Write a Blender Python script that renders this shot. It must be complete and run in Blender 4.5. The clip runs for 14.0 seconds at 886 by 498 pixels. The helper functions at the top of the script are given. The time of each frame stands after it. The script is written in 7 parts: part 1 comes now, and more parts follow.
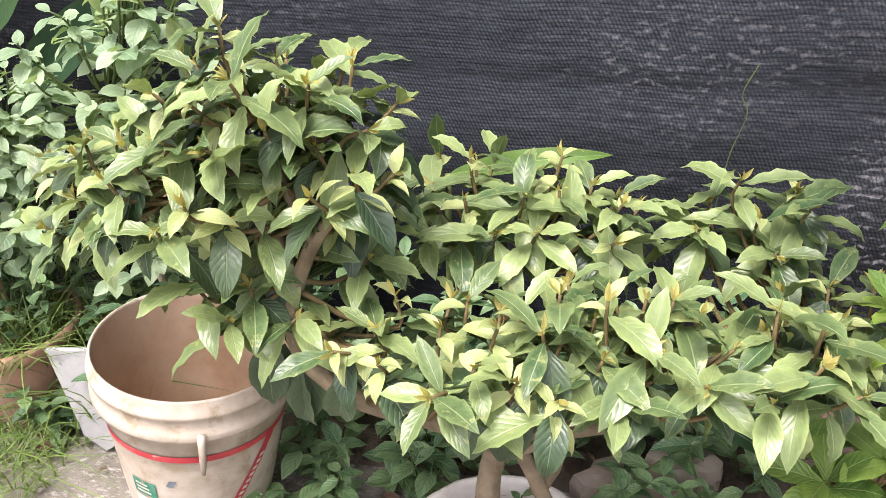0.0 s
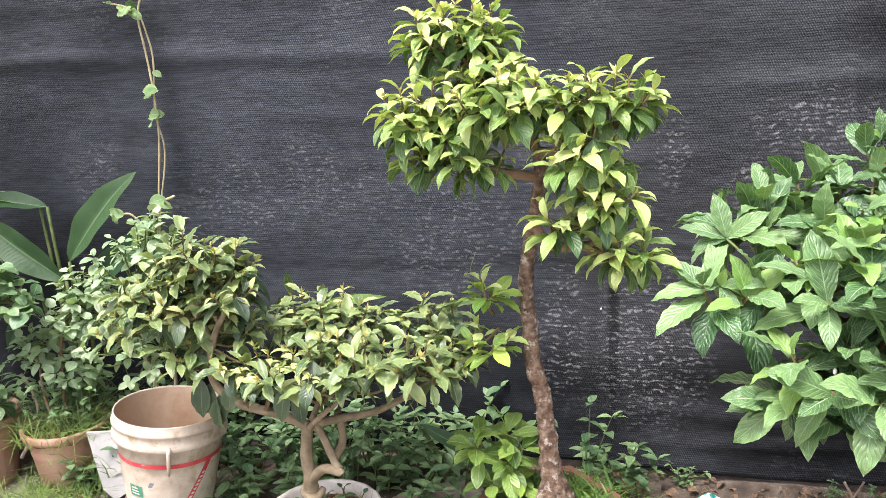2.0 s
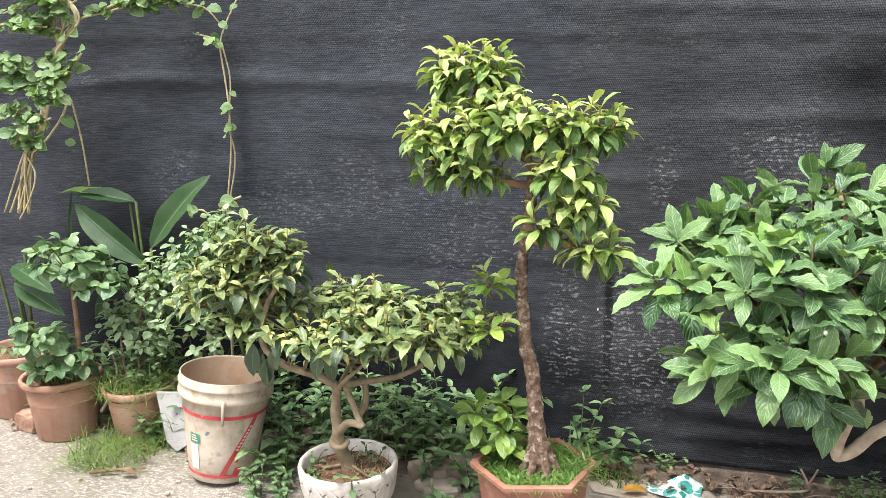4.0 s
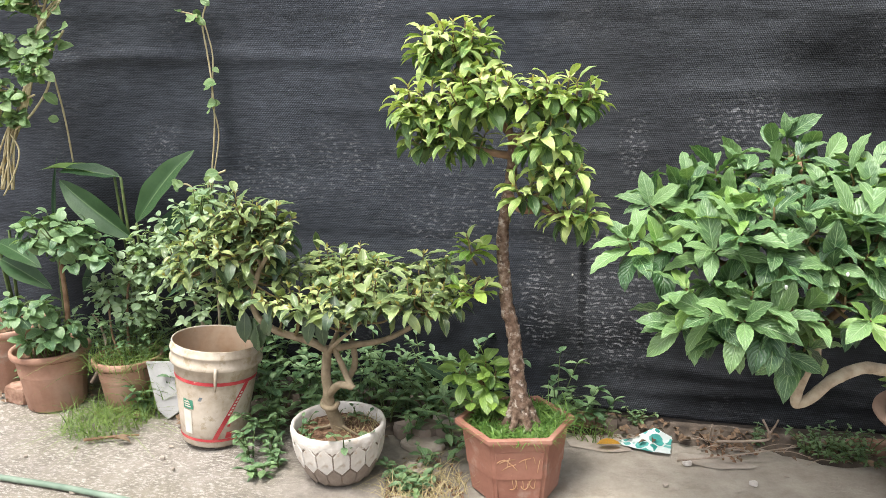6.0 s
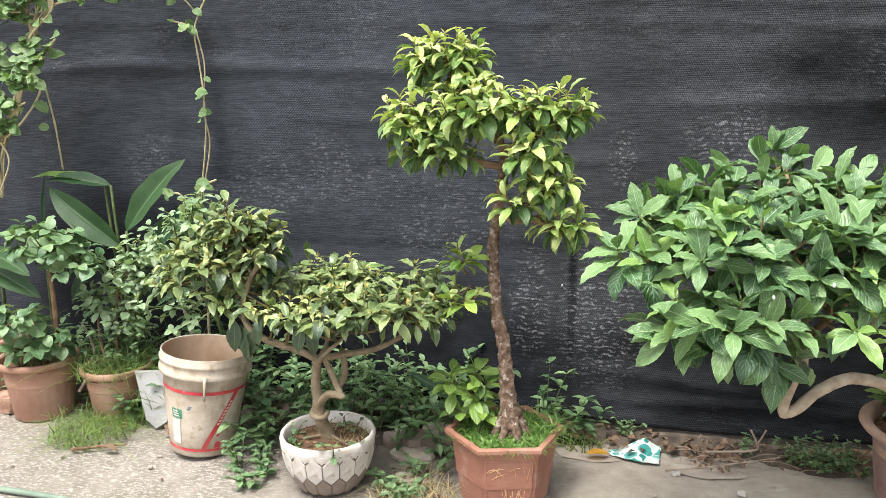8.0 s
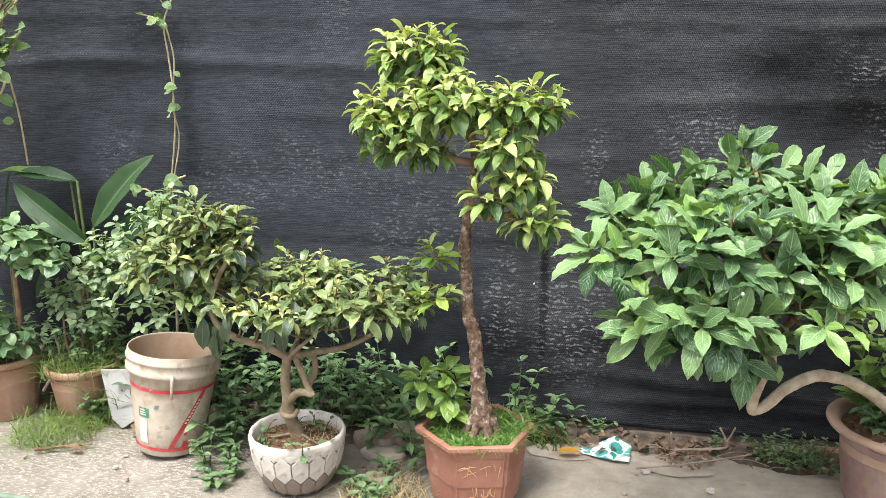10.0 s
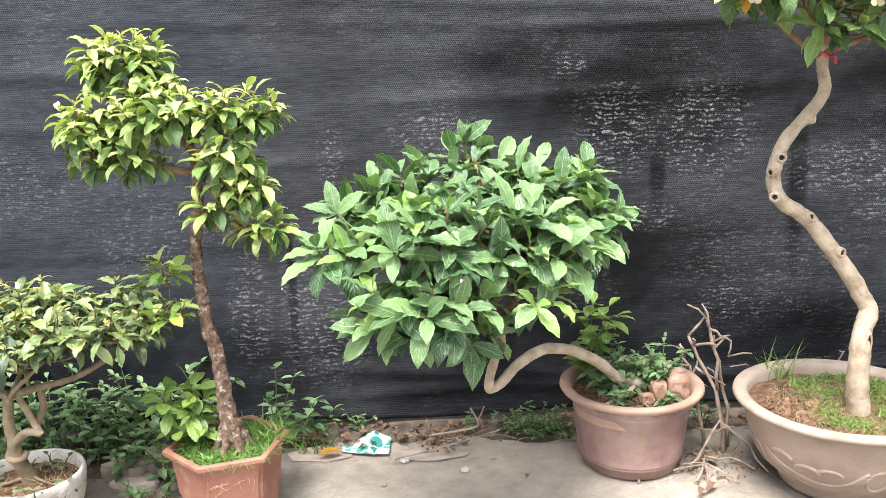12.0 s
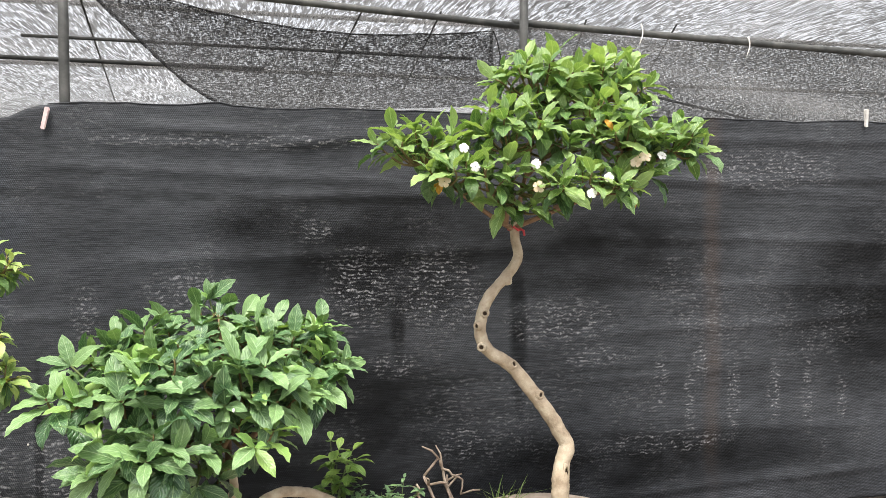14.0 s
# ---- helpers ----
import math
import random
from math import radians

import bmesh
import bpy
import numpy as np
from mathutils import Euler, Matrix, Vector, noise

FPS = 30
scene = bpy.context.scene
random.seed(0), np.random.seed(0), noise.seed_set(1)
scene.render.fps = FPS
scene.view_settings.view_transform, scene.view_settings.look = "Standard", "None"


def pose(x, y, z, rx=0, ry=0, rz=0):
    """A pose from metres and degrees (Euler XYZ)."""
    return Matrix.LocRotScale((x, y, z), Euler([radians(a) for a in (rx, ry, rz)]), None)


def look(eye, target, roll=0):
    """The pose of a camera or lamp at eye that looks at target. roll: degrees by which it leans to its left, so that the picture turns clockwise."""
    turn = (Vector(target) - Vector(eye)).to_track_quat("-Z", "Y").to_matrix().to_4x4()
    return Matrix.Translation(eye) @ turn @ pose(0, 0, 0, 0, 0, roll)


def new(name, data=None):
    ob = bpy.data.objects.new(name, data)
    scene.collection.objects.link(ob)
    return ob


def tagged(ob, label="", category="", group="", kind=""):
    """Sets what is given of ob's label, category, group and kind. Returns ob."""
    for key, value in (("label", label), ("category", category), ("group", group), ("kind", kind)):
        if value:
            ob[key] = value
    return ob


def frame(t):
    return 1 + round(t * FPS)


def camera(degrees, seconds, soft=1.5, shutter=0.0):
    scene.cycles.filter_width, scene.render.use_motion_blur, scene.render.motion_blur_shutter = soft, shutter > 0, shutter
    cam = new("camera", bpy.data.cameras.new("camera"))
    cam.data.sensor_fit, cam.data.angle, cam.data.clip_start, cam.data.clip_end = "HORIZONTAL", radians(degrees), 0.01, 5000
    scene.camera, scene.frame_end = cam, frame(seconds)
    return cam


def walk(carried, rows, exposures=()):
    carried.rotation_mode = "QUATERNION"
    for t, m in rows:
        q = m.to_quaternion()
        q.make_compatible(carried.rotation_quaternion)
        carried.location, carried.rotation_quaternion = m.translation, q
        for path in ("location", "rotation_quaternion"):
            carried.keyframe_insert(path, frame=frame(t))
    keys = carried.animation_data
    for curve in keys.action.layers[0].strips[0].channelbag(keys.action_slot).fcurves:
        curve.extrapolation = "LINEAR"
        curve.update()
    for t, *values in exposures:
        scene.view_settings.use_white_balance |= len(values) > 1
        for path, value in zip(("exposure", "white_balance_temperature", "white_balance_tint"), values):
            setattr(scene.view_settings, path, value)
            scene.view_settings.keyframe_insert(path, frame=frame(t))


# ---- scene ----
cam = camera(56.5, 14.0, soft=0.5)
METRES, EYE, TILT, LEAN, TURN = 2.4, 1.10, -32.0, 0.7, 13.0
ROWS = [
    (0.0, 0.0, 0.0, 0.0, -0.0, 0.0, 0.0),
    (0.5, 0.0427, -0.1223, -0.0484, 0.96, 1.72, 3.55),
    (1.0, 0.1138, -0.2296, -0.1078, 1.79, 5.83, 1.65),
    (1.5, 0.1621, -0.325, -0.1316, 2.07, 13.37, 0.7),
    (2.0, 0.1856, -0.4173, -0.1719, 2.15, 17.54, 1.18),
    (2.5, 0.227, -0.4817, -0.2018, 3.69, 20.46, 0.01),
    (3.0, 0.2587, -0.5154, -0.2302, 5.78, 20.5, -3.5),
    (5.5, 0.2239, -0.5922, -0.2833, 3.33, 18.17, -1.42),
    (6.0, 0.2248, -0.5973, -0.286, 3.08, 18.2, -1.35),
    (6.5, 0.2234, -0.5965, -0.2855, 2.96, 18.51, -1.34),
    (7.0, 0.2228, -0.5958, -0.2846, 2.81, 18.6, -1.3),
    (7.5, 0.2234, -0.5969, -0.2858, 2.45, 18.8, -1.19),
    (8.0, 0.2229, -0.6007, -0.2893, 2.26, 19.02, -1.36),
    (10.5, 0.2279, -0.5921, -0.2926, -0.29, 19.19, -0.84),
    (11.0, 0.2342, -0.5919, -0.2915, -1.55, 19.26, -0.26),
    (11.5, 0.2511, -0.5936, -0.2919, -5.16, 19.28, 2.81),
    (12.0, 0.2818, -0.6019, -0.2943, -11.95, 18.34, 8.56),
    (12.5, 0.3256, -0.6413, -0.3052, -16.81, 18.49, 12.13),
    (13.0, 0.3626, -0.6868, -0.3279, -20.85, 22.15, 13.95),
    (13.5, 0.3603, -0.7181, -0.3453, -22.56, 26.36, 13.99),
    (14.0, 0.35, -0.7296, -0.3603, -23.03, 27.04, 13.33),
]
walk(cam, [(t, pose(0, 0, EYE, TILT, LEAN, TURN) @ pose(METRES * x, METRES * y, METRES * z, 90 + pitch, roll, yaw)) for t, x, y, z, yaw, pitch, roll in ROWS],
     [(0.0, 1.22, 6400, 20), (0.5, 1.22, 6350, 18), (1.0, 1.27, 6350, 15), (1.5, 1.41, 6350, 14), (2.0, 1.42, 6350, 18), (2.5, 1.50, 6350, 18), (3.0, 1.46, 6450, 16), (5.5, 1.11, 6400, 11), (6.0, 1.11, 6400, 11), (6.5, 1.19, 6400, 11), (8.0, 1.19, 6400, 11), (10.5, 1.28, 6400, 11), (11.5, 1.56, 6350, 14), (12.5, 1.60, 6350, 14), (13.0, 1.58, 6400, 14), (13.5, 1.27, 6550, 12), (14.0, 1.19, 6600, 11)])

# ---- world and light: a bright, hazy sky and a soft high sun ----
world = bpy.data.worlds.new("world")
scene.world = world
world.use_nodes = True
wn, wl = world.node_tree.nodes, world.node_tree.links
sky = wn.new("ShaderNodeTexSky")
sky.sky_type = "NISHITA"
sky.sun_disc = False
sky.sun_elevation = radians(67)
sky.sun_rotation = radians(200)
sky.air_density, sky.dust_density = 1.0, 4.0
haze = wn.new("ShaderNodeHueSaturation")
haze.inputs["Saturation"].default_value = 0.25
wl.new(sky.outputs[0], haze.inputs["Color"])
wl.new(haze.outputs[0], wn["Background"].inputs["Color"])
wn["Background"].inputs["Strength"].default_value = 0.15
sun = new("sun", bpy.data.lights.new("sun", "SUN"))
sun.data.energy, sun.data.angle, sun.data.color = 2.7, radians(24), (1.0, 0.96, 0.88)
sun.matrix_basis = look((-0.5, -0.9, 5.0), (0.3, 0.8, 0.4))

RNG = random.Random(7)


# ---- materials ----
def nodes_of(name):
    m = bpy.data.materials.new(name)
    m.use_nodes = True
    nt = m.node_tree
    bs = nt.nodes["Principled BSDF"]
    return m, nt, bs


def mth(nt, op, a, b=None, c=None):
    n = nt.nodes.new("ShaderNodeMath")
    n.operation = op
    for i, v in enumerate((a, b, c)):
        if v is None:
            continue
        if isinstance(v, (int, float)):
            n.inputs[i].default_value = v
        else:
            nt.links.new(v, n.inputs[i])
    return n.outputs[0]


def tex_noise(nt, vec, scale, detail=4.0, rough=0.55, stretch=None):
    n = nt.nodes.new("ShaderNodeTexNoise")
    n.inputs["Scale"].default_value = scale
    n.inputs["Detail"].default_value = detail
    n.inputs["Roughness"].default_value = rough
    if stretch:
        mp = nt.nodes.new("ShaderNodeMapping")
        mp.inputs["Scale"].default_value = stretch
        nt.links.new(vec, mp.inputs["Vector"])
        vec = mp.outputs[0]
    nt.links.new(vec, n.inputs["Vector"])
    return n.outputs["Fac"]


def ramp(nt, fac, stops):
    r = nt.nodes.new("ShaderNodeValToRGB")
    el = r.color_ramp.elements
    while len(el) < len(stops):
        el.new(0.5)
    for e, (p, c) in zip(el, stops):
        e.position = p
        e.color = (*c, 1) if len(c) == 3 else c
    nt.links.new(fac, r.inputs[0])
    return r.outputs[0]


def grey(a):
    return (a, a, a)


def mixc(nt, fac, a, b, how="MIX"):
    n = nt.nodes.new("ShaderNodeMix")
    n.data_type, n.blend_type = "RGBA", how
    for sock, v in ((n.inputs[0], fac), (n.inputs[6], a), (n.inputs[7], b)):
        if isinstance(v, (int, float)):
            sock.default_value = v
        elif isinstance(v, tuple):
            sock.default_value = (*v, 1)
        else:
            nt.links.new(v, sock)
    return n.outputs[2]


def bump(nt, bs, height, strength, dist):
    b = nt.nodes.new("ShaderNodeBump")
    b.inputs["Strength"].default_value = strength
    b.inputs["Distance"].default_value = dist
    nt.links.new(height, b.inputs["Height"])
    nt.links.new(b.outputs[0], bs.inputs["Normal"])


def coords(nt, which="Object"):
    return nt.nodes.new("ShaderNodeTexCoord").outputs[which]


def plain(name, dark, mid, light, scale=8.0, fine=90.0, rough=0.75, depth=0.002, stain=None, stain_scale=3.0, stain_lo=0.55, metallic=0.0):
    """A mottled surface: large blotches, fine grain, optional stains, relief."""
    m, nt, bs = nodes_of(name)
    co = coords(nt)
    big = tex_noise(nt, co, scale, 6)
    small = tex_noise(nt, co, fine, 5, 0.65)
    col = ramp(nt, big, [(0.3, dark), (0.5, mid), (0.72, light)])
    col = mixc(nt, mth(nt, "MULTIPLY", small, 0.55), col, mixc(nt, 1.0, col, grey(0.55), "MULTIPLY"))
    if stain:
        s = tex_noise(nt, co, stain_scale, 8, 0.65)
        col = mixc(nt, ramp(nt, s, [(stain_lo, grey(0.0)), (stain_lo + 0.12, grey(1.0))]), col, stain)
    nt.links.new(col, bs.inputs["Base Color"])
    bs.inputs["Roughness"].default_value = rough
    bs.inputs["Metallic"].default_value = metallic
    bs.inputs["Specular IOR Level"].default_value = 0.3
    bump(nt, bs, mth(nt, "ADD", small, mth(nt, "MULTIPLY", big, 0.6)), 0.7, depth)
    return m


def leaf_material(name, low, high, vein, veins=9.0, rough=0.42, translucent=0.3, vein_gain=0.35, relief=0.0012, spots=None, spec=0.5):
    """A leaf: midrib and side veins along the leaf, colour varying from leaf to leaf."""
    m, nt, bs = nodes_of(name)
    uv = nt.nodes.new("ShaderNodeSeparateXYZ")
    nt.links.new(coords(nt, "UV"), uv.inputs[0])
    u = mth(nt, "ABSOLUTE", mth(nt, "SUBTRACT", uv.outputs[0], 0.5))
    v = uv.outputs[1]
    wander = tex_noise(nt, coords(nt, "Object"), 60.0, 2)
    phase = mth(nt, "ADD", mth(nt, "SUBTRACT", mth(nt, "MULTIPLY", v, veins), mth(nt, "MULTIPLY", u, veins * 0.62)), mth(nt, "MULTIPLY", wander, 0.9))
    swell = mth(nt, "ABSOLUTE", mth(nt, "SINE", mth(nt, "MULTIPLY", phase, math.pi)))
    wave = mth(nt, "POWER", swell, 0.8)
    side = ramp(nt, swell, [(0.0, grey(1.0)), (0.22, grey(0.0))])
    rib = ramp(nt, u, [(0.012, grey(1.0)), (0.035, grey(0.0))])
    rnd = nt.nodes.new("ShaderNodeObjectInfo").outputs["Random"]
    isl = nt.nodes.new("ShaderNodeNewGeometry").outputs["Random Per Island"]
    r = mth(nt, "FRACT", mth(nt, "ADD", rnd, isl))
    nz = tex_noise(nt, coords(nt, "Object"), 48.0, 5, 0.6)
    rim = ramp(nt, u, [(0.30, grey(0.0)), (0.5, grey(0.22))])
    f = mth(nt, "ADD", mth(nt, "ADD", mth(nt, "MULTIPLY", r, 0.62), mth(nt, "MULTIPLY", nz, 0.62)), mth(nt, "SUBTRACT", rim, 0.17))
    col = ramp(nt, f, [(0.12, low), (0.95, high)])
    if spots:
        s = tex_noise(nt, coords(nt, "Object"), 70.0, 3, 0.7)
        s = mth(nt, "MULTIPLY", ramp(nt, s, [(0.60, grey(0.0)), (0.70, grey(1.0))]), 0.7)
        col = mixc(nt, s, col, spots)
    if vein_gain < 0:
        thin = ramp(nt, swell, [(0.06, grey(1.0)), (0.24, grey(0.0))])
        col = mixc(nt, mth(nt, "MULTIPLY", thin, -vein_gain), col, vein)
    else:
        col = mixc(nt, mth(nt, "MULTIPLY", side, vein_gain), col, mixc(nt, 1.0, col, (0.42, 0.5, 0.42), "MULTIPLY"))
    col = mixc(nt, mth(nt, "MULTIPLY", rib, 0.8), col, vein)
    nt.links.new(col, bs.inputs["Base Color"])
    bs.inputs["Roughness"].default_value = rough
    bs.inputs["Specular IOR Level"].default_value = spec
    blister = tex_noise(nt, coords(nt, "Object"), 190.0, 2, 0.6)
    bump(nt, bs, mth(nt, "ADD", mth(nt, "SUBTRACT", mth(nt, "MULTIPLY", wave, 0.8), rib), mth(nt, "MULTIPLY", blister, 1.2)), 0.9, relief)
    tr = nt.nodes.new("ShaderNodeBsdfTranslucent")
    nt.links.new(mixc(nt, 1.0, col, (1.0, 1.0, 0.45), "MULTIPLY"), tr.inputs["Color"])
    mx = nt.nodes.new("ShaderNodeMixShader")
    mx.inputs[0].default_value = translucent
    nt.links.new(bs.outputs[0], mx.inputs[1])
    nt.links.new(tr.outputs[0], mx.inputs[2])
    nt.links.new(mx.outputs[0], nt.nodes["Material Output"].inputs["Surface"])
    return m


# Ovals where light coming through the net is painted as pale ripples.
LIGHT_THROUGH = [(0.67, 0.42, 0.17, 0.28), (0.42, 0.45, 0.08, 0.20), (0.92, 0.84, 0.08, 0.11), (1.06, 1.02, 0.16, 0.10), (1.50, 1.22, 0.06, 0.05), (1.66, 1.00, 0.14, 0.17), (1.96, 1.00, 0.18, 0.17), (2.45, 0.86, 0.26, 0.10), (2.60, 0.72, 0.18, 0.05),
        (2.87, 0.60, 0.035, 0.14), (3.0, 0.52, 0.03, 0.15), (3.05, 0.68, 0.04, 0.10), (3.20, 0.52, 0.035, 0.17), (3.39, 0.54, 0.035, 0.15), (3.55, 0.52, 0.03, 0.17), (3.72, 0.50, 0.028, 0.12), (3.36, 1.46, 0.36, 0.09), (2.05, 0.42, 0.10, 0.08),
        (1.78, 0.72, 0.10, 0.05), (1.23, 1.54, 0.55, 0.03), (0.72, 0.95, 0.05, 0.10), (1.05, 0.60, 0.10, 0.10), (2.9, 0.36, 0.30, 0.05)]
# Weaker ovals: leaves and light behind the net, painted as pale dashes.
FAINT = [(-0.40, 0.86, 0.36, 0.20), (0.05, 0.72, 0.34, 0.22), (-1.05, 0.92, 0.14, 0.12), (-0.75, 0.90, 0.20, 0.14), (0.30, 0.95, 0.25, 0.12), (2.4, 0.5, 0.6, 0.25), (3.3, 0.9, 0.6, 0.3)]
# Dark ovals painted in: shade behind weeds, posts showing through, other dark stretches.
DARKENED = [(1.75, 1.12, 0.60, 0.26), (1.38, 1.25, 0.30, 0.10), (2.60, 1.14, 0.60, 0.20), (1.55, 0.55, 0.60, 0.30), (1.15, 0.22, 0.50, 0.18), (1.80, 0.95, 0.035, 0.40), (2.27, 0.90, 0.04, 0.40), (0.565, 0.42, 0.018, 0.38),
         (2.6, 0.30, 1.2, 0.16), (3.9, 0.9, 0.5, 0.4), (-0.1, 0.22, 0.9, 0.30), (1.3, 0.30, 0.9, 0.14), (-1.2, 0.4, 0.5, 0.4)]


SEAMS = [(1.402, -0.022), (0.66, 0.01)]


def patches(nt, x, z, places):
    """How far a point lies inside any of some soft ovals on the net."""
    area = None
    for cx, cz, rx, rz in places:
        d = mth(nt, "ADD", mth(nt, "POWER", mth(nt, "ABSOLUTE", mth(nt, "DIVIDE", mth(nt, "SUBTRACT", x, cx), rx)), 2.0), mth(nt, "POWER", mth(nt, "ABSOLUTE", mth(nt, "DIVIDE", mth(nt, "SUBTRACT", z, cz), rz)), 2.0))
        e = mth(nt, "MAXIMUM", mth(nt, "SUBTRACT", 1.25, d), 0.0)
        area = e if area is None else mth(nt, "MAXIMUM", area, e)
    return mth(nt, "MINIMUM", area, 1.0)


def net_material(name, thread, worn, hole, see=0.0, glow=0.0, light_through=(), darkened=(), coarse=1.0, along=1.0):
    """Woven shade cloth: fine weave with stronger weft, dusty areas, pale ripples painted for light through it, and
    painted dark ovals.
    """
    m, nt, bs = nodes_of(name)
    co = coords(nt)
    sp = nt.nodes.new("ShaderNodeSeparateXYZ")
    nt.links.new(co, sp.inputs[0])
    x, z = sp.outputs[0], sp.outputs[2]
    weft = tex_noise(nt, co, 1.0, 1.5, 0.6, (70.0 / coarse, 70.0 * along / coarse, 250.0 / coarse))
    warp = tex_noise(nt, co, 1.0, 1.5, 0.6, (250.0 / coarse, 250.0 * along / coarse, 90.0 / coarse))
    weave = ramp(nt, mth(nt, "ADD", mth(nt, "MULTIPLY", weft, 0.62), mth(nt, "MULTIPLY", warp, 0.38)), [(0.45, grey(0.0)), (0.56, grey(1.0))])
    rows = tex_noise(nt, co, 1.0, 6, 0.72, (12.0, 12.0, 150.0))
    grain = tex_noise(nt, co, 1.0, 1.5, 0.7, (210.0 / coarse, 210.0 * along / coarse, 260.0 / coarse))
    strokes = tex_noise(nt, co, 1.0, 4, 0.7, (110.0, 110.0, 45.0))
    wave = nt.nodes.new("ShaderNodeTexWave")
    wave.wave_type, wave.bands_direction = "BANDS", "Z"
    wave.inputs["Scale"].default_value = 19.0
    wave.inputs["Distortion"].default_value = 8.0
    wave.inputs["Detail"].default_value = 3.0
    wave.inputs["Detail Scale"].default_value = 1.6
    nt.links.new(co, wave.inputs["Vector"])
    patch = tex_noise(nt, co, 3.2, 6, 0.65)
    loose = ramp(nt, patch, [(0.50, grey(0.0)), (0.78, grey(0.55))])
    area = mth(nt, "MAXIMUM", loose, mth(nt, "MULTIPLY", patches(nt, x, z, light_through), ramp(nt, patch, [(0.22, grey(0.0)), (0.42, grey(0.95))]))) if light_through else loose
    if light_through:
        area = mth(nt, "MAXIMUM", area, mth(nt, "MULTIPLY", patches(nt, x, z, FAINT), ramp(nt, patch, [(0.38, grey(0.0)), (0.60, grey(0.58))])))
    ripple = mth(nt, "MULTIPLY", ramp(nt, wave.outputs["Fac"], [(0.40, grey(0.0)), (0.85, grey(1.0))]), ramp(nt, strokes, [(0.40, grey(0.0)), (0.62, grey(1.0))]))
    ripple = mth(nt, "MULTIPLY", ripple, ramp(nt, tex_noise(nt, co, 1.0, 3, 0.6, (34.0, 34.0, 60.0)), [(0.44, grey(0.0)), (0.56, grey(1.0))]))
    ripple = mth(nt, "MAXIMUM", ripple, ramp(nt, rows, [(0.60, grey(0.0)), (0.80, grey(1.0))]))
    streak = mth(nt, "MULTIPLY", ripple, area)
    dark = mixc(nt, 1.0, thread, grey(0.30), "MULTIPLY")
    tone = ramp(nt, tex_noise(nt, co, 0.9, 4, 0.55), [(0.36, grey(0.15)), (0.64, grey(1.0))])
    base = mixc(nt, mth(nt, "MULTIPLY", weave, tone), dark, mixc(nt, 1.0, thread, grey(2.0), "MULTIPLY"))
    if light_through:
        # knitted rows of small stitches, each row half a stitch from the last, with smooth doubled bands
        pitch = 0.0064
        zw = mth(nt, "ADD", mth(nt, "MULTIPLY_ADD", tex_noise(nt, co, 2.1, 3, 0.5), 0.05, z), mth(nt, "MULTIPLY", tex_noise(nt, co, 14.0, 2, 0.5), 0.005))
        xw = mth(nt, "MULTIPLY_ADD", tex_noise(nt, co, 6.0, 3, 0.5), 0.012, x)
        row = mth(nt, "DIVIDE", zw, pitch)
        odd = mth(nt, "MULTIPLY", mth(nt, "FLOOR", row), 0.5)
        across = mth(nt, "MULTIPLY_ADD", mth(nt, "SINE", mth(nt, "MULTIPLY", mth(nt, "ADD", mth(nt, "DIVIDE", xw, pitch), mth(nt, "ADD", odd, mth(nt, "MULTIPLY", mth(nt, "FRACT", row), 0.35))), 6.2832)), 0.5, 0.5)
        rib = mth(nt, "SINE", mth(nt, "MULTIPLY", mth(nt, "FRACT", row), 3.1416))
        clear_dots = ramp(nt, tex_noise(nt, co, 1.0, 4, 0.6, (2.6, 2.6, 4.4)), [(0.34, grey(0.25)), (0.62, grey(1.0))])
        stitch = mth(nt, "MULTIPLY", mth(nt, "MULTIPLY_ADD", rib, 0.7, 0.3), mth(nt, "MULTIPLY_ADD", mth(nt, "MULTIPLY", across, clear_dots), 0.75, 0.25))
        weave = stitch
        band = None
        for bz, slope in SEAMS:
            d = mth(nt, "ABSOLUTE", mth(nt, "SUBTRACT", mth(nt, "SUBTRACT", zw, mth(nt, "MULTIPLY", x, slope)), bz))
            e = ramp(nt, d, [(0.013, grey(1.0)), (0.017, grey(0.0))])
            band = e if band is None else mth(nt, "MAXIMUM", band, e)
        stitch = mth(nt, "MULTIPLY", stitch, mth(nt, "SUBTRACT", 1.0, mth(nt, "MULTIPLY", band, 0.9)))
        base = mixc(nt, stitch, mixc(nt, 1.0, thread, grey(0.5), "MULTIPLY"), mixc(nt, 1.0, thread, grey(5.6), "MULTIPLY"))
        base = mixc(nt, mth(nt, "MULTIPLY", band, 0.5), base, mixc(nt, 1.0, thread, grey(1.7), "MULTIPLY"))
        base = mixc(nt, ramp(nt, grain, [(0.38, grey(0.5)), (0.54, grey(0.0))]), base, dark)
        lines = tex_noise(nt, co, 1.0, 3, 0.6, (14.0, 14.0, 120.0))
        base = mixc(nt, 1.0, base, ramp(nt, lines, [(0.36, grey(0.68)), (0.51, grey(1.0)), (0.66, (1.28, 1.3, 1.34))]), "MULTIPLY")
    else:
        base = mixc(nt, ramp(nt, grain, [(0.40, grey(0.95)), (0.56, grey(0.0))]), base, dark)
    dust_light = mth(nt, "MULTIPLY", ramp(nt, tex_noise(nt, co, 1.6, 6, 0.6), [(0.36, grey(0.0)), (0.72, grey(1.0))]), ramp(nt, rows, [(0.36, grey(0.35)), (0.66, grey(1.0))]))
    if light_through:
        # Besides dust, sky light on the upper net is painted in, paler with height.
        top_light = mth(nt, "ADD", z, mth(nt, "MULTIPLY", tex_noise(nt, co, 1.2, 5, 0.6), 0.9))
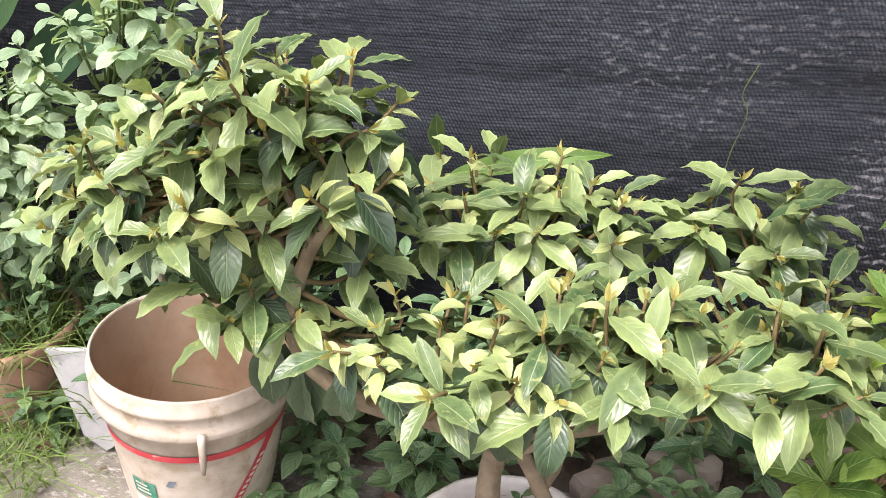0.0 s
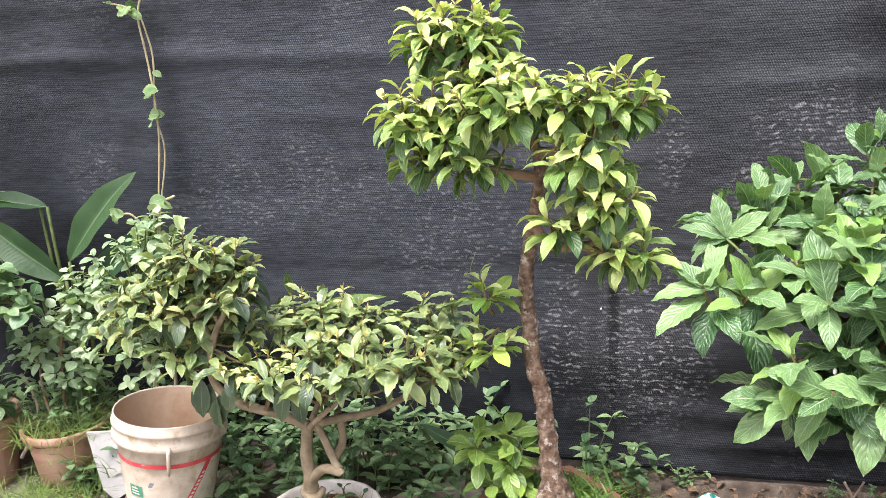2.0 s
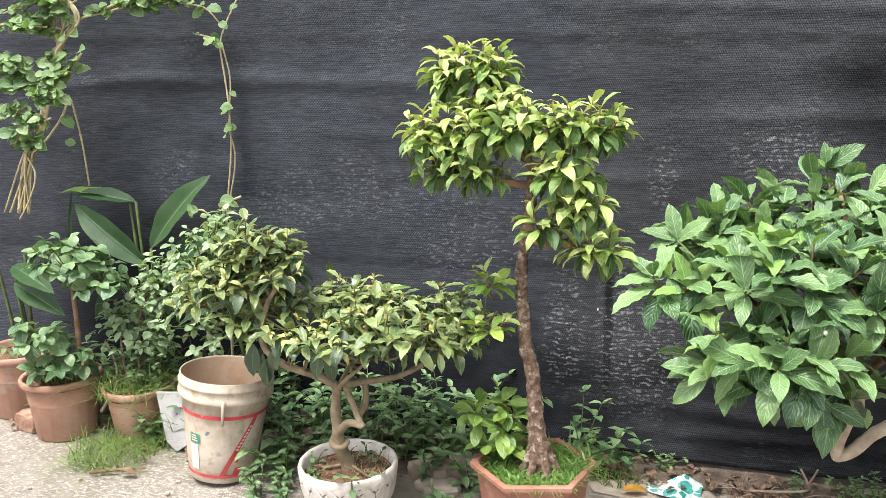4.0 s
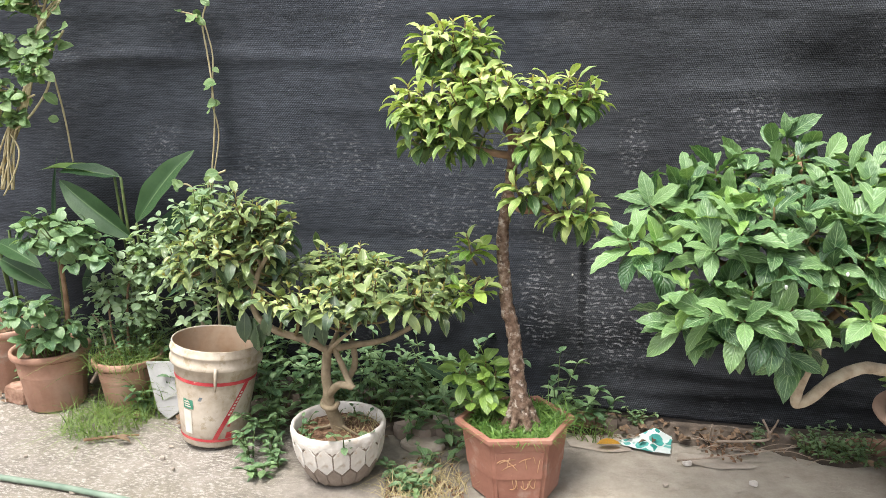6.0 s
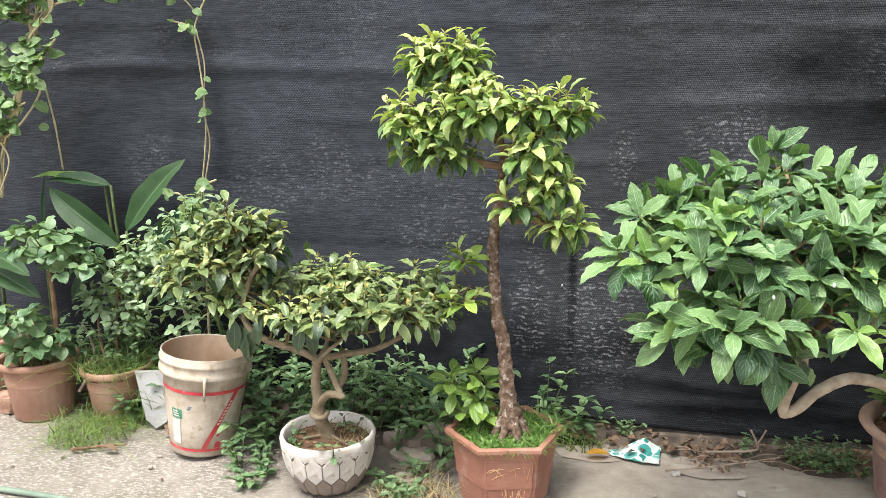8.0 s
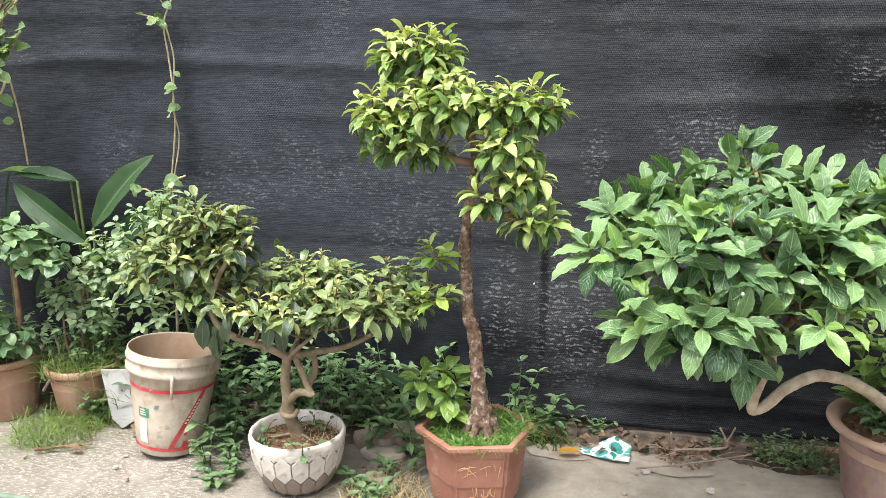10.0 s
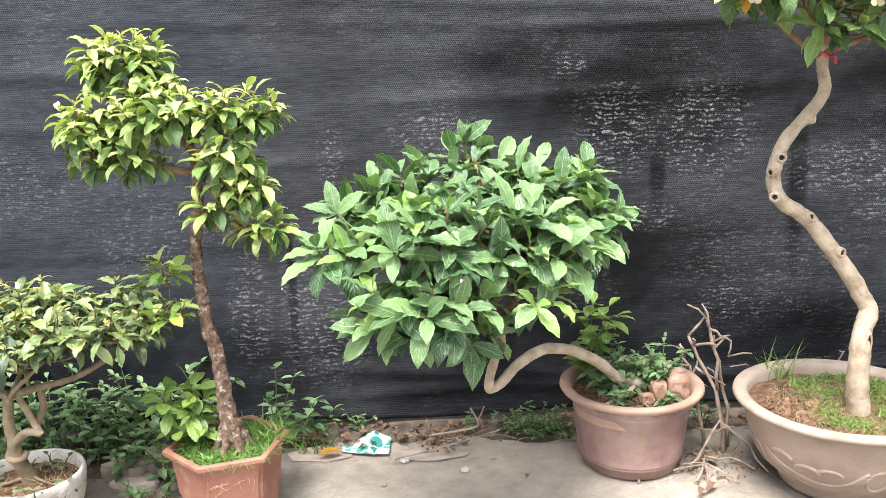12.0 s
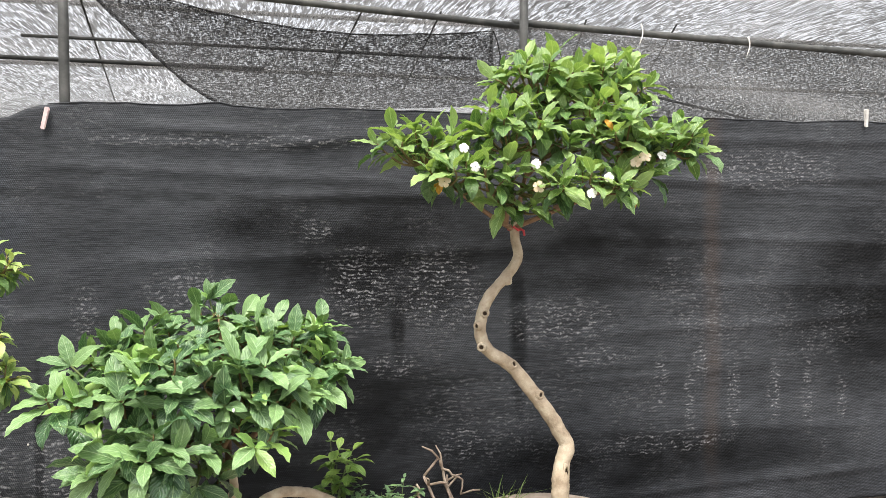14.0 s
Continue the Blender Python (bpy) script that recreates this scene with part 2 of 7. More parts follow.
        dust_light = mth(nt, "ADD", mth(nt, "MULTIPLY", dust_light, 0.6), ramp(nt, top_light, [(0.42, grey(0.0)), (0.86, grey(0.75))]))
        dust_light = mth(nt, "MULTIPLY", dust_light, mth(nt, "MULTIPLY_ADD", weave, 0.8, 0.2))
    base = mixc(nt, mth(nt, "MULTIPLY", dust_light, 0.46 if light_through else 0.30), base, worn)
    if light_through:
        base = mixc(nt, mth(nt, "MULTIPLY", ramp(nt, lines, [(0.42, grey(0.0)), (0.60, grey(1.0))]), mth(nt, "MULTIPLY", dust_light, 0.35)), base, worn)
    if darkened:
        warm = ramp(nt, mth(nt, "ADD", x, tex_noise(nt, co, 1.3, 3, 0.6)), [(0.9, (0.97, 1.0, 1.07)), (1.0, (1.01, 1.0, 1.0))])
        base = mixc(nt, 1.0, base, warm, "MULTIPLY")
        blot = tex_noise(nt, co, 1.0, 5, 0.6, (4.0, 4.0, 7.0))
        deep = mth(nt, "MULTIPLY", patches(nt, x, z, darkened), ramp(nt, blot, [(0.32, grey(0.5)), (0.56, grey(0.95))]))
        deep = mth(nt, "MAXIMUM", deep, ramp(nt, blot, [(0.52, grey(0.0)), (0.72, grey(0.2))]))
        base = mixc(nt, deep, base, mixc(nt, 1.0, base, grey(0.16), "MULTIPLY"))
    if darkened:
        off = mth(nt, "ABSOLUTE", mth(nt, "SUBTRACT", mth(nt, "MULTIPLY_ADD", tex_noise(nt, co, 6.0, 4, 0.6), 0.05, x), 3.125))
        rust = mth(nt, "MULTIPLY", ramp(nt, off, [(0.010, grey(0.6)), (0.050, grey(0.0))]), ramp(nt, z, [(0.20, grey(0.2)), (0.6, grey(1.0))]))
        base = mixc(nt, mth(nt, "MULTIPLY", rust, weave), base, (0.085, 0.060, 0.046))
    col = mixc(nt, streak, base, hole)
    if see and along < 1.0:
        fold = tex_noise(nt, co, 1.0, 6, 0.7, (70.0, 30.0 * along, 40.0))
        col = mixc(nt, ramp(nt, fold, [(0.40, grey(0.0)), (0.58, grey(1.0))]), mixc(nt, 1.0, col, grey(0.70), "MULTIPLY"), col)
    nt.links.new(col, bs.inputs["Base Color"])
    bs.inputs["Roughness"].default_value = 0.6
    bs.inputs["Specular IOR Level"].default_value = 0.08 if light_through else 0.25
    bump(nt, bs, mth(nt, "ADD", weave, mth(nt, "ADD", mth(nt, "MULTIPLY", rows, 0.9), grain)), 0.7, 0.0014)
    out = bs.outputs[0]
    if glow:
        tr = nt.nodes.new("ShaderNodeBsdfTranslucent")
        nt.links.new(col, tr.inputs["Color"])
        mx = nt.nodes.new("ShaderNodeMixShader")
        mx.inputs[0].default_value = glow
        nt.links.new(out, mx.inputs[1])
        nt.links.new(tr.outputs[0], mx.inputs[2])
        out = mx.outputs[0]
    if see:
        clear = nt.nodes.new("ShaderNodeBsdfTransparent")
        mx = nt.nodes.new("ShaderNodeMixShader")
        crease = tex_noise(nt, co, 1.0, 5, 0.65, (50.0, 22.0 * along, 50.0))
        amount = mth(nt, "MULTIPLY", mth(nt, "ADD", mth(nt, "MULTIPLY", mth(nt, "POWER", weave, 1.6), 1.3), mth(nt, "MULTIPLY", ramp(nt, crease, [(0.36, grey(0.0)), (0.66, grey(1.0))]), 0.35)), see)
        nt.links.new(amount, mx.inputs[0])
        nt.links.new(out, mx.inputs[1])
        nt.links.new(clear.outputs[0], mx.inputs[2])
        out = mx.outputs[0]
    nt.links.new(out, nt.nodes["Material Output"].inputs["Surface"])
    return m


NET = net_material("shade_net_black", (0.0130, 0.0140, 0.0160), (0.074, 0.080, 0.087), (0.22, 0.22, 0.23), light_through=LIGHT_THROUGH, darkened=DARKENED)
NET_GREY = net_material("shade_net_grey", (0.28, 0.28, 0.282), (0.44, 0.44, 0.445), (0.62, 0.62, 0.62), see=0.44, glow=0.5, coarse=1.0, along=0.08)
NET_FLAP = net_material("shade_net_dark_flap", (0.022, 0.022, 0.0235), (0.04, 0.04, 0.042), (0.12, 0.12, 0.12), see=0.42, glow=0.3, coarse=0.95)
STEEL = plain("weathered_pipe", (0.032, 0.034, 0.034), (0.062, 0.064, 0.062), (0.11, 0.11, 0.105), 14, 120, 0.65, 0.0008, (0.13, 0.115, 0.10), 20.0, 0.62)
STRING = plain("pale_string", (0.5, 0.48, 0.45), (0.65, 0.63, 0.6), (0.75, 0.72, 0.7), 30, 300, 0.9, 0.0005)
PINK = plain("pink_plastic", (0.6, 0.42, 0.42), (0.75, 0.55, 0.55), (0.82, 0.68, 0.66), 20, 200, 0.6, 0.0004)
BUCKET = plain("old_white_plastic", (0.38, 0.31, 0.23), (0.53, 0.45, 0.36), (0.63, 0.56, 0.47), 16, 70, 0.6, 0.0008, (0.33, 0.26, 0.17), 26.0, 0.53)
BUCKET_IN = plain("stained_plastic", (0.42, 0.24, 0.13), (0.58, 0.42, 0.29), (0.68, 0.54, 0.41), 6, 60, 0.6, 0.0006, (0.40, 0.19, 0.07), 6.0, 0.58)
RED = plain("faded_red_print", (0.42, 0.04, 0.05), (0.55, 0.06, 0.07), (0.62, 0.14, 0.12), 20, 90, 0.6, 0.0003, (0.6, 0.45, 0.34), 40.0, 0.62)
GREEN_PRINT = plain("green_print", (0.03, 0.16, 0.10), (0.05, 0.24, 0.15), (0.16, 0.36, 0.26), 30, 120, 0.6, 0.0003, (0.5, 0.45, 0.36), 45.0, 0.6)
BLUE_PRINT = plain("grey_blue_print", (0.12, 0.14, 0.16), (0.18, 0.21, 0.23), (0.3, 0.32, 0.33), 30, 120, 0.6, 0.0003)
WHITE_PRINT = plain("white_print", (0.55, 0.5, 0.42), (0.68, 0.63, 0.54), (0.74, 0.7, 0.62), 30, 120, 0.6, 0.0003)
TERRA = plain("terracotta", (0.30, 0.16, 0.11), (0.41, 0.235, 0.165), (0.48, 0.31, 0.235), 7, 80, 0.8, 0.0012, (0.38, 0.32, 0.26), 5.0, 0.58)
TERRA_RED = plain("terracotta_red", (0.235, 0.10, 0.07), (0.32, 0.148, 0.103), (0.40, 0.21, 0.155), 6, 90, 0.7, 0.001, (0.36, 0.25, 0.20), 7.0, 0.58)
SCRATCH = plain("scratched_clay", (0.5, 0.25, 0.12), (0.6, 0.36, 0.2), (0.62, 0.42, 0.26), 30, 200, 0.9, 0.0004)
BROWN = plain("brown_glazed_clay", (0.20, 0.115, 0.10), (0.285, 0.185, 0.165), (0.40, 0.30, 0.265), 8, 60, 0.55, 0.0016, (0.26, 0.205, 0.125), 9.0, 0.55)
BROWN_RIM = plain("pale_clay_rim", (0.30, 0.19, 0.14), (0.40, 0.27, 0.20), (0.47, 0.33, 0.25), 8, 90, 0.6, 0.001)
CREAM = plain("cream_clay", (0.28, 0.21, 0.165), (0.365, 0.28, 0.225), (0.425, 0.34, 0.28), 6, 90, 0.8, 0.001, (0.26, 0.20, 0.15), 7.0, 0.56)
CREAM_RIM = plain("cream_clay_rim", (0.30, 0.235, 0.185), (0.385, 0.31, 0.25), (0.445, 0.37, 0.30), 9, 110, 0.8, 0.001, (0.29, 0.23, 0.175), 9.0, 0.57)
WHITE_PAINT = plain("chalky_white_paint", (0.50, 0.455, 0.40), (0.64, 0.595, 0.54), (0.73, 0.695, 0.65), 14, 110, 0.8, 0.0014, (0.40, 0.32, 0.245), 22.0, 0.57)
CEMENT = plain("bare_cement", (0.17, 0.13, 0.10), (0.26, 0.205, 0.165), (0.35, 0.29, 0.245), 12, 110, 0.85, 0.0015)
HOLE_SHADE = plain("hollow_shade_brown", (0.02, 0.013, 0.008), (0.04, 0.026, 0.016), (0.07, 0.05, 0.033), 40, 160, 0.95, 0.002)
SOIL = plain("pot_soil", (0.075, 0.042, 0.025), (0.16, 0.09, 0.052), (0.28, 0.175, 0.11), 38, 190, 0.95, 0.009)
BARK_TAN = plain("smooth_tan_bark", (0.29, 0.225, 0.155), (0.44, 0.36, 0.26), (0.55, 0.475, 0.36), 24, 120, 0.75, 0.004, (0.27, 0.215, 0.155), 34.0, 0.58)
BARK_OLIVE = plain("olive_brown_bark", (0.15, 0.115, 0.07), (0.25, 0.195, 0.125), (0.34, 0.275, 0.185), 26, 140, 0.82, 0.003, (0.14, 0.13, 0.08), 20.0, 0.6)
BARK_DARK = plain("rough_brown_bark", (0.07, 0.040, 0.027), (0.17, 0.11, 0.075), (0.33, 0.25, 0.195), 60, 180, 0.9, 0.010, (0.47, 0.41, 0.35), 48.0, 0.54)
BARK_MID = plain("brown_bark", (0.15, 0.085, 0.05), (0.25, 0.155, 0.095), (0.33, 0.22, 0.145), 26, 140, 0.85, 0.003)
TWIG = plain("green_brown_twig", (0.10, 0.07, 0.03), (0.16, 0.12, 0.05), (0.22, 0.16, 0.08), 40, 200, 0.8, 0.001)
VINE_STEM = plain("straw_vine_stem", (0.33, 0.27, 0.14), (0.48, 0.41, 0.24), (0.57, 0.51, 0.33), 30, 160, 0.8, 0.001)
STEM_GREEN = plain("green_stem", (0.05, 0.08, 0.025), (0.09, 0.13, 0.04), (0.15, 0.17, 0.07), 30, 160, 0.7, 0.0006)
DRY_WOOD = plain("dry_grey_wood", (0.20, 0.15, 0.11), (0.32, 0.25, 0.195), (0.43, 0.36, 0.29), 30, 180, 0.9, 0.0015)
STONE = plain("pale_stone", (0.32, 0.27, 0.22), (0.42, 0.36, 0.30), (0.50, 0.44, 0.375), 10, 90, 0.9, 0.002)
BRICK = plain("old_brick", (0.20, 0.105, 0.07), (0.31, 0.185, 0.13), (0.43, 0.29, 0.22), 32, 90, 0.9, 0.004)
HOSE = plain("green_hose", (0.02, 0.055, 0.042), (0.034, 0.085, 0.062), (0.07, 0.12, 0.095), 12, 90, 0.6, 0.0005)
HOSE_PALE = plain("faded_green_hose", (0.12, 0.175, 0.13), (0.19, 0.25, 0.19), (0.26, 0.31, 0.25), 12, 90, 0.7, 0.0005)
PETAL = plain("white_petal", (0.75, 0.74, 0.7), (0.82, 0.81, 0.78), (0.85, 0.85, 0.83), 30, 120, 0.7, 0.0005)
PETAL_OLD = plain("withered_petal", (0.5, 0.38, 0.24), (0.62, 0.52, 0.36), (0.7, 0.62, 0.48), 40, 120, 0.8, 0.0008)

LEAF_BONSAI = leaf_material("leaf_matt_green", (0.046, 0.094, 0.034), (0.32, 0.40, 0.155), (0.30, 0.36, 0.18), 8, 0.36, 0.20, -0.10, 0.00025, (0.34, 0.36, 0.13), 0.6)
# Darker copies of the leaf materials hold the shade inside the crowns.
LEAF_BONSAI_SHADED = leaf_material("leaf_matt_dark", (0.022, 0.050, 0.022), (0.085, 0.130, 0.060), (0.13, 0.18, 0.09), 8, 0.38, 0.12, -0.16, 0.0005, None, 0.6)
LEAF_TALL = leaf_material("leaf_light_green", (0.095, 0.20, 0.048), (0.42, 0.53, 0.155), (0.40, 0.50, 0.20), 7, 0.36, 0.30, -0.25, 0.0009, None, 0.6)
LEAF_TALL_SHADED = leaf_material("leaf_mid_green", (0.040, 0.105, 0.030), (0.14, 0.24, 0.065), (0.22, 0.31, 0.11), 7, 0.38, 0.22, -0.2, 0.0009, None, 0.6)
LEAF_SPROUT = leaf_material("leaf_sprout_green", (0.13, 0.27, 0.05), (0.42, 0.56, 0.10), (0.40, 0.52, 0.20), 7, 0.36, 0.32, -0.25, 0.0008, None, 0.6)
LEAF_YOUNG = leaf_material("leaf_young_yellow", (0.33, 0.45, 0.12), (0.60, 0.68, 0.29), (0.58, 0.66, 0.33), 7, 0.38, 0.32, -0.25, 0.0008)
LEAF_SEED = leaf_material("leaf_sprout_deep", (0.075, 0.165, 0.035), (0.27, 0.40, 0.085), (0.34, 0.46, 0.16), 7, 0.36, 0.28, -0.25, 0.0008, None, 0.6)
LEAF_PALE_NEW = leaf_material("leaf_new_pale", (0.33, 0.39, 0.15), (0.50, 0.56, 0.25), (0.5, 0.55, 0.28), 7, 0.4, 0.3, 0.1, 0.0004)
LEAF_SHOOT = leaf_material("shoot_yellow_brown", (0.36, 0.32, 0.08), (0.52, 0.46, 0.16), (0.5, 0.42, 0.14), 5, 0.5, 0.3, 0.2, 0.0003)
LEAF_BIG = leaf_material("leaf_glossy_green", (0.032, 0.098, 0.036), (0.225, 0.37, 0.135), (0.36, 0.50, 0.27), 9, 0.38, 0.18, -0.6, 0.0011, None, 0.65)
LEAF_BIG_SHADED = leaf_material("leaf_glossy_dark", (0.014, 0.048, 0.020), (0.055, 0.125, 0.045), (0.14, 0.24, 0.11), 9, 0.36, 0.10, -0.35, 0.002, None, 0.7)
LEAF_FLOWER = leaf_material("leaf_fresh_green", (0.085, 0.19, 0.055), (0.37, 0.51, 0.18), (0.42, 0.56, 0.28), 8, 0.38, 0.36, -0.5, 0.0012, None, 0.55)
LEAF_FLOWER_SHADED = leaf_material("leaf_fresh_dark", (0.032, 0.090, 0.030), (0.12, 0.22, 0.075), (0.22, 0.32, 0.14), 8, 0.38, 0.25, -0.3, 0.0016, None, 0.6)
LEAF_BIG_NEW = leaf_material("leaf_glossy_new", (0.14, 0.29, 0.06), (0.34, 0.50, 0.15), (0.42, 0.56, 0.25), 8, 0.3, 0.3, -0.4, 0.0008, None, 0.7)
# Lit copy of the broad leaf: light on its upper face put into colour.
LEAF_LIT = leaf_material("leaf_broad_lit_green", (0.10, 0.19, 0.04), (0.19, 0.31, 0.07), (0.26, 0.38, 0.13), 40, 0.42, 0.3, -0.15, 0.0003, None, 0.4)
LEAF_WEED = leaf_material("leaf_weed_green", (0.055, 0.130, 0.058), (0.25, 0.375, 0.17), (0.22, 0.33, 0.16), 6, 0.40, 0.24, -0.2, 0.0008, None, 0.6)
LEAF_PALE = leaf_material("leaf_blue_green", (0.20, 0.31, 0.175), (0.42, 0.53, 0.335), (0.40, 0.51, 0.33), 6, 0.46, 0.36, 0.25, 0.0006)
LEAF_VINE = leaf_material("leaf_vine_green", (0.095, 0.19, 0.068), (0.29, 0.41, 0.18), (0.29, 0.40, 0.19), 5, 0.45, 0.34, 0.3, 0.0008)
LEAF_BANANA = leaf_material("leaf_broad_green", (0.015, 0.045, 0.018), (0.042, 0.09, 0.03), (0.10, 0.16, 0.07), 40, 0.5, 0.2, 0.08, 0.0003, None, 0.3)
LEAF_DEAD = leaf_material("leaf_dry_brown", (0.11, 0.065, 0.04), (0.27, 0.18, 0.115), (0.26, 0.18, 0.11), 7, 0.85, 0.15, 0.3, 0.001)
LEAF_ORANGE = leaf_material("leaf_dying_orange", (0.5, 0.22, 0.02), (0.6, 0.34, 0.04), (0.55, 0.36, 0.08), 9, 0.5, 0.3, 0.3, 0.001)
GRASS = leaf_material("grass_green", (0.065, 0.125, 0.028), (0.25, 0.345, 0.095), (0.2, 0.3, 0.08), 1, 0.45, 0.28, 0.0, 0.0)
GRASS_LUSH = leaf_material("grass_lush", (0.06, 0.15, 0.03), (0.24, 0.38, 0.09), (0.24, 0.38, 0.1), 1, 0.42, 0.3, 0.0, 0.0)
GRASS_BOWL = leaf_material("grass_short_yellowish", (0.075, 0.145, 0.03), (0.28, 0.40, 0.10), (0.3, 0.38, 0.12), 1, 0.5, 0.3, 0.0, 0.0)
GRASS_DRY = leaf_material("grass_straw", (0.28, 0.22, 0.11), (0.46, 0.39, 0.23), (0.42, 0.36, 0.2), 1, 0.7, 0.25, 0.0, 0.0)


def ground_material():
    """Old concrete: grey, stained, with pale flaking lime patches towards the open yard, sandy beside the slabs."""
    m, nt, bs = nodes_of("worn_concrete")
    co = coords(nt)
    sp = nt.nodes.new("ShaderNodeSeparateXYZ")
    nt.links.new(co, sp.inputs[0])
    big = tex_noise(nt, co, 1.8, 7, 0.6)
    mid = tex_noise(nt, co, 11.0, 7, 0.65)
    fine = tex_noise(nt, co, 140.0, 5, 0.7)
    col = ramp(nt, mid, [(0.32, (0.125, 0.108, 0.093)), (0.5, (0.215, 0.19, 0.164)), (0.7, (0.30, 0.272, 0.24))])
    col = mixc(nt, ramp(nt, big, [(0.45, grey(0.0)), (0.65, grey(0.6))]), col, (0.22, 0.20, 0.145))
    flake = tex_noise(nt, co, 58.0, 8, 0.8, (1.0, 1.8, 1.0))
    flakes = ramp(nt, flake, [(0.50, grey(0.0)), (0.58, grey(0.95))])
    near = tex_noise(nt, co, 1.1, 3)
    left = mth(nt, "SUBTRACT", mth(nt, "MULTIPLY", near, 0.8), mth(nt, "MULTIPLY", sp.outputs[0], 0.55))
    zone = ramp(nt, left, [(0.40, grey(0.0)), (0.62, grey(0.9))])
    d = mth(nt, "ADD", mth(nt, "POWER", mth(nt, "ABSOLUTE", mth(nt, "DIVIDE", mth(nt, "SUBTRACT", sp.outputs[0], 1.20), 0.75)), 2.0), mth(nt, "POWER", mth(nt, "ABSOLUTE", mth(nt, "DIVIDE", mth(nt, "SUBTRACT", sp.outputs[1], 0.75), 0.75)), 2.0))
    sandy = ramp(nt, mth(nt, "SUBTRACT", d, mth(nt, "MULTIPLY", big, 0.6)), [(0.25, grey(0.9)), (0.85, grey(0.12))])
    col = mixc(nt, sandy, col, ramp(nt, mid, [(0.3, (0.36, 0.31, 0.25)), (0.7, (0.52, 0.465, 0.39))]))
    zone2 = ramp(nt, mth(nt, "ADD", mth(nt, "MULTIPLY", sp.outputs[0], 0.25), mth(nt, "MULTIPLY", near, 0.25)), [(0.70, grey(0.0)), (0.82, grey(0.3))])
    col = mixc(nt, mth(nt, "MULTIPLY", flakes, mth(nt, "MAXIMUM", zone, zone2)), col, (0.54, 0.50, 0.45))
    col = mixc(nt, mth(nt, "MULTIPLY", fine, 0.5), col, mixc(nt, 1.0, col, grey(0.5), "MULTIPLY"))
    nt.links.new(col, bs.inputs["Base Color"])
    bs.inputs["Roughness"].default_value = 0.9
    bs.inputs["Specular IOR Level"].default_value = 0.2
    bump(nt, bs, mth(nt, "ADD", mth(nt, "MULTIPLY", flakes, 0.4), mth(nt, "ADD", fine, mid)), 0.8, 0.003)
    return m


CONCRETE = ground_material()
EARTH = plain("dark_earth_litter", (0.045, 0.035, 0.027), (0.10, 0.077, 0.059), (0.20, 0.16, 0.125), 14, 120, 0.95, 0.006)


def bag_material():
    """White film printed with angular teal blocks."""
    m, nt, bs = nodes_of("printed_plastic_bag")
    v = nt.nodes.new("ShaderNodeTexVoronoi")
    v.inputs["Scale"].default_value = 27.0
    nt.links.new(coords(nt), v.inputs["Vector"])
    sp = nt.nodes.new("ShaderNodeSeparateXYZ")
    nt.links.new(v.outputs["Color"], sp.inputs[0])
    e = nt.nodes.new("ShaderNodeTexVoronoi")
    e.feature = "DISTANCE_TO_EDGE"
    e.inputs["Scale"].default_value = 27.0
    nt.links.new(coords(nt), e.inputs["Vector"])
    teal = mth(nt, "MULTIPLY", ramp(nt, sp.outputs[0], [(0.16, grey(0.0)), (0.18, grey(1.0))]), ramp(nt, e.outputs["Distance"], [(0.05, grey(0.0)), (0.08, grey(1.0))]))
    shade = ramp(nt, sp.outputs[1], [(0.2, (0.015, 0.22, 0.185)), (0.8, (0.10, 0.38, 0.34))])
    nt.links.new(mixc(nt, teal, (0.58, 0.63, 0.60), shade), bs.inputs["Base Color"])
    bs.inputs["Roughness"].default_value = 0.35
    return m


BAG = bag_material()


# ---- building helpers ----
def world_of(ob):
    return world_of(ob.parent) @ ob.matrix_parent_inverse @ ob.matrix_basis if ob.parent else ob.matrix_basis


def attach(ob, parent):
    """Parent ob so that its own pose stays a pose in the world."""
    ob.parent = parent
    ob.matrix_parent_inverse = world_of(parent).inverted()
    return ob


def thing(name, place, label, category, group="", kind=""):
    e = new(name)
    e.empty_display_size = 0.05
    e.matrix_basis = pose(*place)
    return tagged(e, label, category, group, kind)


def mesh_from(name, bm, material, smooth=True):
    me = bpy.data.meshes.new(name)
    bm.normal_update()
    bm.to_mesh(me)
    bm.free()
    me.materials.append(material)
    if smooth:
        for p in me.polygons:
            p.use_smooth = True
    return me


def part(name, bm, material, parent, label="", smooth=True):
    ob = new(name, mesh_from(name, bm, material, smooth))
    attach(ob, parent)
    return tagged(ob, label)


def catmull(pts, steps=6):
    """A smooth line through points (any number of columns)."""
    p = np.array([pts[0], *pts, pts[-1]], float)
    p[0], p[-1] = 2 * p[1] - p[2], 2 * p[-2] - p[-3]
    out = []
    for i in range(1, len(p) - 2):
        for k in range(steps):
            t = k / steps
            a, b, c, d = p[i - 1:i + 3]
            out.append(0.5 * (2 * b + (c - a) * t + (2 * a - 5 * b + 4 * c - d) * t * t + (3 * b - a - 3 * c + d) * t ** 3))
    out.append(p[-2])
    return np.array(out)


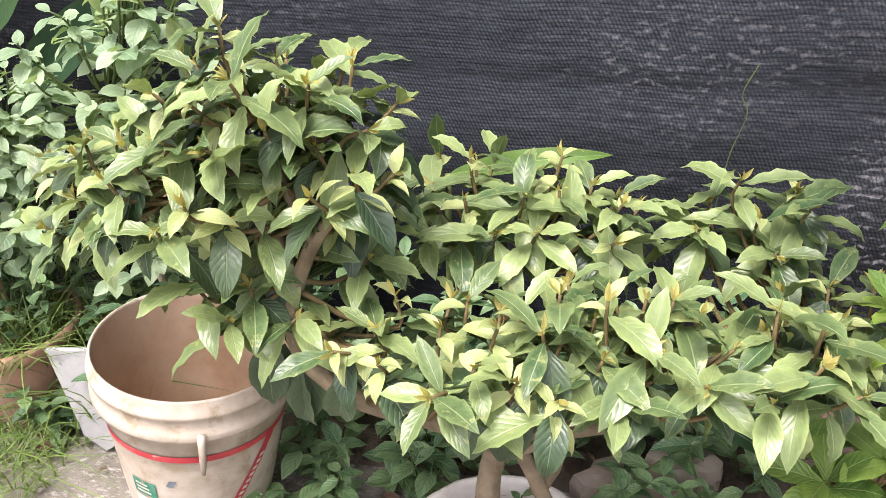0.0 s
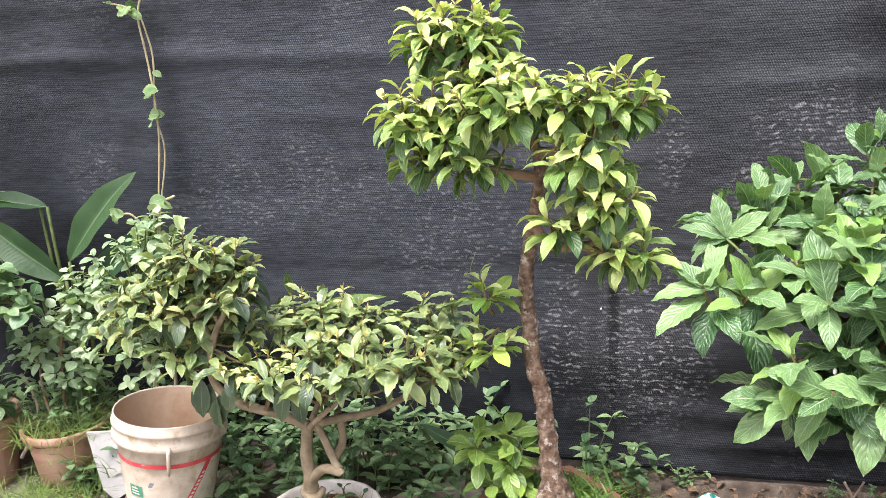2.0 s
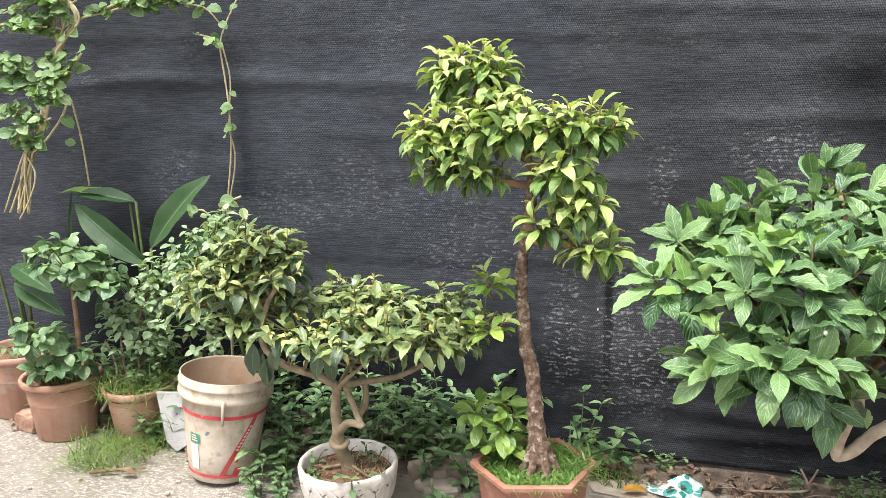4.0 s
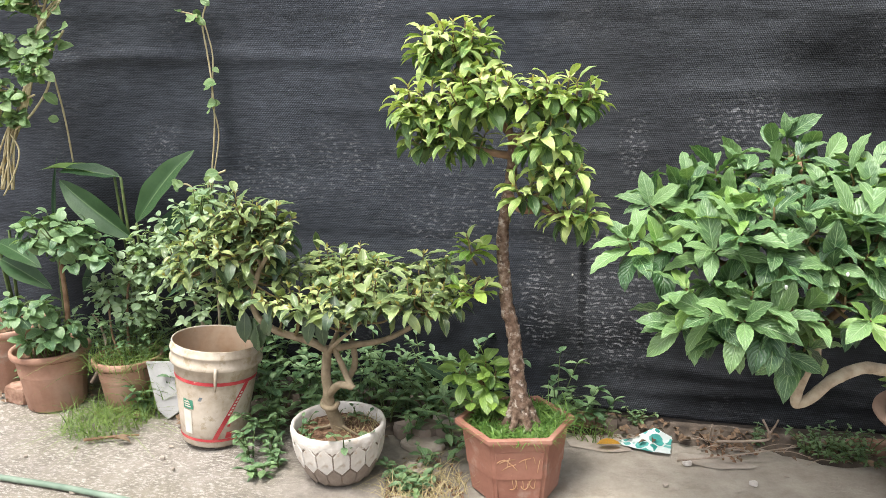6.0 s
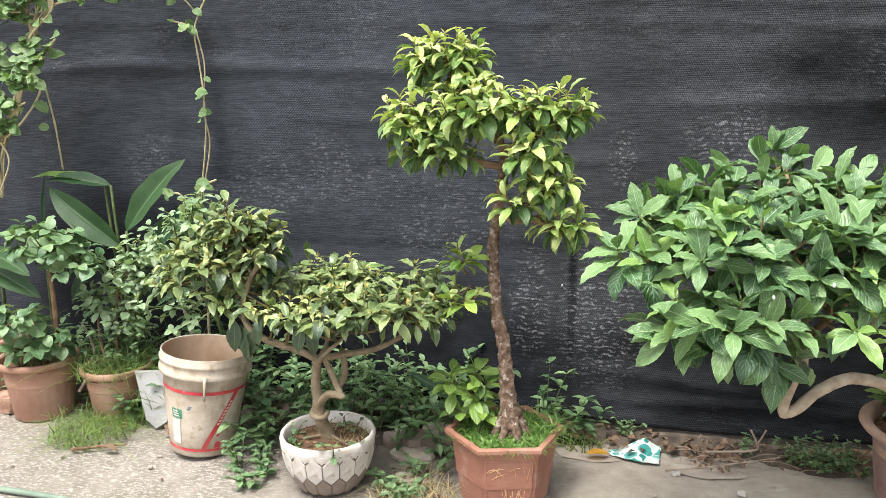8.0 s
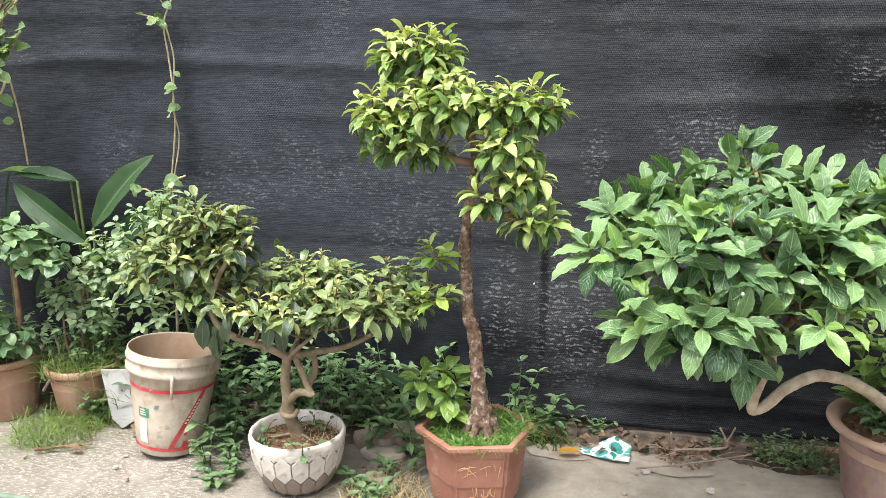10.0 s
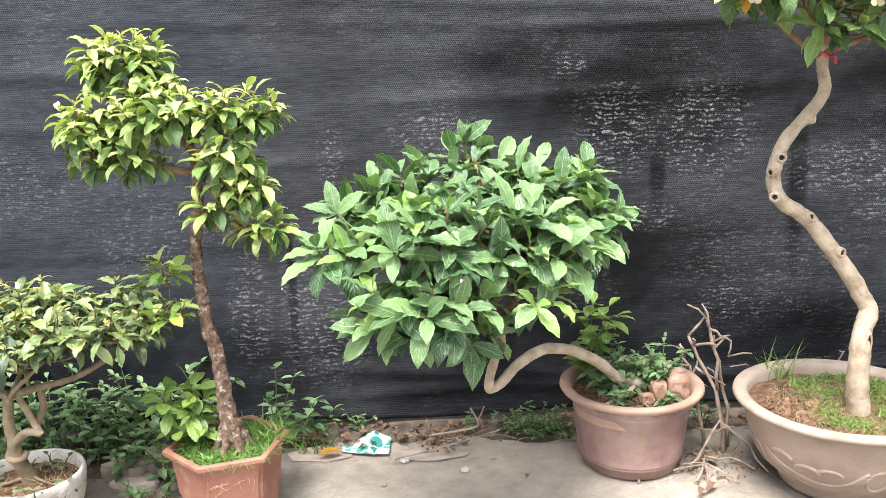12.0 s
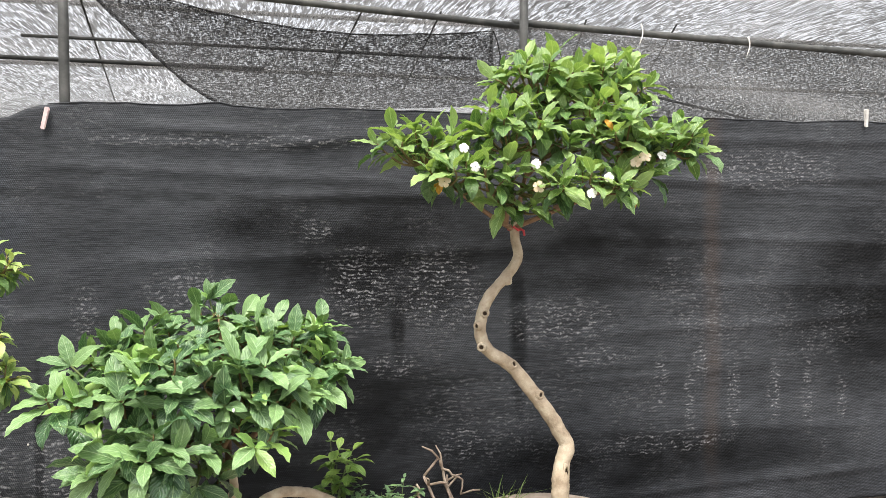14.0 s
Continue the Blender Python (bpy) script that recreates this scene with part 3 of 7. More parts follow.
def tube(bm, line, radii, sides=8, rough=0.0, freq=40.0, flat=1.0):
    """A tapered, slightly knobbly tube along a line of points, closed at both ends."""
    line = [Vector(q) for q in line]
    n = len(line)
    rings, ref = [], Vector((0.13, 0.98, 0.1))
    for i, q in enumerate(line):
        d = (line[min(i + 1, n - 1)] - line[max(i - 1, 0)]).normalized()
        s = (ref - d * ref.dot(d))
        s = s.normalized() if s.length > 1e-4 else d.orthogonal().normalized()
        ref = s
        b = d.cross(s)
        r = radii[i] if hasattr(radii, "__len__") else radii
        ring = []
        for k in range(sides):
            a = 2 * math.pi * k / sides
            v = s * math.cos(a) + b * (math.sin(a) * flat)
            w = q + v * r
            if rough:
                w = q + v * r * (1 + rough * noise.noise(w * freq) + 0.5 * rough * noise.noise(w * freq * 2.7))
            ring.append(bm.verts.new(w))
        rings.append(ring)
    for a, b in zip(rings, rings[1:]):
        for k in range(sides):
            bm.faces.new((a[k], a[(k + 1) % sides], b[(k + 1) % sides], b[k]))
    bm.faces.new(rings[0][::-1])
    bm.faces.new(rings[-1])
    return bm


def tube_line(pts, r0, r1, steps=5, sides=8, rough=0.0, freq=40.0, bm=None):
    line = catmull(pts, steps)
    rad = np.linspace(r0, r1, len(line))
    return tube(bm or bmesh.new(), line, rad, sides, rough, freq)


def lathe(profile, centre, segs=48, shape=None, bm=None):
    """Turn a profile of (radius, height) about the upright axis through centre; shape(angle, radius, height) may change the radius."""
    bm = bm or bmesh.new()
    cx, cy, cz = centre
    rings = []
    for r, z in profile:
        if r < 1e-5:
            rings.append([bm.verts.new((cx, cy, cz + z))])
            continue
        ring = []
        for k in range(segs):
            a = 2 * math.pi * k / segs
            rr = shape(a, r, z) if shape else r
            ring.append(bm.verts.new((cx + rr * math.cos(a), cy + rr * math.sin(a), cz + z)))
        rings.append(ring)
    for a, b in zip(rings, rings[1:]):
        for k in range(segs):
            j = (k + 1) % segs
            if len(a) == 1 and len(b) == 1:
                continue
            if len(a) == 1:
                bm.faces.new((a[0], b[j], b[k]))
            elif len(b) == 1:
                bm.faces.new((a[k], a[j], b[0]))
            else:
                bm.faces.new((a[k], a[j], b[j], b[k]))
    bmesh.ops.recalc_face_normals(bm, faces=bm.faces)
    return bm


def box(bm, lo, hi, m=None, bevel=0.0):
    r = bmesh.ops.create_cube(bm, size=1.0)
    vs = r["verts"]
    for v in vs:
        v.co = Vector([lo[i] + (v.co[i] + 0.5) * (hi[i] - lo[i]) for i in range(3)])
        if m:
            v.co = m @ v.co
    if bevel:
        bmesh.ops.bevel(bm, geom=list({e for v in vs for e in v.link_edges}), offset=bevel, segments=2, affect="EDGES")
    return bm


def disc(bm, centre, radius, rings=6, segs=28, rise=0.01, rough=0.006, freq=14.0, shape=None):
    """A lumpy round sheet: soil in a pot."""
    cx, cy, cz = centre
    prev = [bm.verts.new((cx, cy, cz + rise))]
    for i in range(1, rings + 1):
        r = radius * i / rings
        ring = []
        for k in range(segs):
            a = 2 * math.pi * k / segs
            rr = shape(a, r) if shape else r
            x, y = cx + rr * math.cos(a), cy + rr * math.sin(a)
            ring.append(bm.verts.new((x, y, cz + rise * (1 - (i / rings) ** 2) + rough * noise.noise(Vector((x * freq * 3, y * freq * 3, 0.3))))))
        for k in range(segs):
            j = (k + 1) % segs
            if len(prev) == 1:
                bm.faces.new((prev[0], ring[k], ring[j]))
            else:
                bm.faces.new((prev[k], ring[k], ring[j], prev[j]))
        prev = ring
    return bm


# ---- leaves ----
def leaf_arrays(length, width, droop=0.5, fold=0.25, wavy=0.0, waves=4, peak=0.45, tip=1.3, rows=6, cols=4, twist=0.0, full=0.85, teeth=0.0):
    """Vertices, faces and map of one leaf that grows from the origin along x, with its upper face up."""
    verts, faces, uvs = [], [], []
    x = z = 0.0
    last = 0.0
    idx = []
    for i in range(rows + 1):
        v = i / rows
        ang = -droop * v * v
        x += math.cos(ang) * (v - last) * length
        z += math.sin(ang) * (v - last) * length
        last = v
        g = v ** (math.log(0.5) / math.log(peak))
        w = width / 2 * max(math.sin(math.pi * g), 0.0) ** (full if v < peak else tip) * (1 + teeth * (-1) ** i)
        if i in (0, rows):
            idx.append([len(verts)])
            verts.append((x, 0, z))
            uvs.append((0.5, v))
            continue
        row = []
        for k in range(cols + 1):
            u = 2 * k / cols - 1
            y = u * w
            up = fold * abs(y) + wavy * width * abs(u) * math.sin(2 * math.pi * waves * v + (0.9 if u > 0 else 0.0))
            up += twist * y * v
            row.append(len(verts))
            verts.append((x - math.sin(ang) * up, y, z + math.cos(ang) * up))
            uvs.append((k / cols, v))
        idx.append(row)
    for a, b in zip(idx, idx[1:]):
        for k in range(cols):
            if len(a) == 1:
                faces.append((a[0], b[k + 1], b[k])[::-1])
            elif len(b) == 1:
                faces.append((a[k], b[0], a[k + 1]))
            else:
                faces.append((a[k], b[k], b[k + 1], a[k + 1]))
    return np.array(verts), faces, uvs


def mesh_of(name, verts, faces, uvs, material):
    me = bpy.data.meshes.new(name)
    me.from_pydata([tuple(v) for v in verts], [], faces)
    layer = me.uv_layers.new(name="UVMap")
    loops = np.zeros(len(me.loops), np.int32)
    me.loops.foreach_get("vertex_index", loops)
    layer.data.foreach_set("uv", np.array(uvs, np.float32)[loops].ravel())
    me.polygons.foreach_set("use_smooth", [True] * len(me.polygons))
    me.materials.append(material)
    me.update()
    return me


class LeafKind:
    """A few leaf shapes of one kind that its leaves share."""

    def __init__(self, name, material, length, width, count=5, seed=1, **shape):
        rng = random.Random(seed)
        self.name, self.length, self.shapes = name, length, []
        for i in range(count):
            s = dict(shape)
            s["droop"] = s.get("droop", 0.5) * rng.uniform(0.5, 1.5)
            s["fold"] = s.get("fold", 0.25) * rng.uniform(0.6, 1.4)
            s["twist"] = rng.uniform(-0.35, 0.35)
            arr = leaf_arrays(length * rng.uniform(0.92, 1.08), width * rng.uniform(0.9, 1.12), **s)
            self.shapes.append((arr, mesh_of(name, *arr, material)))
        self.material = material


def leaf_pose(base, way, up, size):
    x = Vector(way).normalized()
    z = Vector(up) - x * Vector(up).dot(x)
    z = z.normalized() if z.length > 1e-3 else x.orthogonal().normalized()
    y = z.cross(x)
    m = Matrix((x * size, y * size, z * size)).transposed().to_4x4()
    m.translation = base
    return m


class Foliage:
    """Leaves of one plant: the first few hundred are parts of their own, the rest one mesh."""

    def __init__(self, owner, limit=300):
        self.owner, self.limit, self.items = owner, limit, []

    def add(self, kind, base, way, up, size, rng):
        self.items.append((kind, rng.randrange(len(kind.shapes)), leaf_pose(base, way, up, size)))

    def build(self, name="leaf", seed=5):
        by_mat = {}
        order = list(self.items)
        random.Random(seed).shuffle(order)
        for i, (kind, s, m) in enumerate(order):
            if i < self.limit:
                ob = new(name, kind.shapes[s][1])
                ob.matrix_basis = m
                attach(ob, self.owner)
            else:
                by_mat.setdefault(kind.material.name, []).append((kind, s, m))
        for mat_name, group in by_mat.items():
            V, Fc, U, off = [], [], [], 0
            for kind, s, m in group:
                verts, faces, uvs = kind.shapes[s][0]
                mm = np.array(m)
                V.append(verts @ mm[:3, :3].T + mm[:3, 3])
                Fc += [tuple(q + off for q in f) for f in faces]
                U += uvs
                off += len(verts)
            ob = new("inner_leaves", mesh_of("inner_leaves", np.concatenate(V), Fc, U, group[0][0].material))
            attach(ob, self.owner)
            tagged(ob, kind="stuff")


def spread(rng, lobe, gap, taken, low=-0.45):
    """A place on the outer part of a lobe, away from those taken; and its way outwards."""
    (cx, cy, cz), (rx, rz), n = lobe
    ry = 0.85 * (rx + rz) / 2 if rx > 0.06 else rx
    for _ in range(60):
        a, h = rng.uniform(0, 2 * math.pi), rng.uniform(low, 1.0)
        s = math.sqrt(max(0, 1 - h * h))
        d = Vector((s * math.cos(a), s * math.sin(a), h))
        f = rng.uniform(0.62, 1.0)
        p = Vector((cx + d.x * rx * f, cy + d.y * ry * f, cz + d.z * rz * f))
        if all((p - q).length > gap for q in taken):
            taken.append(p)
            out = Vector((d.x / rx, d.y / ry, d.z / rz)).normalized()
            return p, out
    return None


def crown(owner, lobes, limbs, kind, rng, gap=0.05, leaves=(4, 7), hang=0.35, rise=0.5, open_angle=(35, 95), young=None, young_share=0.0,
          shoots=None, inner=2, inner_kind=None, size=(0.65, 1.05), twig=0.0022, twig_mat=None, limit=300, low=-0.45, shoot_n=(1, 3), inner_hang=0.5, flat=0.6, face=0.3, pairs=False, reach=0.25, tender=0.45):
    """Twigs from the limbs to places on the lobes, and a whorl of leaves at the end of each."""
    fol = Foliage(owner, limit)
    twigs = bmesh.new()
    pts = [Vector(p) for line in limbs for p in catmull(line, 5)]
    taken = []
    for lobe in lobes:
        for _ in range(lobe[2]):
            hit = spread(rng, lobe, gap, taken, low)
            if not hit:
                continue
            p, out = hit
            axis = (out + Vector((0, 0, rise)) + Vector((rng.uniform(-.3, .3), rng.uniform(-.3, .3), rng.uniform(-.2, .2)))).normalized()
            root = min(pts, key=lambda q: (q - p).length + max(0.0, q.z - p.z) * 1.0)
            mid = root.lerp(p, 0.55) + Vector((0, 0, -0.12 * (p - root).length)) - axis * 0.02
            line = catmull([root, mid, p - axis * (kind.length * reach * 0.9), p], 3)
            tube(twigs, line, np.linspace(twig * 1.7, twig * 0.8, len(line)), 5)
            k = rng.randint(*leaves)
            a0 = rng.uniform(0, 6.28)
            side = axis.orthogonal().normalized()
            other = axis.cross(side)
            # Up-facing tips get more pale young leaves, which also stand for top light.
            fresh = rng.random() < young_share * (1.7 if out.z > 0.25 else 0.35)
            for i in range(k):
                f = i / max(1, k - 1)
                a = a0 + (i // 2) * 1.571 + (i % 2) * 3.1416 + rng.uniform(-.35, .35) if pairs else a0 + i * 2.4 + rng.uniform(-.25, .25)
                al = radians(open_angle[0] + (open_angle[1] - open_angle[0]) * f + rng.uniform(-12, 12))
                rad = side * math.cos(a) + other * math.sin(a)
                way = axis * math.cos(al) + rad * math.sin(al)
                way.z = way.z * flat - hang * (0.4 + f) * rng.uniform(0.4, 1.3)
                base = p - axis * (kind.length * reach * f)
                sz = rng.uniform(*size) * (0.62 + 0.38 * math.sin(math.pi * min(0.62, 0.12 + f * 0.75)))
                up = (axis * math.sin(al) - rad * math.cos(al)) * face + Vector((rng.uniform(-.25, .25), rng.uniform(-.25, .25), 0.75))
                kd = young if (young and (fresh and rng.random() < 0.7 or (f < tender and out.z > -0.1 and rng.random() < young_share * 1.6))) else kind
                fol.add(kd, base, way, up, sz, rng)
            if shoots:
                for i in range(rng.randint(*shoot_n)):
                    a = rng.uniform(0, 6.28)
                    way = axis + (side * math.cos(a) + other * math.sin(a)) * rng.uniform(0.2, 0.9)
                    fol.add(shoots, p, way, axis + rad, rng.uniform(0.6, 1.2), rng)
            # Inner leaves; their darker kind puts the crown's inner shade into colour.
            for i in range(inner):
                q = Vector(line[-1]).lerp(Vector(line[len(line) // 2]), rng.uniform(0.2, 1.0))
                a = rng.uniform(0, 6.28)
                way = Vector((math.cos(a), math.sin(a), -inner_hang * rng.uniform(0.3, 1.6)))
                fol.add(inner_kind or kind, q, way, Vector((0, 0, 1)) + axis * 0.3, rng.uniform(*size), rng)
    if len(twigs.verts):
        tagged(part("fine_twig", twigs, twig_mat or TWIG, owner), kind="stuff")
    fol.build()
    return taken


def blades(places, name, material, owner=None, rng=None, height=(0.04, 0.09), width=0.0035, lean=0.6, label="", category=""):
    """Grass blades at the given places, all one mesh of countless pieces."""
    rng = rng or RNG
    V, Fc, U = [], [], []
    for p in places:
        h, a = rng.uniform(*height), rng.uniform(0, 6.28)
        ln = rng.uniform(0.1, lean)
        b = rng.uniform(0, 6.28)
        o = len(V)
        for i, w in ((0, 1.0), (1, 0.85), (2, 0.55)):
            t = i / 3
            c = Vector(p) + Vector((math.cos(a) * ln * h * t * t * 1.6, math.sin(a) * ln * h * t * t * 1.6, h * (t - 0.35 * ln * t * t)))
            s = Vector((math.cos(b), math.sin(b), 0)) * width * w * rng.uniform(0.7, 1.2)
            V += [tuple(c - s), tuple(c + s)]
            U += [(0, t), (1, t)]
        c = Vector(p) + Vector((math.cos(a) * ln * h * 1.6, math.sin(a) * ln * h * 1.6, h * (1 - 0.45 * ln)))
        V.append(tuple(c))
        U.append((0.5, 1))
        Fc += [(o, o + 1, o + 3, o + 2), (o + 2, o + 3, o + 5, o + 4), (o + 4, o + 5, o + 6)]
    ob = new(name, mesh_of(name, V, Fc, U, material))
    if owner:
        attach(ob, owner)
    return tagged(ob, label, category, kind="stuff")


# ---- the large structure ----
def sheet(name, xs, ys, height, material):
    bm = bmesh.new()
    grid = [[bm.verts.new((x, y, height(x, y))) for y in ys] for x in xs]
    for a, b in zip(grid, grid[1:]):
        for k in range(len(ys) - 1):
            bm.faces.new((a[k], b[k], b[k + 1], a[k + 1]))
    ob = new(name, mesh_from(name, bm, material))
    return ob


def steps_to(far, near, n, step):
    """Even steps over the near part, then a few long ones to the far end."""
    out = list(np.arange(-near, near + step / 2, step))
    return [-far, -far / 4, -near * 3] + out + [near * 3, far / 4, far]


def ground_height(x, y):
    return 0.004 * noise.noise(Vector((x * 2.2, y * 2.2, 0.0))) - 0.004


ground = sheet("ground", [q + 1.0 for q in steps_to(400, 4.0, 0, 0.16)], [q for q in steps_to(400, 3.2, 0, 0.16)], ground_height, CONCRETE)
tagged(ground, "worn grey concrete yard with flaking pale patches", "ground", kind="structure")


def earth_height(x, y):
    edge = min(1.0, max(0.0, (y - (0.98 if x < 0.4 else 1.15) - 0.05 * noise.noise(Vector((x * 4, y * 4, 1)))) / 0.06))
    return -0.012 + edge * (0.020 + 0.018 * (noise.noise(Vector((x * 9, y * 9, 2.0))) + 0.5))


earth = sheet("earth_strip", np.arange(-4.0, 6.01, 0.05), np.arange(0.86, 1.75, 0.04), earth_height, EARTH)
tagged(earth, "dark bare earth with litter along the net", "earth", kind="structure")

WALL_Y, WALL_TOP = 1.30, 1.66


CREASES = [(1.62, -0.1, 0.7, 1.6, 0.009), (1.58, 0.0, 0.7, 4.5, 0.008), (1.53, 0.02, 0.7, 1.9, 0.008), (1.5, 0.09, 1.1, 2.2, 0.008), (1.47, -0.05, 0.3, 2.0, 0.008), (1.42, -0.06, 2.7, 4.0, 0.008), (1.4, 0.02, 2.6, 4.5, 0.008), (1.36, 0.03, -0.4, 0.7, 0.007), (1.34, 0.02, 1.2, 2.3, 0.009), (1.26, -0.02, -1.3, 0.2, 0.012), (1.22, 0.03, -2.5, -0.5, 0.01)]
LOW_CREASES = [(1.2, -0.03, 2.4, 4.5, 0.009), (1.12, 0.02, 0.7, 2.4, 0.007), (1.08, -0.03, -0.6, 0.5, 0.006), (1.02, -0.04, 2.5, 4.2, 0.007), (0.93, 0.01, -0.3, 0.9, 0.006), (0.8, 0.03, 2.4, 4.2, 0.006), (0.7, 0.02, 0.5, 1.1, 0.006), (0.62, 0.03, 2.3, 4.2, 0.006), (0.42, -0.03, 2.3, 4.0, 0.007), (0.22, -0.05, 0.6, 2.2, 0.012), (0.12, 0.02, 0.5, 4.0, 0.012)]


def folds(x, z):
    """Narrow creases that run along the net."""
    out = 0.0
    for z0, slope, x0, x1, depth in CREASES + LOW_CREASES:
        if x0 < x < x1:
            edge = min(1.0, (x - x0) / 0.3, (x1 - x) / 0.3)
            d = (z - z0 - slope * (x - x0) - 0.015 * noise.noise(Vector((x * 2.2, z0 * 9, 0)))) / 0.018
            out += 0.85 * depth * edge * math.exp(-d * d)
    return out


def net_y(x, z):
    """The hanging net: shallow bulges between its posts and loose folds near the hem."""
    low = max(0.0, 0.5 - z)
    return (WALL_Y - 0.015 * noise.noise(Vector((x * 0.9, 0.0, z * 1.3))) - 0.006 * noise.noise(Vector((x * 2.5, 3.0, z * 9.0)))
            - 0.05 * low * (1 + noise.noise(Vector((x * 2.0, 7.0, z * 4.0)))) - folds(x, z))


def net_top(x):
    """The uneven upper edge of the net, pinched up where it is tied."""
    return WALL_TOP + 0.012 * noise.noise(Vector((x * 1.1, 2.5, 0))) + 0.007 * noise.noise(Vector((x * 5.0, 4.5, 0))) + 0.004 * noise.noise(Vector((x * 15.0, 6.5, 0))) + 0.012 * math.exp(-((x - 1.16) / 0.05) ** 2)


def net_wall(name, x0, x1, step=0.05):
    bm = bmesh.new()
    xs = np.arange(x0, x1 + step / 2, step)
    zs = np.linspace(0.0, 1.0, 120)
    grid = []
    for x in xs:
        col = []
        for t in zs:
            hem = 0.045 + 0.02 * noise.noise(Vector((x * 1.3, 0.5, 0)))
            top = net_top(x) - 0.06 * math.exp(-((x - 0.45) / 0.10) ** 2) + 0.30 * max(0.0, min(1.0, (0.35 - x) / 0.7))
            z = hem + (top - hem) * t
            col.append(bm.verts.new((x, net_y(x, z), z)))
        grid.append(col)
    for a, b in zip(grid, grid[1:]):
        for k in range(len(zs) - 1):
            bm.faces.new((a[k], b[k], b[k + 1], a[k + 1]))
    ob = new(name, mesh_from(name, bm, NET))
    so = ob.modifiers.new("thickness", "SOLIDIFY")
    so.thickness, so.offset = 0.003, 1.0
    return ob


wall = net_wall("wall_north", -5.0, 7.0)
tagged(wall, "black woven shade net fence, worn and dusty", "fence", kind="structure")

# the rolled top hem of the net
bm = bmesh.new()
hem_line = [(x, net_y(x, WALL_TOP) - 0.003, net_top(x)) for x in np.arange(0.62, 7.0, 0.05)]
tube(bm, hem_line, 0.0024, 6, 0.6, 30)
part("top_hem", bm, NET, wall)


# a small tag on the net
bm = bmesh.new()
box(bm, (-0.0028, -0.0015, -0.0042), (0.0028, 0.0015, 0.0042), pose(0.53, net_y(0.53, 0.51) - 0.005, 0.51, 0, 8, 0), 0.001)
part("tag", bm, STRING, wall, "small white tag")

# ---- behind the fence: the frame and roof of a neighbouring shade house ----
def pipe(name, a, b, r, owner, material=STEEL):
    bm = bmesh.new()
    tube(bm, [Vector(a).lerp(Vector(b), t) for t in np.linspace(0, 1, 9)], r, 10)
    return part(name, bm, material, owner)


house = thing("shade_house", (2.3, 1.36, 0.0), "grey steel pipe frame of a shade house behind the net", "frame")
for x in (0.655, 2.30, 4.2, -1.4, -3.2, 6.0):
    pipe("post", (x, 1.345, -0.02), (x + 0.01, 1.345, 2.16), 0.017, house)
pipe("purlin", (-3.0, 1.42, 2.32), (2.33, 1.42, 2.02), 0.013, house)
pipe("purlin", (2.29, 1.42, 2.035), (7.5, 1.42, 1.86), 0.014, house)
pipe("purlin", (-3.0, 2.6, 2.31), (7.0, 2.6, 2.28), 0.012, house)
pipe("purlin", (-3.0, 4.4, 2.32), (8.0, 4.4, 2.30), 0.014, house)
pipe("rail", (-2.5, 2.2, 2.0), (1.35, 2.2, 1.95), 0.010, house)
pipe("rail", (0.4, 1.9, 2.0), (2.2, 1.7, 1.94), 0.007, house)
pipe("rail", (2.5, 1.6, 1.88), (3.9, 2.0, 1.72), 0.006, house)
for x0, x1 in ((2.0, 2.7), (2.6, 4.4), (3.0, 5.2), (0.7, 0.1), (1.7, 1.9)):
    pipe("wire", (x0, 1.42, 2.06), (x1, 6.5, 2.31), 0.004, house)


def roof_net():
    bm = bmesh.new()
    xs, ys = np.arange(-4.0, 9.01, 0.16), np.arange(1.42, 9.0, 0.2)
    grid = []
    for x in xs:
        row = []
        for y in ys:
            sag = 0.03 * math.sin(x * 3.1 + 0.6 * y) + 0.035 * noise.noise(Vector((x * 3.0 - y * 0.7, y * 0.8, 4.0)))
            row.append(bm.verts.new((x, y, 2.22 + 0.02 * (y - 1.42) + sag)))
        grid.append(row)
    for a, b in zip(grid, grid[1:]):
        for k in range(len(ys) - 1):
            bm.faces.new((a[k], b[k], b[k + 1], a[k + 1]))
    return new("roof_net", mesh_from("roof_net", bm, NET_GREY))


def back_net():
    """A second, thin layer of net between the purlin and the top of the fence."""
    bm = bmesh.new()
    grid = []
    for x in np.arange(2.2, 7.0, 0.1):
        top = 2.03 - 0.033 * (x - 2.29)
        grid.append([bm.verts.new((x, 1.45 + 0.03 * math.sin(9 * t + x * 4) + 0.02 * noise.noise(Vector((x * 3, t * 4, 0))), 1.55 + (top - 1.55) * t)) for t in np.linspace(0, 1, 8)])
    for a, b in zip(grid, grid[1:]):
        for k in range(7):
            bm.faces.new((a[k], b[k], b[k + 1], a[k + 1]))
    return new("back_net", mesh_from("back_net", bm, NET_GREY))


tagged(back_net(), "thin grey net hanging between pipe and fence", "net", kind="structure")
tagged(roof_net(), "pale grey translucent shade net roof, creased and sagging", "roof", kind="structure")

# the far end of the shade house
bm = bmesh.new()
vs = [bm.verts.new((x, 9.0 + 0.05 * math.sin(x * 2), z)) for x in np.arange(-6, 12.1, 0.5) for z in (0.0, 2.45)]
for i in range(0, len(vs) - 2, 2):
    bm.faces.new((vs[i], vs[i + 2], vs[i + 3], vs[i + 1]))
far_net = new("wall_far", mesh_from("wall_far", bm, NET_GREY))
tagged(far_net, "grey shade net closing the far end", "fence", kind="structure")


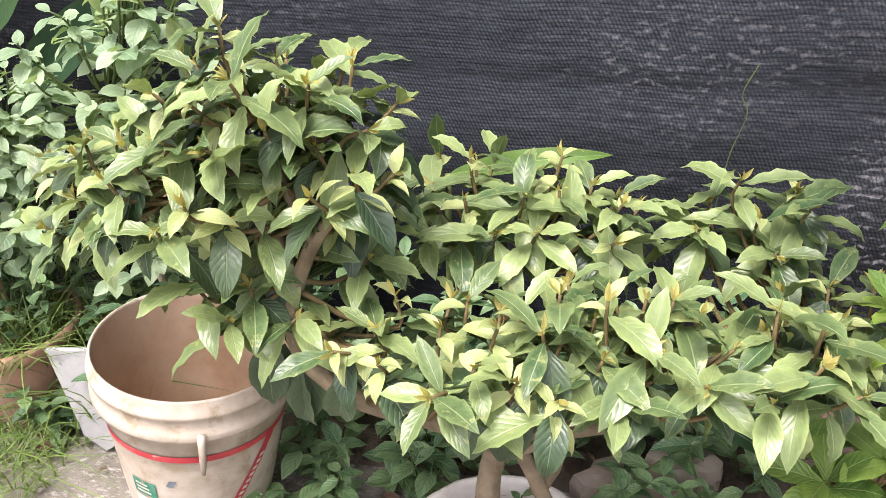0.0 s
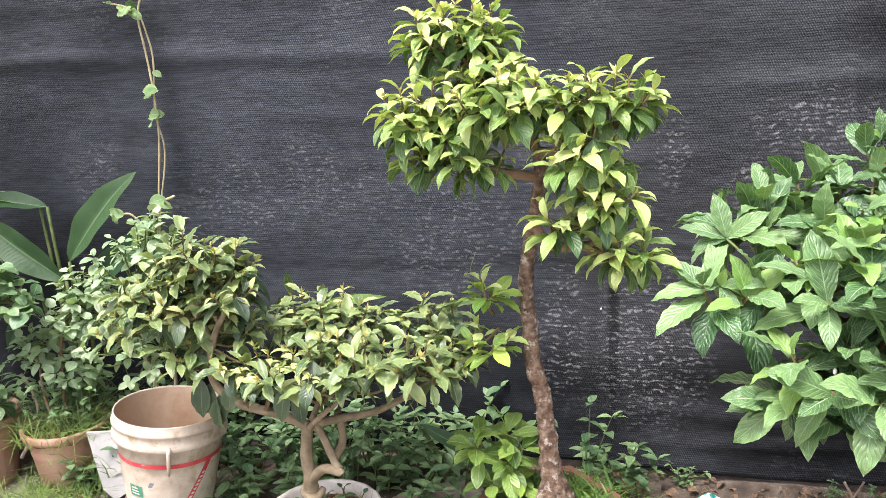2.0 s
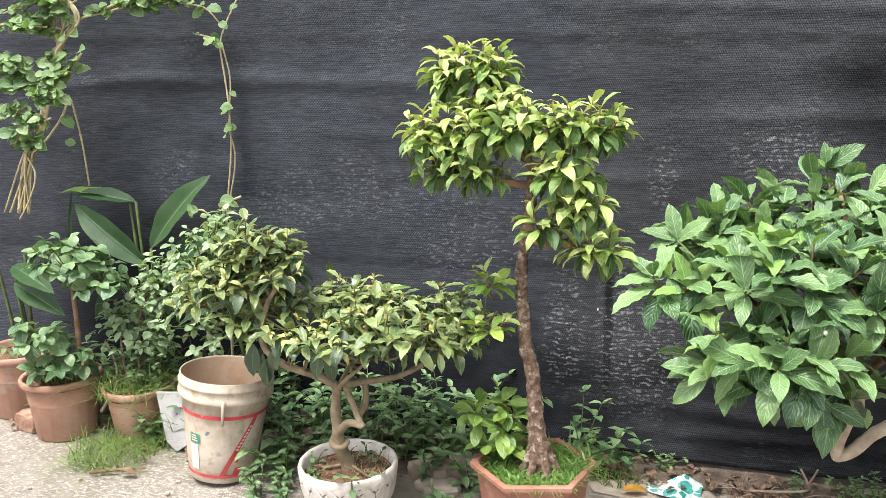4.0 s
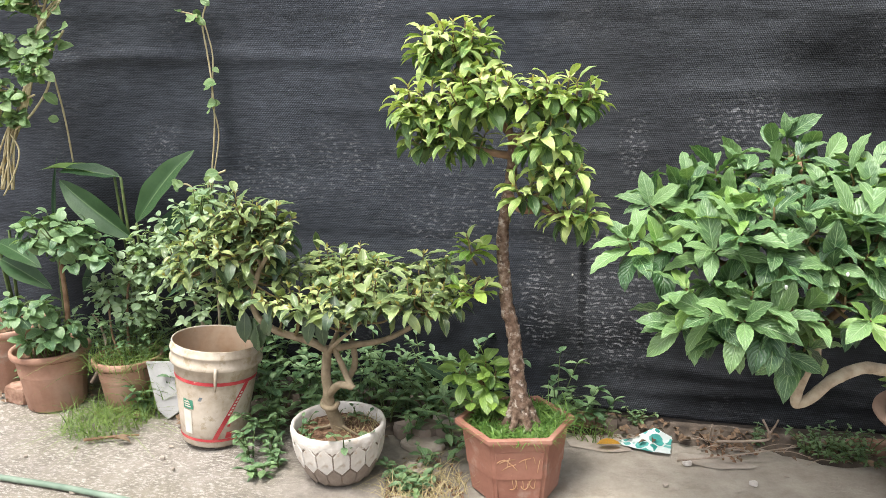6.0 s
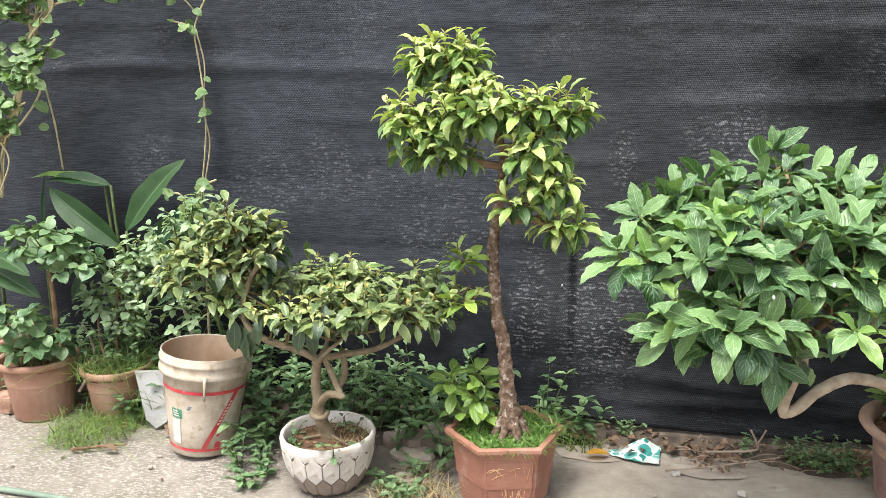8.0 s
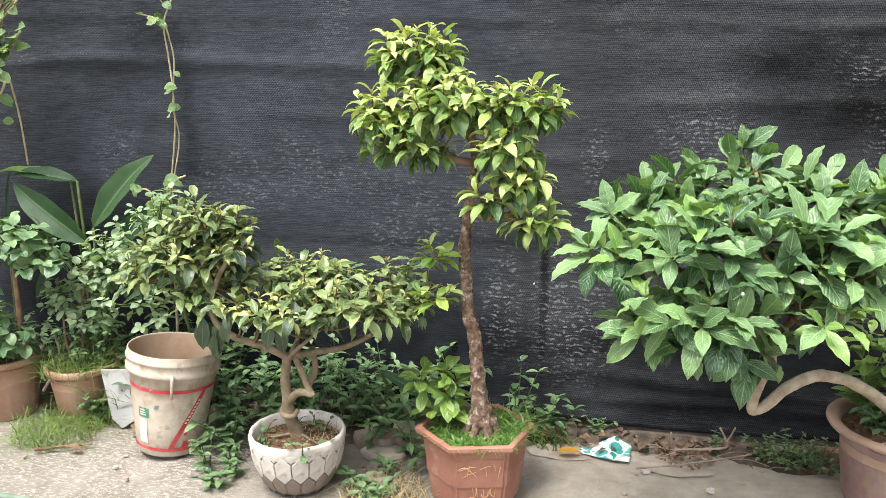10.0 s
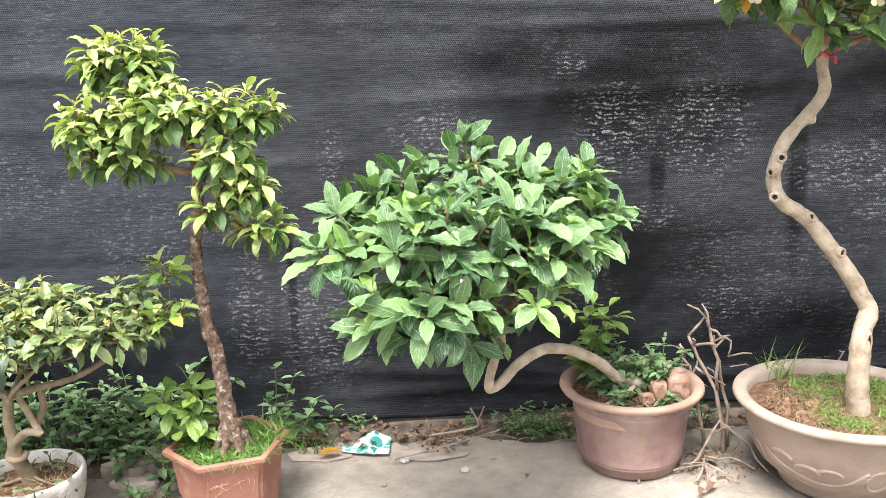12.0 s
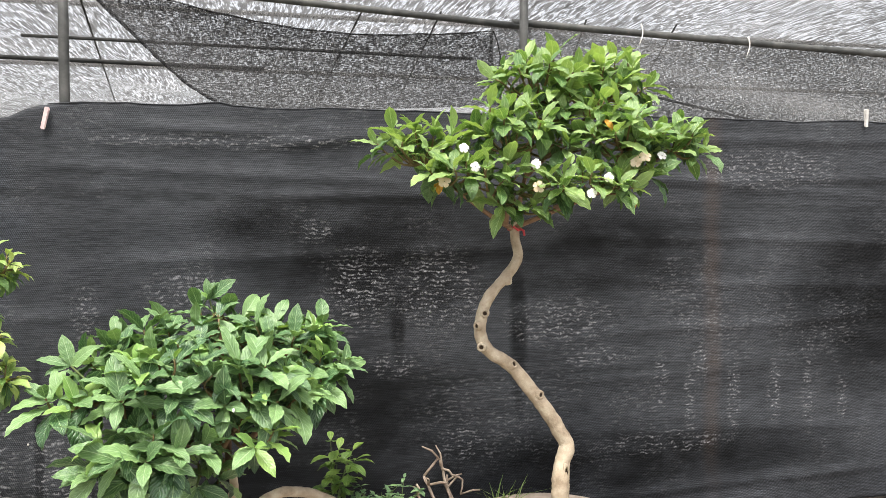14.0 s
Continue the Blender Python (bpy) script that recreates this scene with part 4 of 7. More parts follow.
def loose_net():
    """A torn piece of dark net that hangs from the purlin to the top of the fence, with rolled edges."""
    p = thing("loose_net", (1.4, 1.38, 1.67), "torn dark shade net hanging loose above the fence", "net")
    top = catmull([(0.70, 1.40, 2.12), (0.92, 1.395, 2.06), (1.15, 1.39, 2.01), (1.45, 1.385, 1.965), (1.8, 1.385, 1.955), (2.2, 1.39, 1.985)], 8)
    low = catmull([(0.72, 1.385, 2.08), (0.90, 1.36, 1.90), (1.10, 1.335, 1.72), (1.30, 1.333, 1.664), (1.75, 1.335, 1.672), (2.22, 1.37, 1.70)], 8)
    bm = bmesh.new()
    grid = []
    for a, b in zip(top, low):
        row = []
        for t in np.linspace(0, 1, 17):
            q = Vector(a).lerp(Vector(b), t)
            q.y += 0.03 * math.sin(t * math.pi) + 0.012 * noise.noise(Vector((q.x * 9 + q.z * 6, q.z * 5, 0))) + 0.006 * noise.noise(Vector((q.x * 26, q.z * 16, 3)))
            row.append(bm.verts.new(q))
        grid.append(row)
    for a, b in zip(grid, grid[1:]):
        for k in range(16):
            bm.faces.new((a[k], b[k], b[k + 1], a[k + 1]))
    part("net_sheet", bm, NET_FLAP, p)
    for line, r in ((top, 0.0035), (low[:20], 0.006), ([(2.2, 1.392, 1.985), (2.225, 1.39, 1.9), (2.22, 1.372, 1.70)], 0.0035)):
        bm = bmesh.new()
        tube(bm, [(x, y - 0.006, z + 0.006 * noise.noise(Vector((x * 9, z * 9, 0)))) for x, y, z in catmull(line, 2)], r, 7, 0.5, 40)
        part("rolled_edge", bm, NET_FLAP, p)
    return p


loose_net()

# pegs and knotted strips on the fence top
for x, z, tilt, mat_ in ((0.615, 1.615, 14, PINK), (3.80, 1.685, -4, STRING)):
    bm = bmesh.new()
    y = net_y(x, z) - 0.014
    box(bm, (-0.007, -0.006, -0.045), (0.007, 0.004, 0.03), pose(x, y, z, 0, tilt, 0), 0.003)
    box(bm, (-0.007, -0.012, -0.045), (0.007, -0.0065, 0.03), pose(x, y, z, 6, tilt, 0), 0.002)
    peg = new("clothes_peg", mesh_from("clothes_peg", bm, mat_, False))
    tagged(peg, "pale plastic peg clipping the net to its rope", "peg", "pegs on the fence")
for x, z in ((2.83, 2.03), (3.32, 2.0), (4.2, 1.965)):
    bm = bmesh.new()
    tube_line([(x, 1.40, z + 0.02), (x + 0.005, 1.395, z - 0.02), (x - 0.012, 1.395, z - 0.07)], 0.0035, 0.002, 3, 5, 0.3, 90, bm)
    tagged(new("tie_strip", mesh_from("tie_strip", bm, STRING)), "pale strip of cloth tied round the pipe", "tie", "ties on the pipe")


# ---- pots and bucket ----
def bucket(cx, cy):
    b = thing("paint_bucket", (cx, cy, 0.0), "empty cream plastic bucket with red bands, weathered and dirty", "bucket")
    H, K = 0.345, 0.955
    R0, R1 = 0.108 * K, 0.146 * K

    def rad(z):
        return R0 + (R1 - R0) * z / 0.285
    outer = [(r * K, z) for r, z in [(0.0, 0.004), (0.101, 0.004), (0.105, 0.0), (0.108, 0.004), (0.1213, 0.1), (0.1347, 0.2), (0.1443, 0.272),
             (0.155, 0.276), (0.1565, 0.280), (0.1565, 0.290), (0.1535, 0.294), (0.1535, 0.314), (0.157, 0.317), (0.157, 0.323), (0.1535, 0.327), (0.1525, H - 0.003), (0.151, H),
             (0.1485, H), (0.1475, H - 0.004)]]
    bm = lathe(outer, (cx, cy, 0), 72, lambda a, r, z: r * (1 + 0.004 * math.sin(2 * a + 1)))
    part("body", bm, BUCKET, b)
    inner = [(r * K, z) for r, z in [(0.1475, H - 0.004), (0.144, 0.30), (0.131, 0.2), (0.118, 0.1), (0.105, 0.012), (0.0, 0.012)]]
    part("inside", lathe(inner, (cx, cy, 0), 72), BUCKET_IN, b, "inner wall stained brown")

    def patch(name, a0, a1, z0, z1, mat_, proud=0.0012, shear=0.0, n=14, parent=b, label=""):
        """A print on the curved wall; shear: degrees by which its upper edge is turned."""
        bm = bmesh.new()
        rows = []
        for j in range(5):
            t = j / 4
            z = z0 + (z1 - z0) * t
            rows.append([bm.verts.new((cx + (rad(z) + proud) * math.cos(radians(a0 + (a1 - a0) * i / n + shear * t)),
                                       cy + (rad(z) + proud) * math.sin(radians(a0 + (a1 - a0) * i / n + shear * t)), z)) for i in range(n + 1)])
        for p, q in zip(rows, rows[1:]):
            for i in range(n):
                bm.faces.new((p[i], p[i + 1], q[i + 1], q[i]))
        return part(name, bm, mat_, parent, label)
    patch("red_band", 0, 360, 0.226, 0.238, RED, n=72, label="faded red band")
    patch("red_band", 0, 360, 0.022, 0.032, RED, n=72, label="faded red band")
    stripe = patch("red_stripe", -62, -54, 0.032, 0.226, RED, 0.0016, 46, 5, label="slanting red stripe")
    for k in range(8):
        z = 0.118 + k * 0.0105
        a = -62 + 46 * (z - 0.032) / 0.194
        patch("print_bar", a + 2.2, a + 5.8, z, z + 0.006, WHITE_PRINT, 0.0024, 1.4, 3, stripe)
    patch("green_label", -112, -93, 0.135, 0.168, GREEN_PRINT, 0.0014, 0, 8, label="faded green label")
    patch("blue_mark", -85, -80, 0.170, 0.184, BLUE_PRINT, 0.0014, 3, 4)
    patch("white_panel", -113, -97, 0.045, 0.130, WHITE_PRINT, 0.0013, 0, 8, label="pale panel of print")
    for k in range(3):
        patch("print_bar", -109, -97 - k, 0.142 + k * 0.008, 0.146 + k * 0.008, WHITE_PRINT, 0.0024, 0, 5)
    patch("red_mark", -38, -33, 0.075, 0.087, RED, 0.0014, 0, 3)
    patch("red_mark", -41, -30, 0.034, 0.056, RED, 0.0014, 3, 4)
    bm = bmesh.new()
    a = radians(-60)
    tube(bm, [(cx + r * K * math.cos(a), cy + r * K * math.sin(a), z) for r, z in ((0.158, 0.292), (0.1595, 0.275), (0.155, 0.24), (0.150, 0.212))], [0.006, 0.006, 0.005, 0.003], 6)
    part("tear_tab", bm, BUCKET, b)
    # the bucket leans a little
    b.matrix_basis = Matrix.Translation((cx, cy, 0.010)) @ Matrix.Rotation(radians(6.6), 4, Vector((-0.546, 0.837, 0.0))) @ Matrix.Translation((-cx, -cy, 0.0)) @ b.matrix_basis
    return b


bucket(-0.613, 0.826)


def white_pot(cx, cy):
    p = thing("white_planter", (cx, cy, 0), "white painted cement pot with a band of long hexagon relief", "planter")
    R, H = 0.157, 0.150
    prof = [(0.0, 0.0), (0.085, 0.0), (0.095, 0.006), (0.118, 0.03), (0.140, 0.065), (0.150, 0.1), (0.1535, 0.128), (R - 0.002, 0.143), (R - 0.003, H - 0.003), (R - 0.009, H),
            (R - 0.011, H - 0.002), (R - 0.0125, H - 0.01), (R - 0.015, 0.11)]
    cols = 17

    def rim_shape(a, r, z):
        return r * (1 + (0.006 * math.cos(cols * a) if z > 0.12 else 0))
    bm = lathe(prof, (cx, cy, 0), 120, rim_shape)
    part("bowl", bm, CEMENT, p, "bare grey cement below the paint")
    rimp = [(0.1527, 0.118), (R + 0.0005, 0.133), (R + 0.0012, 0.146), (R - 0.003, H + 0.002), (R - 0.0095, H + 0.0018), (R - 0.0135, H - 0.004), (R - 0.016, 0.12)]
    part("rim", lathe(rimp, (cx, cy, 0), 120, rim_shape), WHITE_PAINT, p, "chipped white rim")

    def wall_r(z):
        return float(np.interp(z, [0, 0.03, 0.065, 0.1, 0.128, 0.15], [0.095, 0.118, 0.140, 0.150, 0.1535, 0.155]))
    w = 2 * math.pi / cols

    def panel(z0, z1, z2, z3, half):
        """A proud long hexagon on the curved wall: upright sides, pointed top and bottom."""
        bm = bmesh.new()
        outline = [(-half, z1), (0, z0), (half, z1), (half, z2), (0, z3), (-half, z2)]
        mid = (z1 + z2) / 2
        lower, upper = [], []
        for a, z in outline:
            lower.append(bm.verts.new(((wall_r(z) - 0.002) * math.cos(a), (wall_r(z) - 0.002) * math.sin(a), z)))
            s = 0.93
            zz, aa = mid + (z - mid) * 0.95, a * s
            upper.append(bm.verts.new(((wall_r(zz) + 0.0035) * math.cos(aa), (wall_r(zz) + 0.0035) * math.sin(aa), zz)))
        n = len(outline)
        for i in range(n):
            bm.faces.new((lower[i], lower[(i + 1) % n], upper[(i + 1) % n], upper[i]))
        top = bm.verts.new(((wall_r(mid) + 0.0042), 0, mid))
        for i in range(n):
            bm.faces.new((upper[i], upper[(i + 1) % n], top))
        return mesh_from("relief_panel", bm, WHITE_PAINT if z1 > 0.05 else CEMENT, False)
    me = panel(0.050, 0.070, 0.108, 0.130, w / 2 * 0.965)
    lower = panel(0.006, 0.020, 0.049, 0.068, w / 2 * 0.93)
    small = panel(0.113, 0.133, 0.1335, 0.1345, w / 2 * 0.94)
    for k in range(cols):
        for mesh, off in ((me, 0.0), (small, 0.5), (lower, 0.5)):
            ob = new("relief_panel", mesh)
            ob.matrix_basis = pose(cx, cy, 0, 0, 0, math.degrees((k + off) * w))
            attach(ob, p)
    bm = disc(bmesh.new(), (cx, cy, 0.118), 0.143, 8, 40, 0.012, 0.008, 12)
    part("soil", bm, SOIL, p, "reddish brown soil")
    return p


white_pot(-0.095, 0.706).matrix_basis @= Matrix.Diagonal((0.91, 0.92, 1.17, 1.0))


def hex_pot(cx, cy, turn):
    p = thing("hexagonal_planter", (cx, cy, 0), "red terracotta hexagonal planter with scratched marks on its front", "planter")
    H = 0.225

    def ring(bm, R, z):
        return [bm.verts.new((cx + R * math.cos(radians(turn + 60 * k)), cy + R * math.sin(radians(turn + 60 * k)), z)) for k in range(6)]
    bm = bmesh.new()
    prof = [(r * 0.84, z) for r, z in [(0.150, 0.0), (0.155, 0.004), (0.186, H - 0.028), (0.189, H - 0.022), (0.203, H - 0.018), (0.207, H - 0.012), (0.207, H - 0.002), (0.203, H), (0.186, H), (0.183, H - 0.004), (0.172, 0.09)]]
    rings = [ring(bm, *q) for q in prof]
    for a, b in zip(rings, rings[1:]):
        for k in range(6):
            bm.faces.new((a[k], a[(k + 1) % 6], b[(k + 1) % 6], b[k]))
    bm.faces.new(rings[0][::-1])
    edges = [e for e in bm.edges if abs(e.verts[0].co.z - e.verts[1].co.z) > 0.05]
    bmesh.ops.bevel(bm, geom=edges, offset=0.008, segments=3, affect="EDGES")
    bmesh.ops.recalc_face_normals(bm, faces=bm.faces)
    part("body", bm, TERRA_RED, p, smooth=False)

    def soil_shape(a, r):
        k = (math.degrees(a) - turn) % 60 - 30
        return r * math.cos(radians(30)) / math.cos(radians(k))
    part("soil", disc(bmesh.new(), (cx, cy, H - 0.035), 0.153, 8, 48, 0.03, 0.010, 9, soil_shape), SOIL, p)
    # the front face: a raised frame and scratched strokes
    n = radians(turn + 60 * 4 + 30)
    nx, ny = math.cos(n), math.sin(n)
    ux, uy = -ny, nx

    def on_face(u, z, out=0.0):
        d = 0.84 * (0.155 + (0.186 - 0.155) * z / (H - 0.028)) * math.cos(radians(30)) + out
        return (cx + nx * d + ux * u, cy + ny * d + uy * u, z)
    for a, b in (((-0.058, 0.02), (0.058, 0.02)), ((0.058, 0.02), (0.066, 0.18)), ((0.066, 0.18), (-0.066, 0.18)), ((-0.066, 0.18), (-0.058, 0.02))):
        bm = bmesh.new()
        tube(bm, [on_face(a[0] + (b[0] - a[0]) * t, a[1] + (b[1] - a[1]) * t, 0.0) for t in np.linspace(0, 1, 4)], 0.0016, 6)
        part("face_frame", bm, TERRA_RED, p)
    strokes = [((a * 1.25, b * 1.12 - 0.012), (c * 1.25, d * 1.12 - 0.012)) for (a, b), (c, d) in [((-0.045, 0.140), (-0.01, 0.150)), ((-0.035, 0.152), (-0.005, 0.118)), ((-0.040, 0.118), (-0.008, 0.135)), ((-0.028, 0.125), (-0.022, 0.155)), ((0.0, 0.142), (0.025, 0.152)),
               ((0.012, 0.150), (0.016, 0.120)), ((0.03, 0.158), (0.035, 0.138)), ((-0.018, 0.105), (-0.012, 0.06)), ((-0.008, 0.098), (-0.004, 0.062)), ((0.008, 0.085), (0.01, 0.062)),
               ((0.022, 0.086), (0.022, 0.064)), ((0.036, 0.086), (0.034, 0.064)), ((0.046, 0.150), (0.040, 0.110))]]
    for a, b in strokes:
        bm = bmesh.new()
        tube(bm, [on_face(a[0] + (b[0] - a[0]) * t, a[1] + (b[1] - a[1]) * t + 0.004 * math.sin(3 * t), 0.0004) for t in np.linspace(0, 1, 5)], 0.0011, 5)
        part("scratch", bm, SCRATCH, p, "pale scratched stroke")
    for cu, cz, ru, rz, a0, a1 in ((-0.02, 0.075, 0.012, 0.020, 90, -120), (0.015, 0.070, 0.010, 0.014, -170, 20), (0.04, 0.075, 0.010, 0.016, 60, 290), (-0.045, 0.135, 0.02, 0.02, 20, 150)):
        bm = bmesh.new()
        tube(bm, [on_face(cu + ru * math.cos(radians(a)), cz + rz * math.sin(radians(a)), 0.0004) for a in np.linspace(a0, a1, 10)], 0.0013, 5)
        part("scratch", bm, SCRATCH, p, "pale scratched stroke")
    return p


hex_pot(0.439, 0.767, 17).matrix_basis @= Matrix.Diagonal((1.01, 1.0, 0.98, 1.0))


def round_pot(cx, cy):
    p = thing("brown_planter", (cx, cy, 0), "brown clay planter with a pale rolled rim and thin ring grooves", "planter")
    H = 0.255
    prof = [(0.0, 0.0), (0.135, 0.0), (0.142, 0.004), (0.150, 0.03), (0.1525, 0.032), (0.153, 0.036), (0.1515, 0.038), (0.1545, 0.041), (0.155, 0.045), (0.1535, 0.047), (0.163, 0.12),
            (0.170, 0.195), (0.1725, 0.197), (0.173, 0.201), (0.1715, 0.203), (0.174, 0.206), (0.1745, 0.21), (0.173, 0.212), (0.176, 0.228)]
    part("body", lathe(prof, (cx, cy, 0), 64, lambda a, r, z: r * (1 + 0.004 * math.sin(3 * a))), BROWN, p)
    rim = [(0.176, 0.226), (0.190, 0.229), (0.203, 0.236), (0.209, 0.245), (0.208, 0.252), (0.202, 0.256), (0.186, 0.254), (0.177, 0.248), (0.172, 0.235), (0.168, 0.17)]
    part("rim", lathe(rim, (cx, cy, 0), 64, lambda a, r, z: r * (1 + 0.006 * math.sin(2 * a + 0.5))), BROWN_RIM, p, "pale worn rolled rim")
    part("soil", disc(bmesh.new(), (cx, cy, 0.222), 0.176, 8, 40, 0.012, 0.012, 8), SOIL, p)
    return p


round_pot(1.645, 0.985).matrix_basis @= Matrix.Diagonal((1.055, 1.055, 1.02, 1.0))


def bowl_pot(cx, cy):
    p = thing("bowl_planter", (cx, cy, 0), "wide cream clay bowl planter with scroll relief and a flat lip", "planter")
    prof_z = [0.0, 0.012, 0.02, 0.035, 0.07, 0.12, 0.17, 0.22, 0.243]
    prof_r = [0.140, 0.150, 0.150, 0.158, 0.195, 0.224, 0.241, 0.251, 0.255]
    part("body", lathe([(0.0, 0.0), *zip(prof_r, prof_z)], (cx, cy, 0), 80), CREAM, p)
    rim = [(0.254, 0.241), (0.268, 0.245), (0.279, 0.252), (0.284, 0.260), (0.282, 0.268), (0.276, 0.272), (0.255, 0.271), (0.245, 0.266), (0.241, 0.254), (0.235, 0.18)]
    part("rim", lathe(rim, (cx, cy, 0), 80), CREAM_RIM, p, "pale flat lip")

    def on(a, z, out=0.0):
        r = float(np.interp(z, prof_z, prof_r)) + out
        return (cx + r * math.cos(radians(a)), cy + r * math.sin(radians(a)), z)

    def line(pts, r0, r1=None):
        bm = bmesh.new()
        q = catmull([(a, z) for a, z in pts], 6)
        tube(bm, [on(a, z, -0.75 * r0) for a, z in q], np.linspace(r0 * 1.7, (r1 or r0) * 1.7, len(q)), 9)
        part("relief", bm, CREAM, p)
    # four festoons of scrolls round the bowl, with an oval between them
    for base in (-172, -82, 8, 98):
        for k, (z, s) in enumerate(((0.098, 0.0045), (0.086, 0.004), (0.075, 0.0035))):
            line([(base + 4, z + 0.055), (base + 22, z + 0.012), (base + 45, z - 0.012), (base + 62, z + 0.004), (base + 74, z + 0.05)], s)
        for c, up, flip in ((18, 0.145, 1), (36, 0.122, 1), (52, 0.125, -1)):
            spiral = [(base + c + flip * (9 * (1 - t) * math.cos(5.5 * t) - 4 * t), up + 0.022 * (1 - t) * math.sin(5.5 * t)) for t in np.linspace(0, 0.9, 9)]
            line(spiral, 0.0055, 0.003)
        line([(base + 82 + 8 * math.cos(t), 0.115 + 0.036 * math.sin(t)) for t in np.linspace(0, 2 * math.pi, 13)], 0.0035)
    part("soil", disc(bmesh.new(), (cx, cy, 0.232), 0.246, 10, 48, 0.016, 0.012, 6), SOIL, p)
    return p


BOWL = (2.212, 0.80)
bowl_pot(*BOWL).matrix_basis @= Matrix.Diagonal((1.05, 1.05, 1.0, 1.0))


def flower_pot(cx, cy, R, H, flutes, label, tilt=0.0):
    p = thing("terracotta_pot", (cx, cy, 0), label, "flower pot", "terracotta pots in a row")
    prof = [(0.0, 0.0), (R * 0.70, 0.0), (R * 0.72, 0.004), (R * 0.87, H - 0.035), (R * 0.885, H - 0.028), (R * 0.97, H - 0.026), (R, H - 0.018), (R, H - 0.004), (R * 0.98, H), (R * 0.92, H), (R * 0.89, H - 0.008), (R * 0.84, H * 0.6)]

    def shape(a, r, z):
        return r * (1 + (0.018 * abs(math.sin(flutes * a / 2)) - 0.009 if flutes and 0.002 < z < H - 0.03 else 0.0))
    part("body", lathe(prof, (cx, cy, 0), 96, shape), TERRA, p)
    part("soil", disc(bmesh.new(), (cx, cy, H - 0.03), R * 0.9, 6, 32, 0.01, 0.008, 10), SOIL, p)
    return p


flower_pot(-1.355, 0.945, 0.142, 0.225, 22, "fluted terracotta pot with a leafy shrub on the concrete")
flower_pot(-1.065, 1.005, 0.128, 0.195, 0, "stained terracotta pot overgrown with grass")
flower_pot(-1.66, 1.06, 0.150, 0.255, 22, "fluted terracotta pot behind another pot")

# a broken white glazed piece leaning beside the bucket
bm = bmesh.new()
outline = [(-0.075, 0.20), (0.055, 0.215), (0.085, 0.16), (0.06, 0.03), (0.02, 0.0), (-0.02, 0.03)]
lo = [bm.verts.new((x, 0.0, z)) for x, z in outline]
hi = [bm.verts.new((x * 0.97, -0.010, z * 0.985 + 0.002)) for x, z in outline]
bm.faces.new(lo)
bm.faces.new(hi[::-1])
for i in range(len(lo)):
    bm.faces.new((lo[i], lo[(i + 1) % len(lo)], hi[(i + 1) % len(lo)], hi[i]))
bmesh.ops.recalc_face_normals(bm, faces=bm.faces)
bm.transform(pose(-0.872, 0.915, 0.0, -10, 4, 8))
tagged(new("ceramic_shard", mesh_from("ceramic_shard", bm, plain("grey_white_glaze", (0.33, 0.325, 0.32), (0.41, 0.405, 0.40), (0.47, 0.465, 0.46), 8, 80, 0.4, 0.0004), False)),
       "broken grey-white ceramic slab leaning between pots", "shard")


# ---- plants ----
K_BONSAI = LeafKind("leaf", LEAF_BONSAI, 0.096, 0.034, 8, 1, droop=0.75, fold=0.30, wavy=0.06, waves=4, peak=0.51, tip=1.08, rows=12, full=1.0, teeth=0.02)
K_BONSAI_SHADED = LeafKind("leaf", LEAF_BONSAI_SHADED, 0.094, 0.039, 5, 21, droop=0.9, fold=0.28, wavy=0.04, waves=4, peak=0.47, tip=1.1, rows=10, full=0.85)
K_BONSAI_Y = LeafKind("leaf", LEAF_PALE_NEW, 0.052, 0.019, 4, 2, droop=0.7, fold=0.3, wavy=0.03, full=0.75)
K_SHOOT = LeafKind("shoot", LEAF_SHOOT, 0.018, 0.005, 3, 3, droop=0.5, fold=0.3)
K_TALL = LeafKind("leaf", LEAF_TALL, 0.074, 0.027, 7, 4, droop=0.8, fold=0.28, wavy=0.05, waves=3, peak=0.52, tip=1.05, full=1.05, rows=10)
K_TALL_SHADED = LeafKind("leaf", LEAF_TALL_SHADED, 0.074, 0.029, 5, 24, droop=0.7, fold=0.25, wavy=0.04, waves=3, peak=0.52, tip=1.05, full=1.0, rows=9)
K_TALL_Y = LeafKind("leaf", LEAF_YOUNG, 0.070, 0.025, 5, 5, droop=0.9, fold=0.3, wavy=0.03, peak=0.5, full=1.0, tip=1.1, rows=9)
K_BIG = LeafKind("leaf", LEAF_BIG, 0.146, 0.060, 9, 6, droop=0.55, fold=0.2, wavy=0.042, waves=5, peak=0.51, tip=0.98, rows=20, full=0.9, teeth=0.015)
K_BIG_SHADED = LeafKind("leaf", LEAF_BIG_SHADED, 0.142, 0.058, 5, 26, droop=0.8, fold=0.25, wavy=0.05, waves=5, peak=0.52, tip=1.0, rows=16, full=0.92)
K_BIG_Y = LeafKind("leaf", LEAF_BIG_NEW, 0.105, 0.041, 5, 16, droop=0.6, fold=0.35, wavy=0.05, waves=4, peak=0.5, tip=1.0, rows=14, full=0.9)
K_FLOWER = LeafKind("leaf", LEAF_FLOWER, 0.115, 0.046, 8, 7, droop=0.6, fold=0.22, wavy=0.045, waves=4, peak=0.52, tip=1.0, full=0.9, rows=14)
K_FLOWER_SHADED = LeafKind("leaf", LEAF_FLOWER_SHADED, 0.112, 0.047, 5, 27, droop=0.7, fold=0.25, wavy=0.05, waves=4, peak=0.52, tip=1.0, full=0.9, rows=12)
K_WEED = LeafKind("leaf", LEAF_WEED, 0.058, 0.028, 6, 8, droop=0.6, fold=0.25, wavy=0.03, peak=0.42, full=0.75, tip=1.1, rows=7)
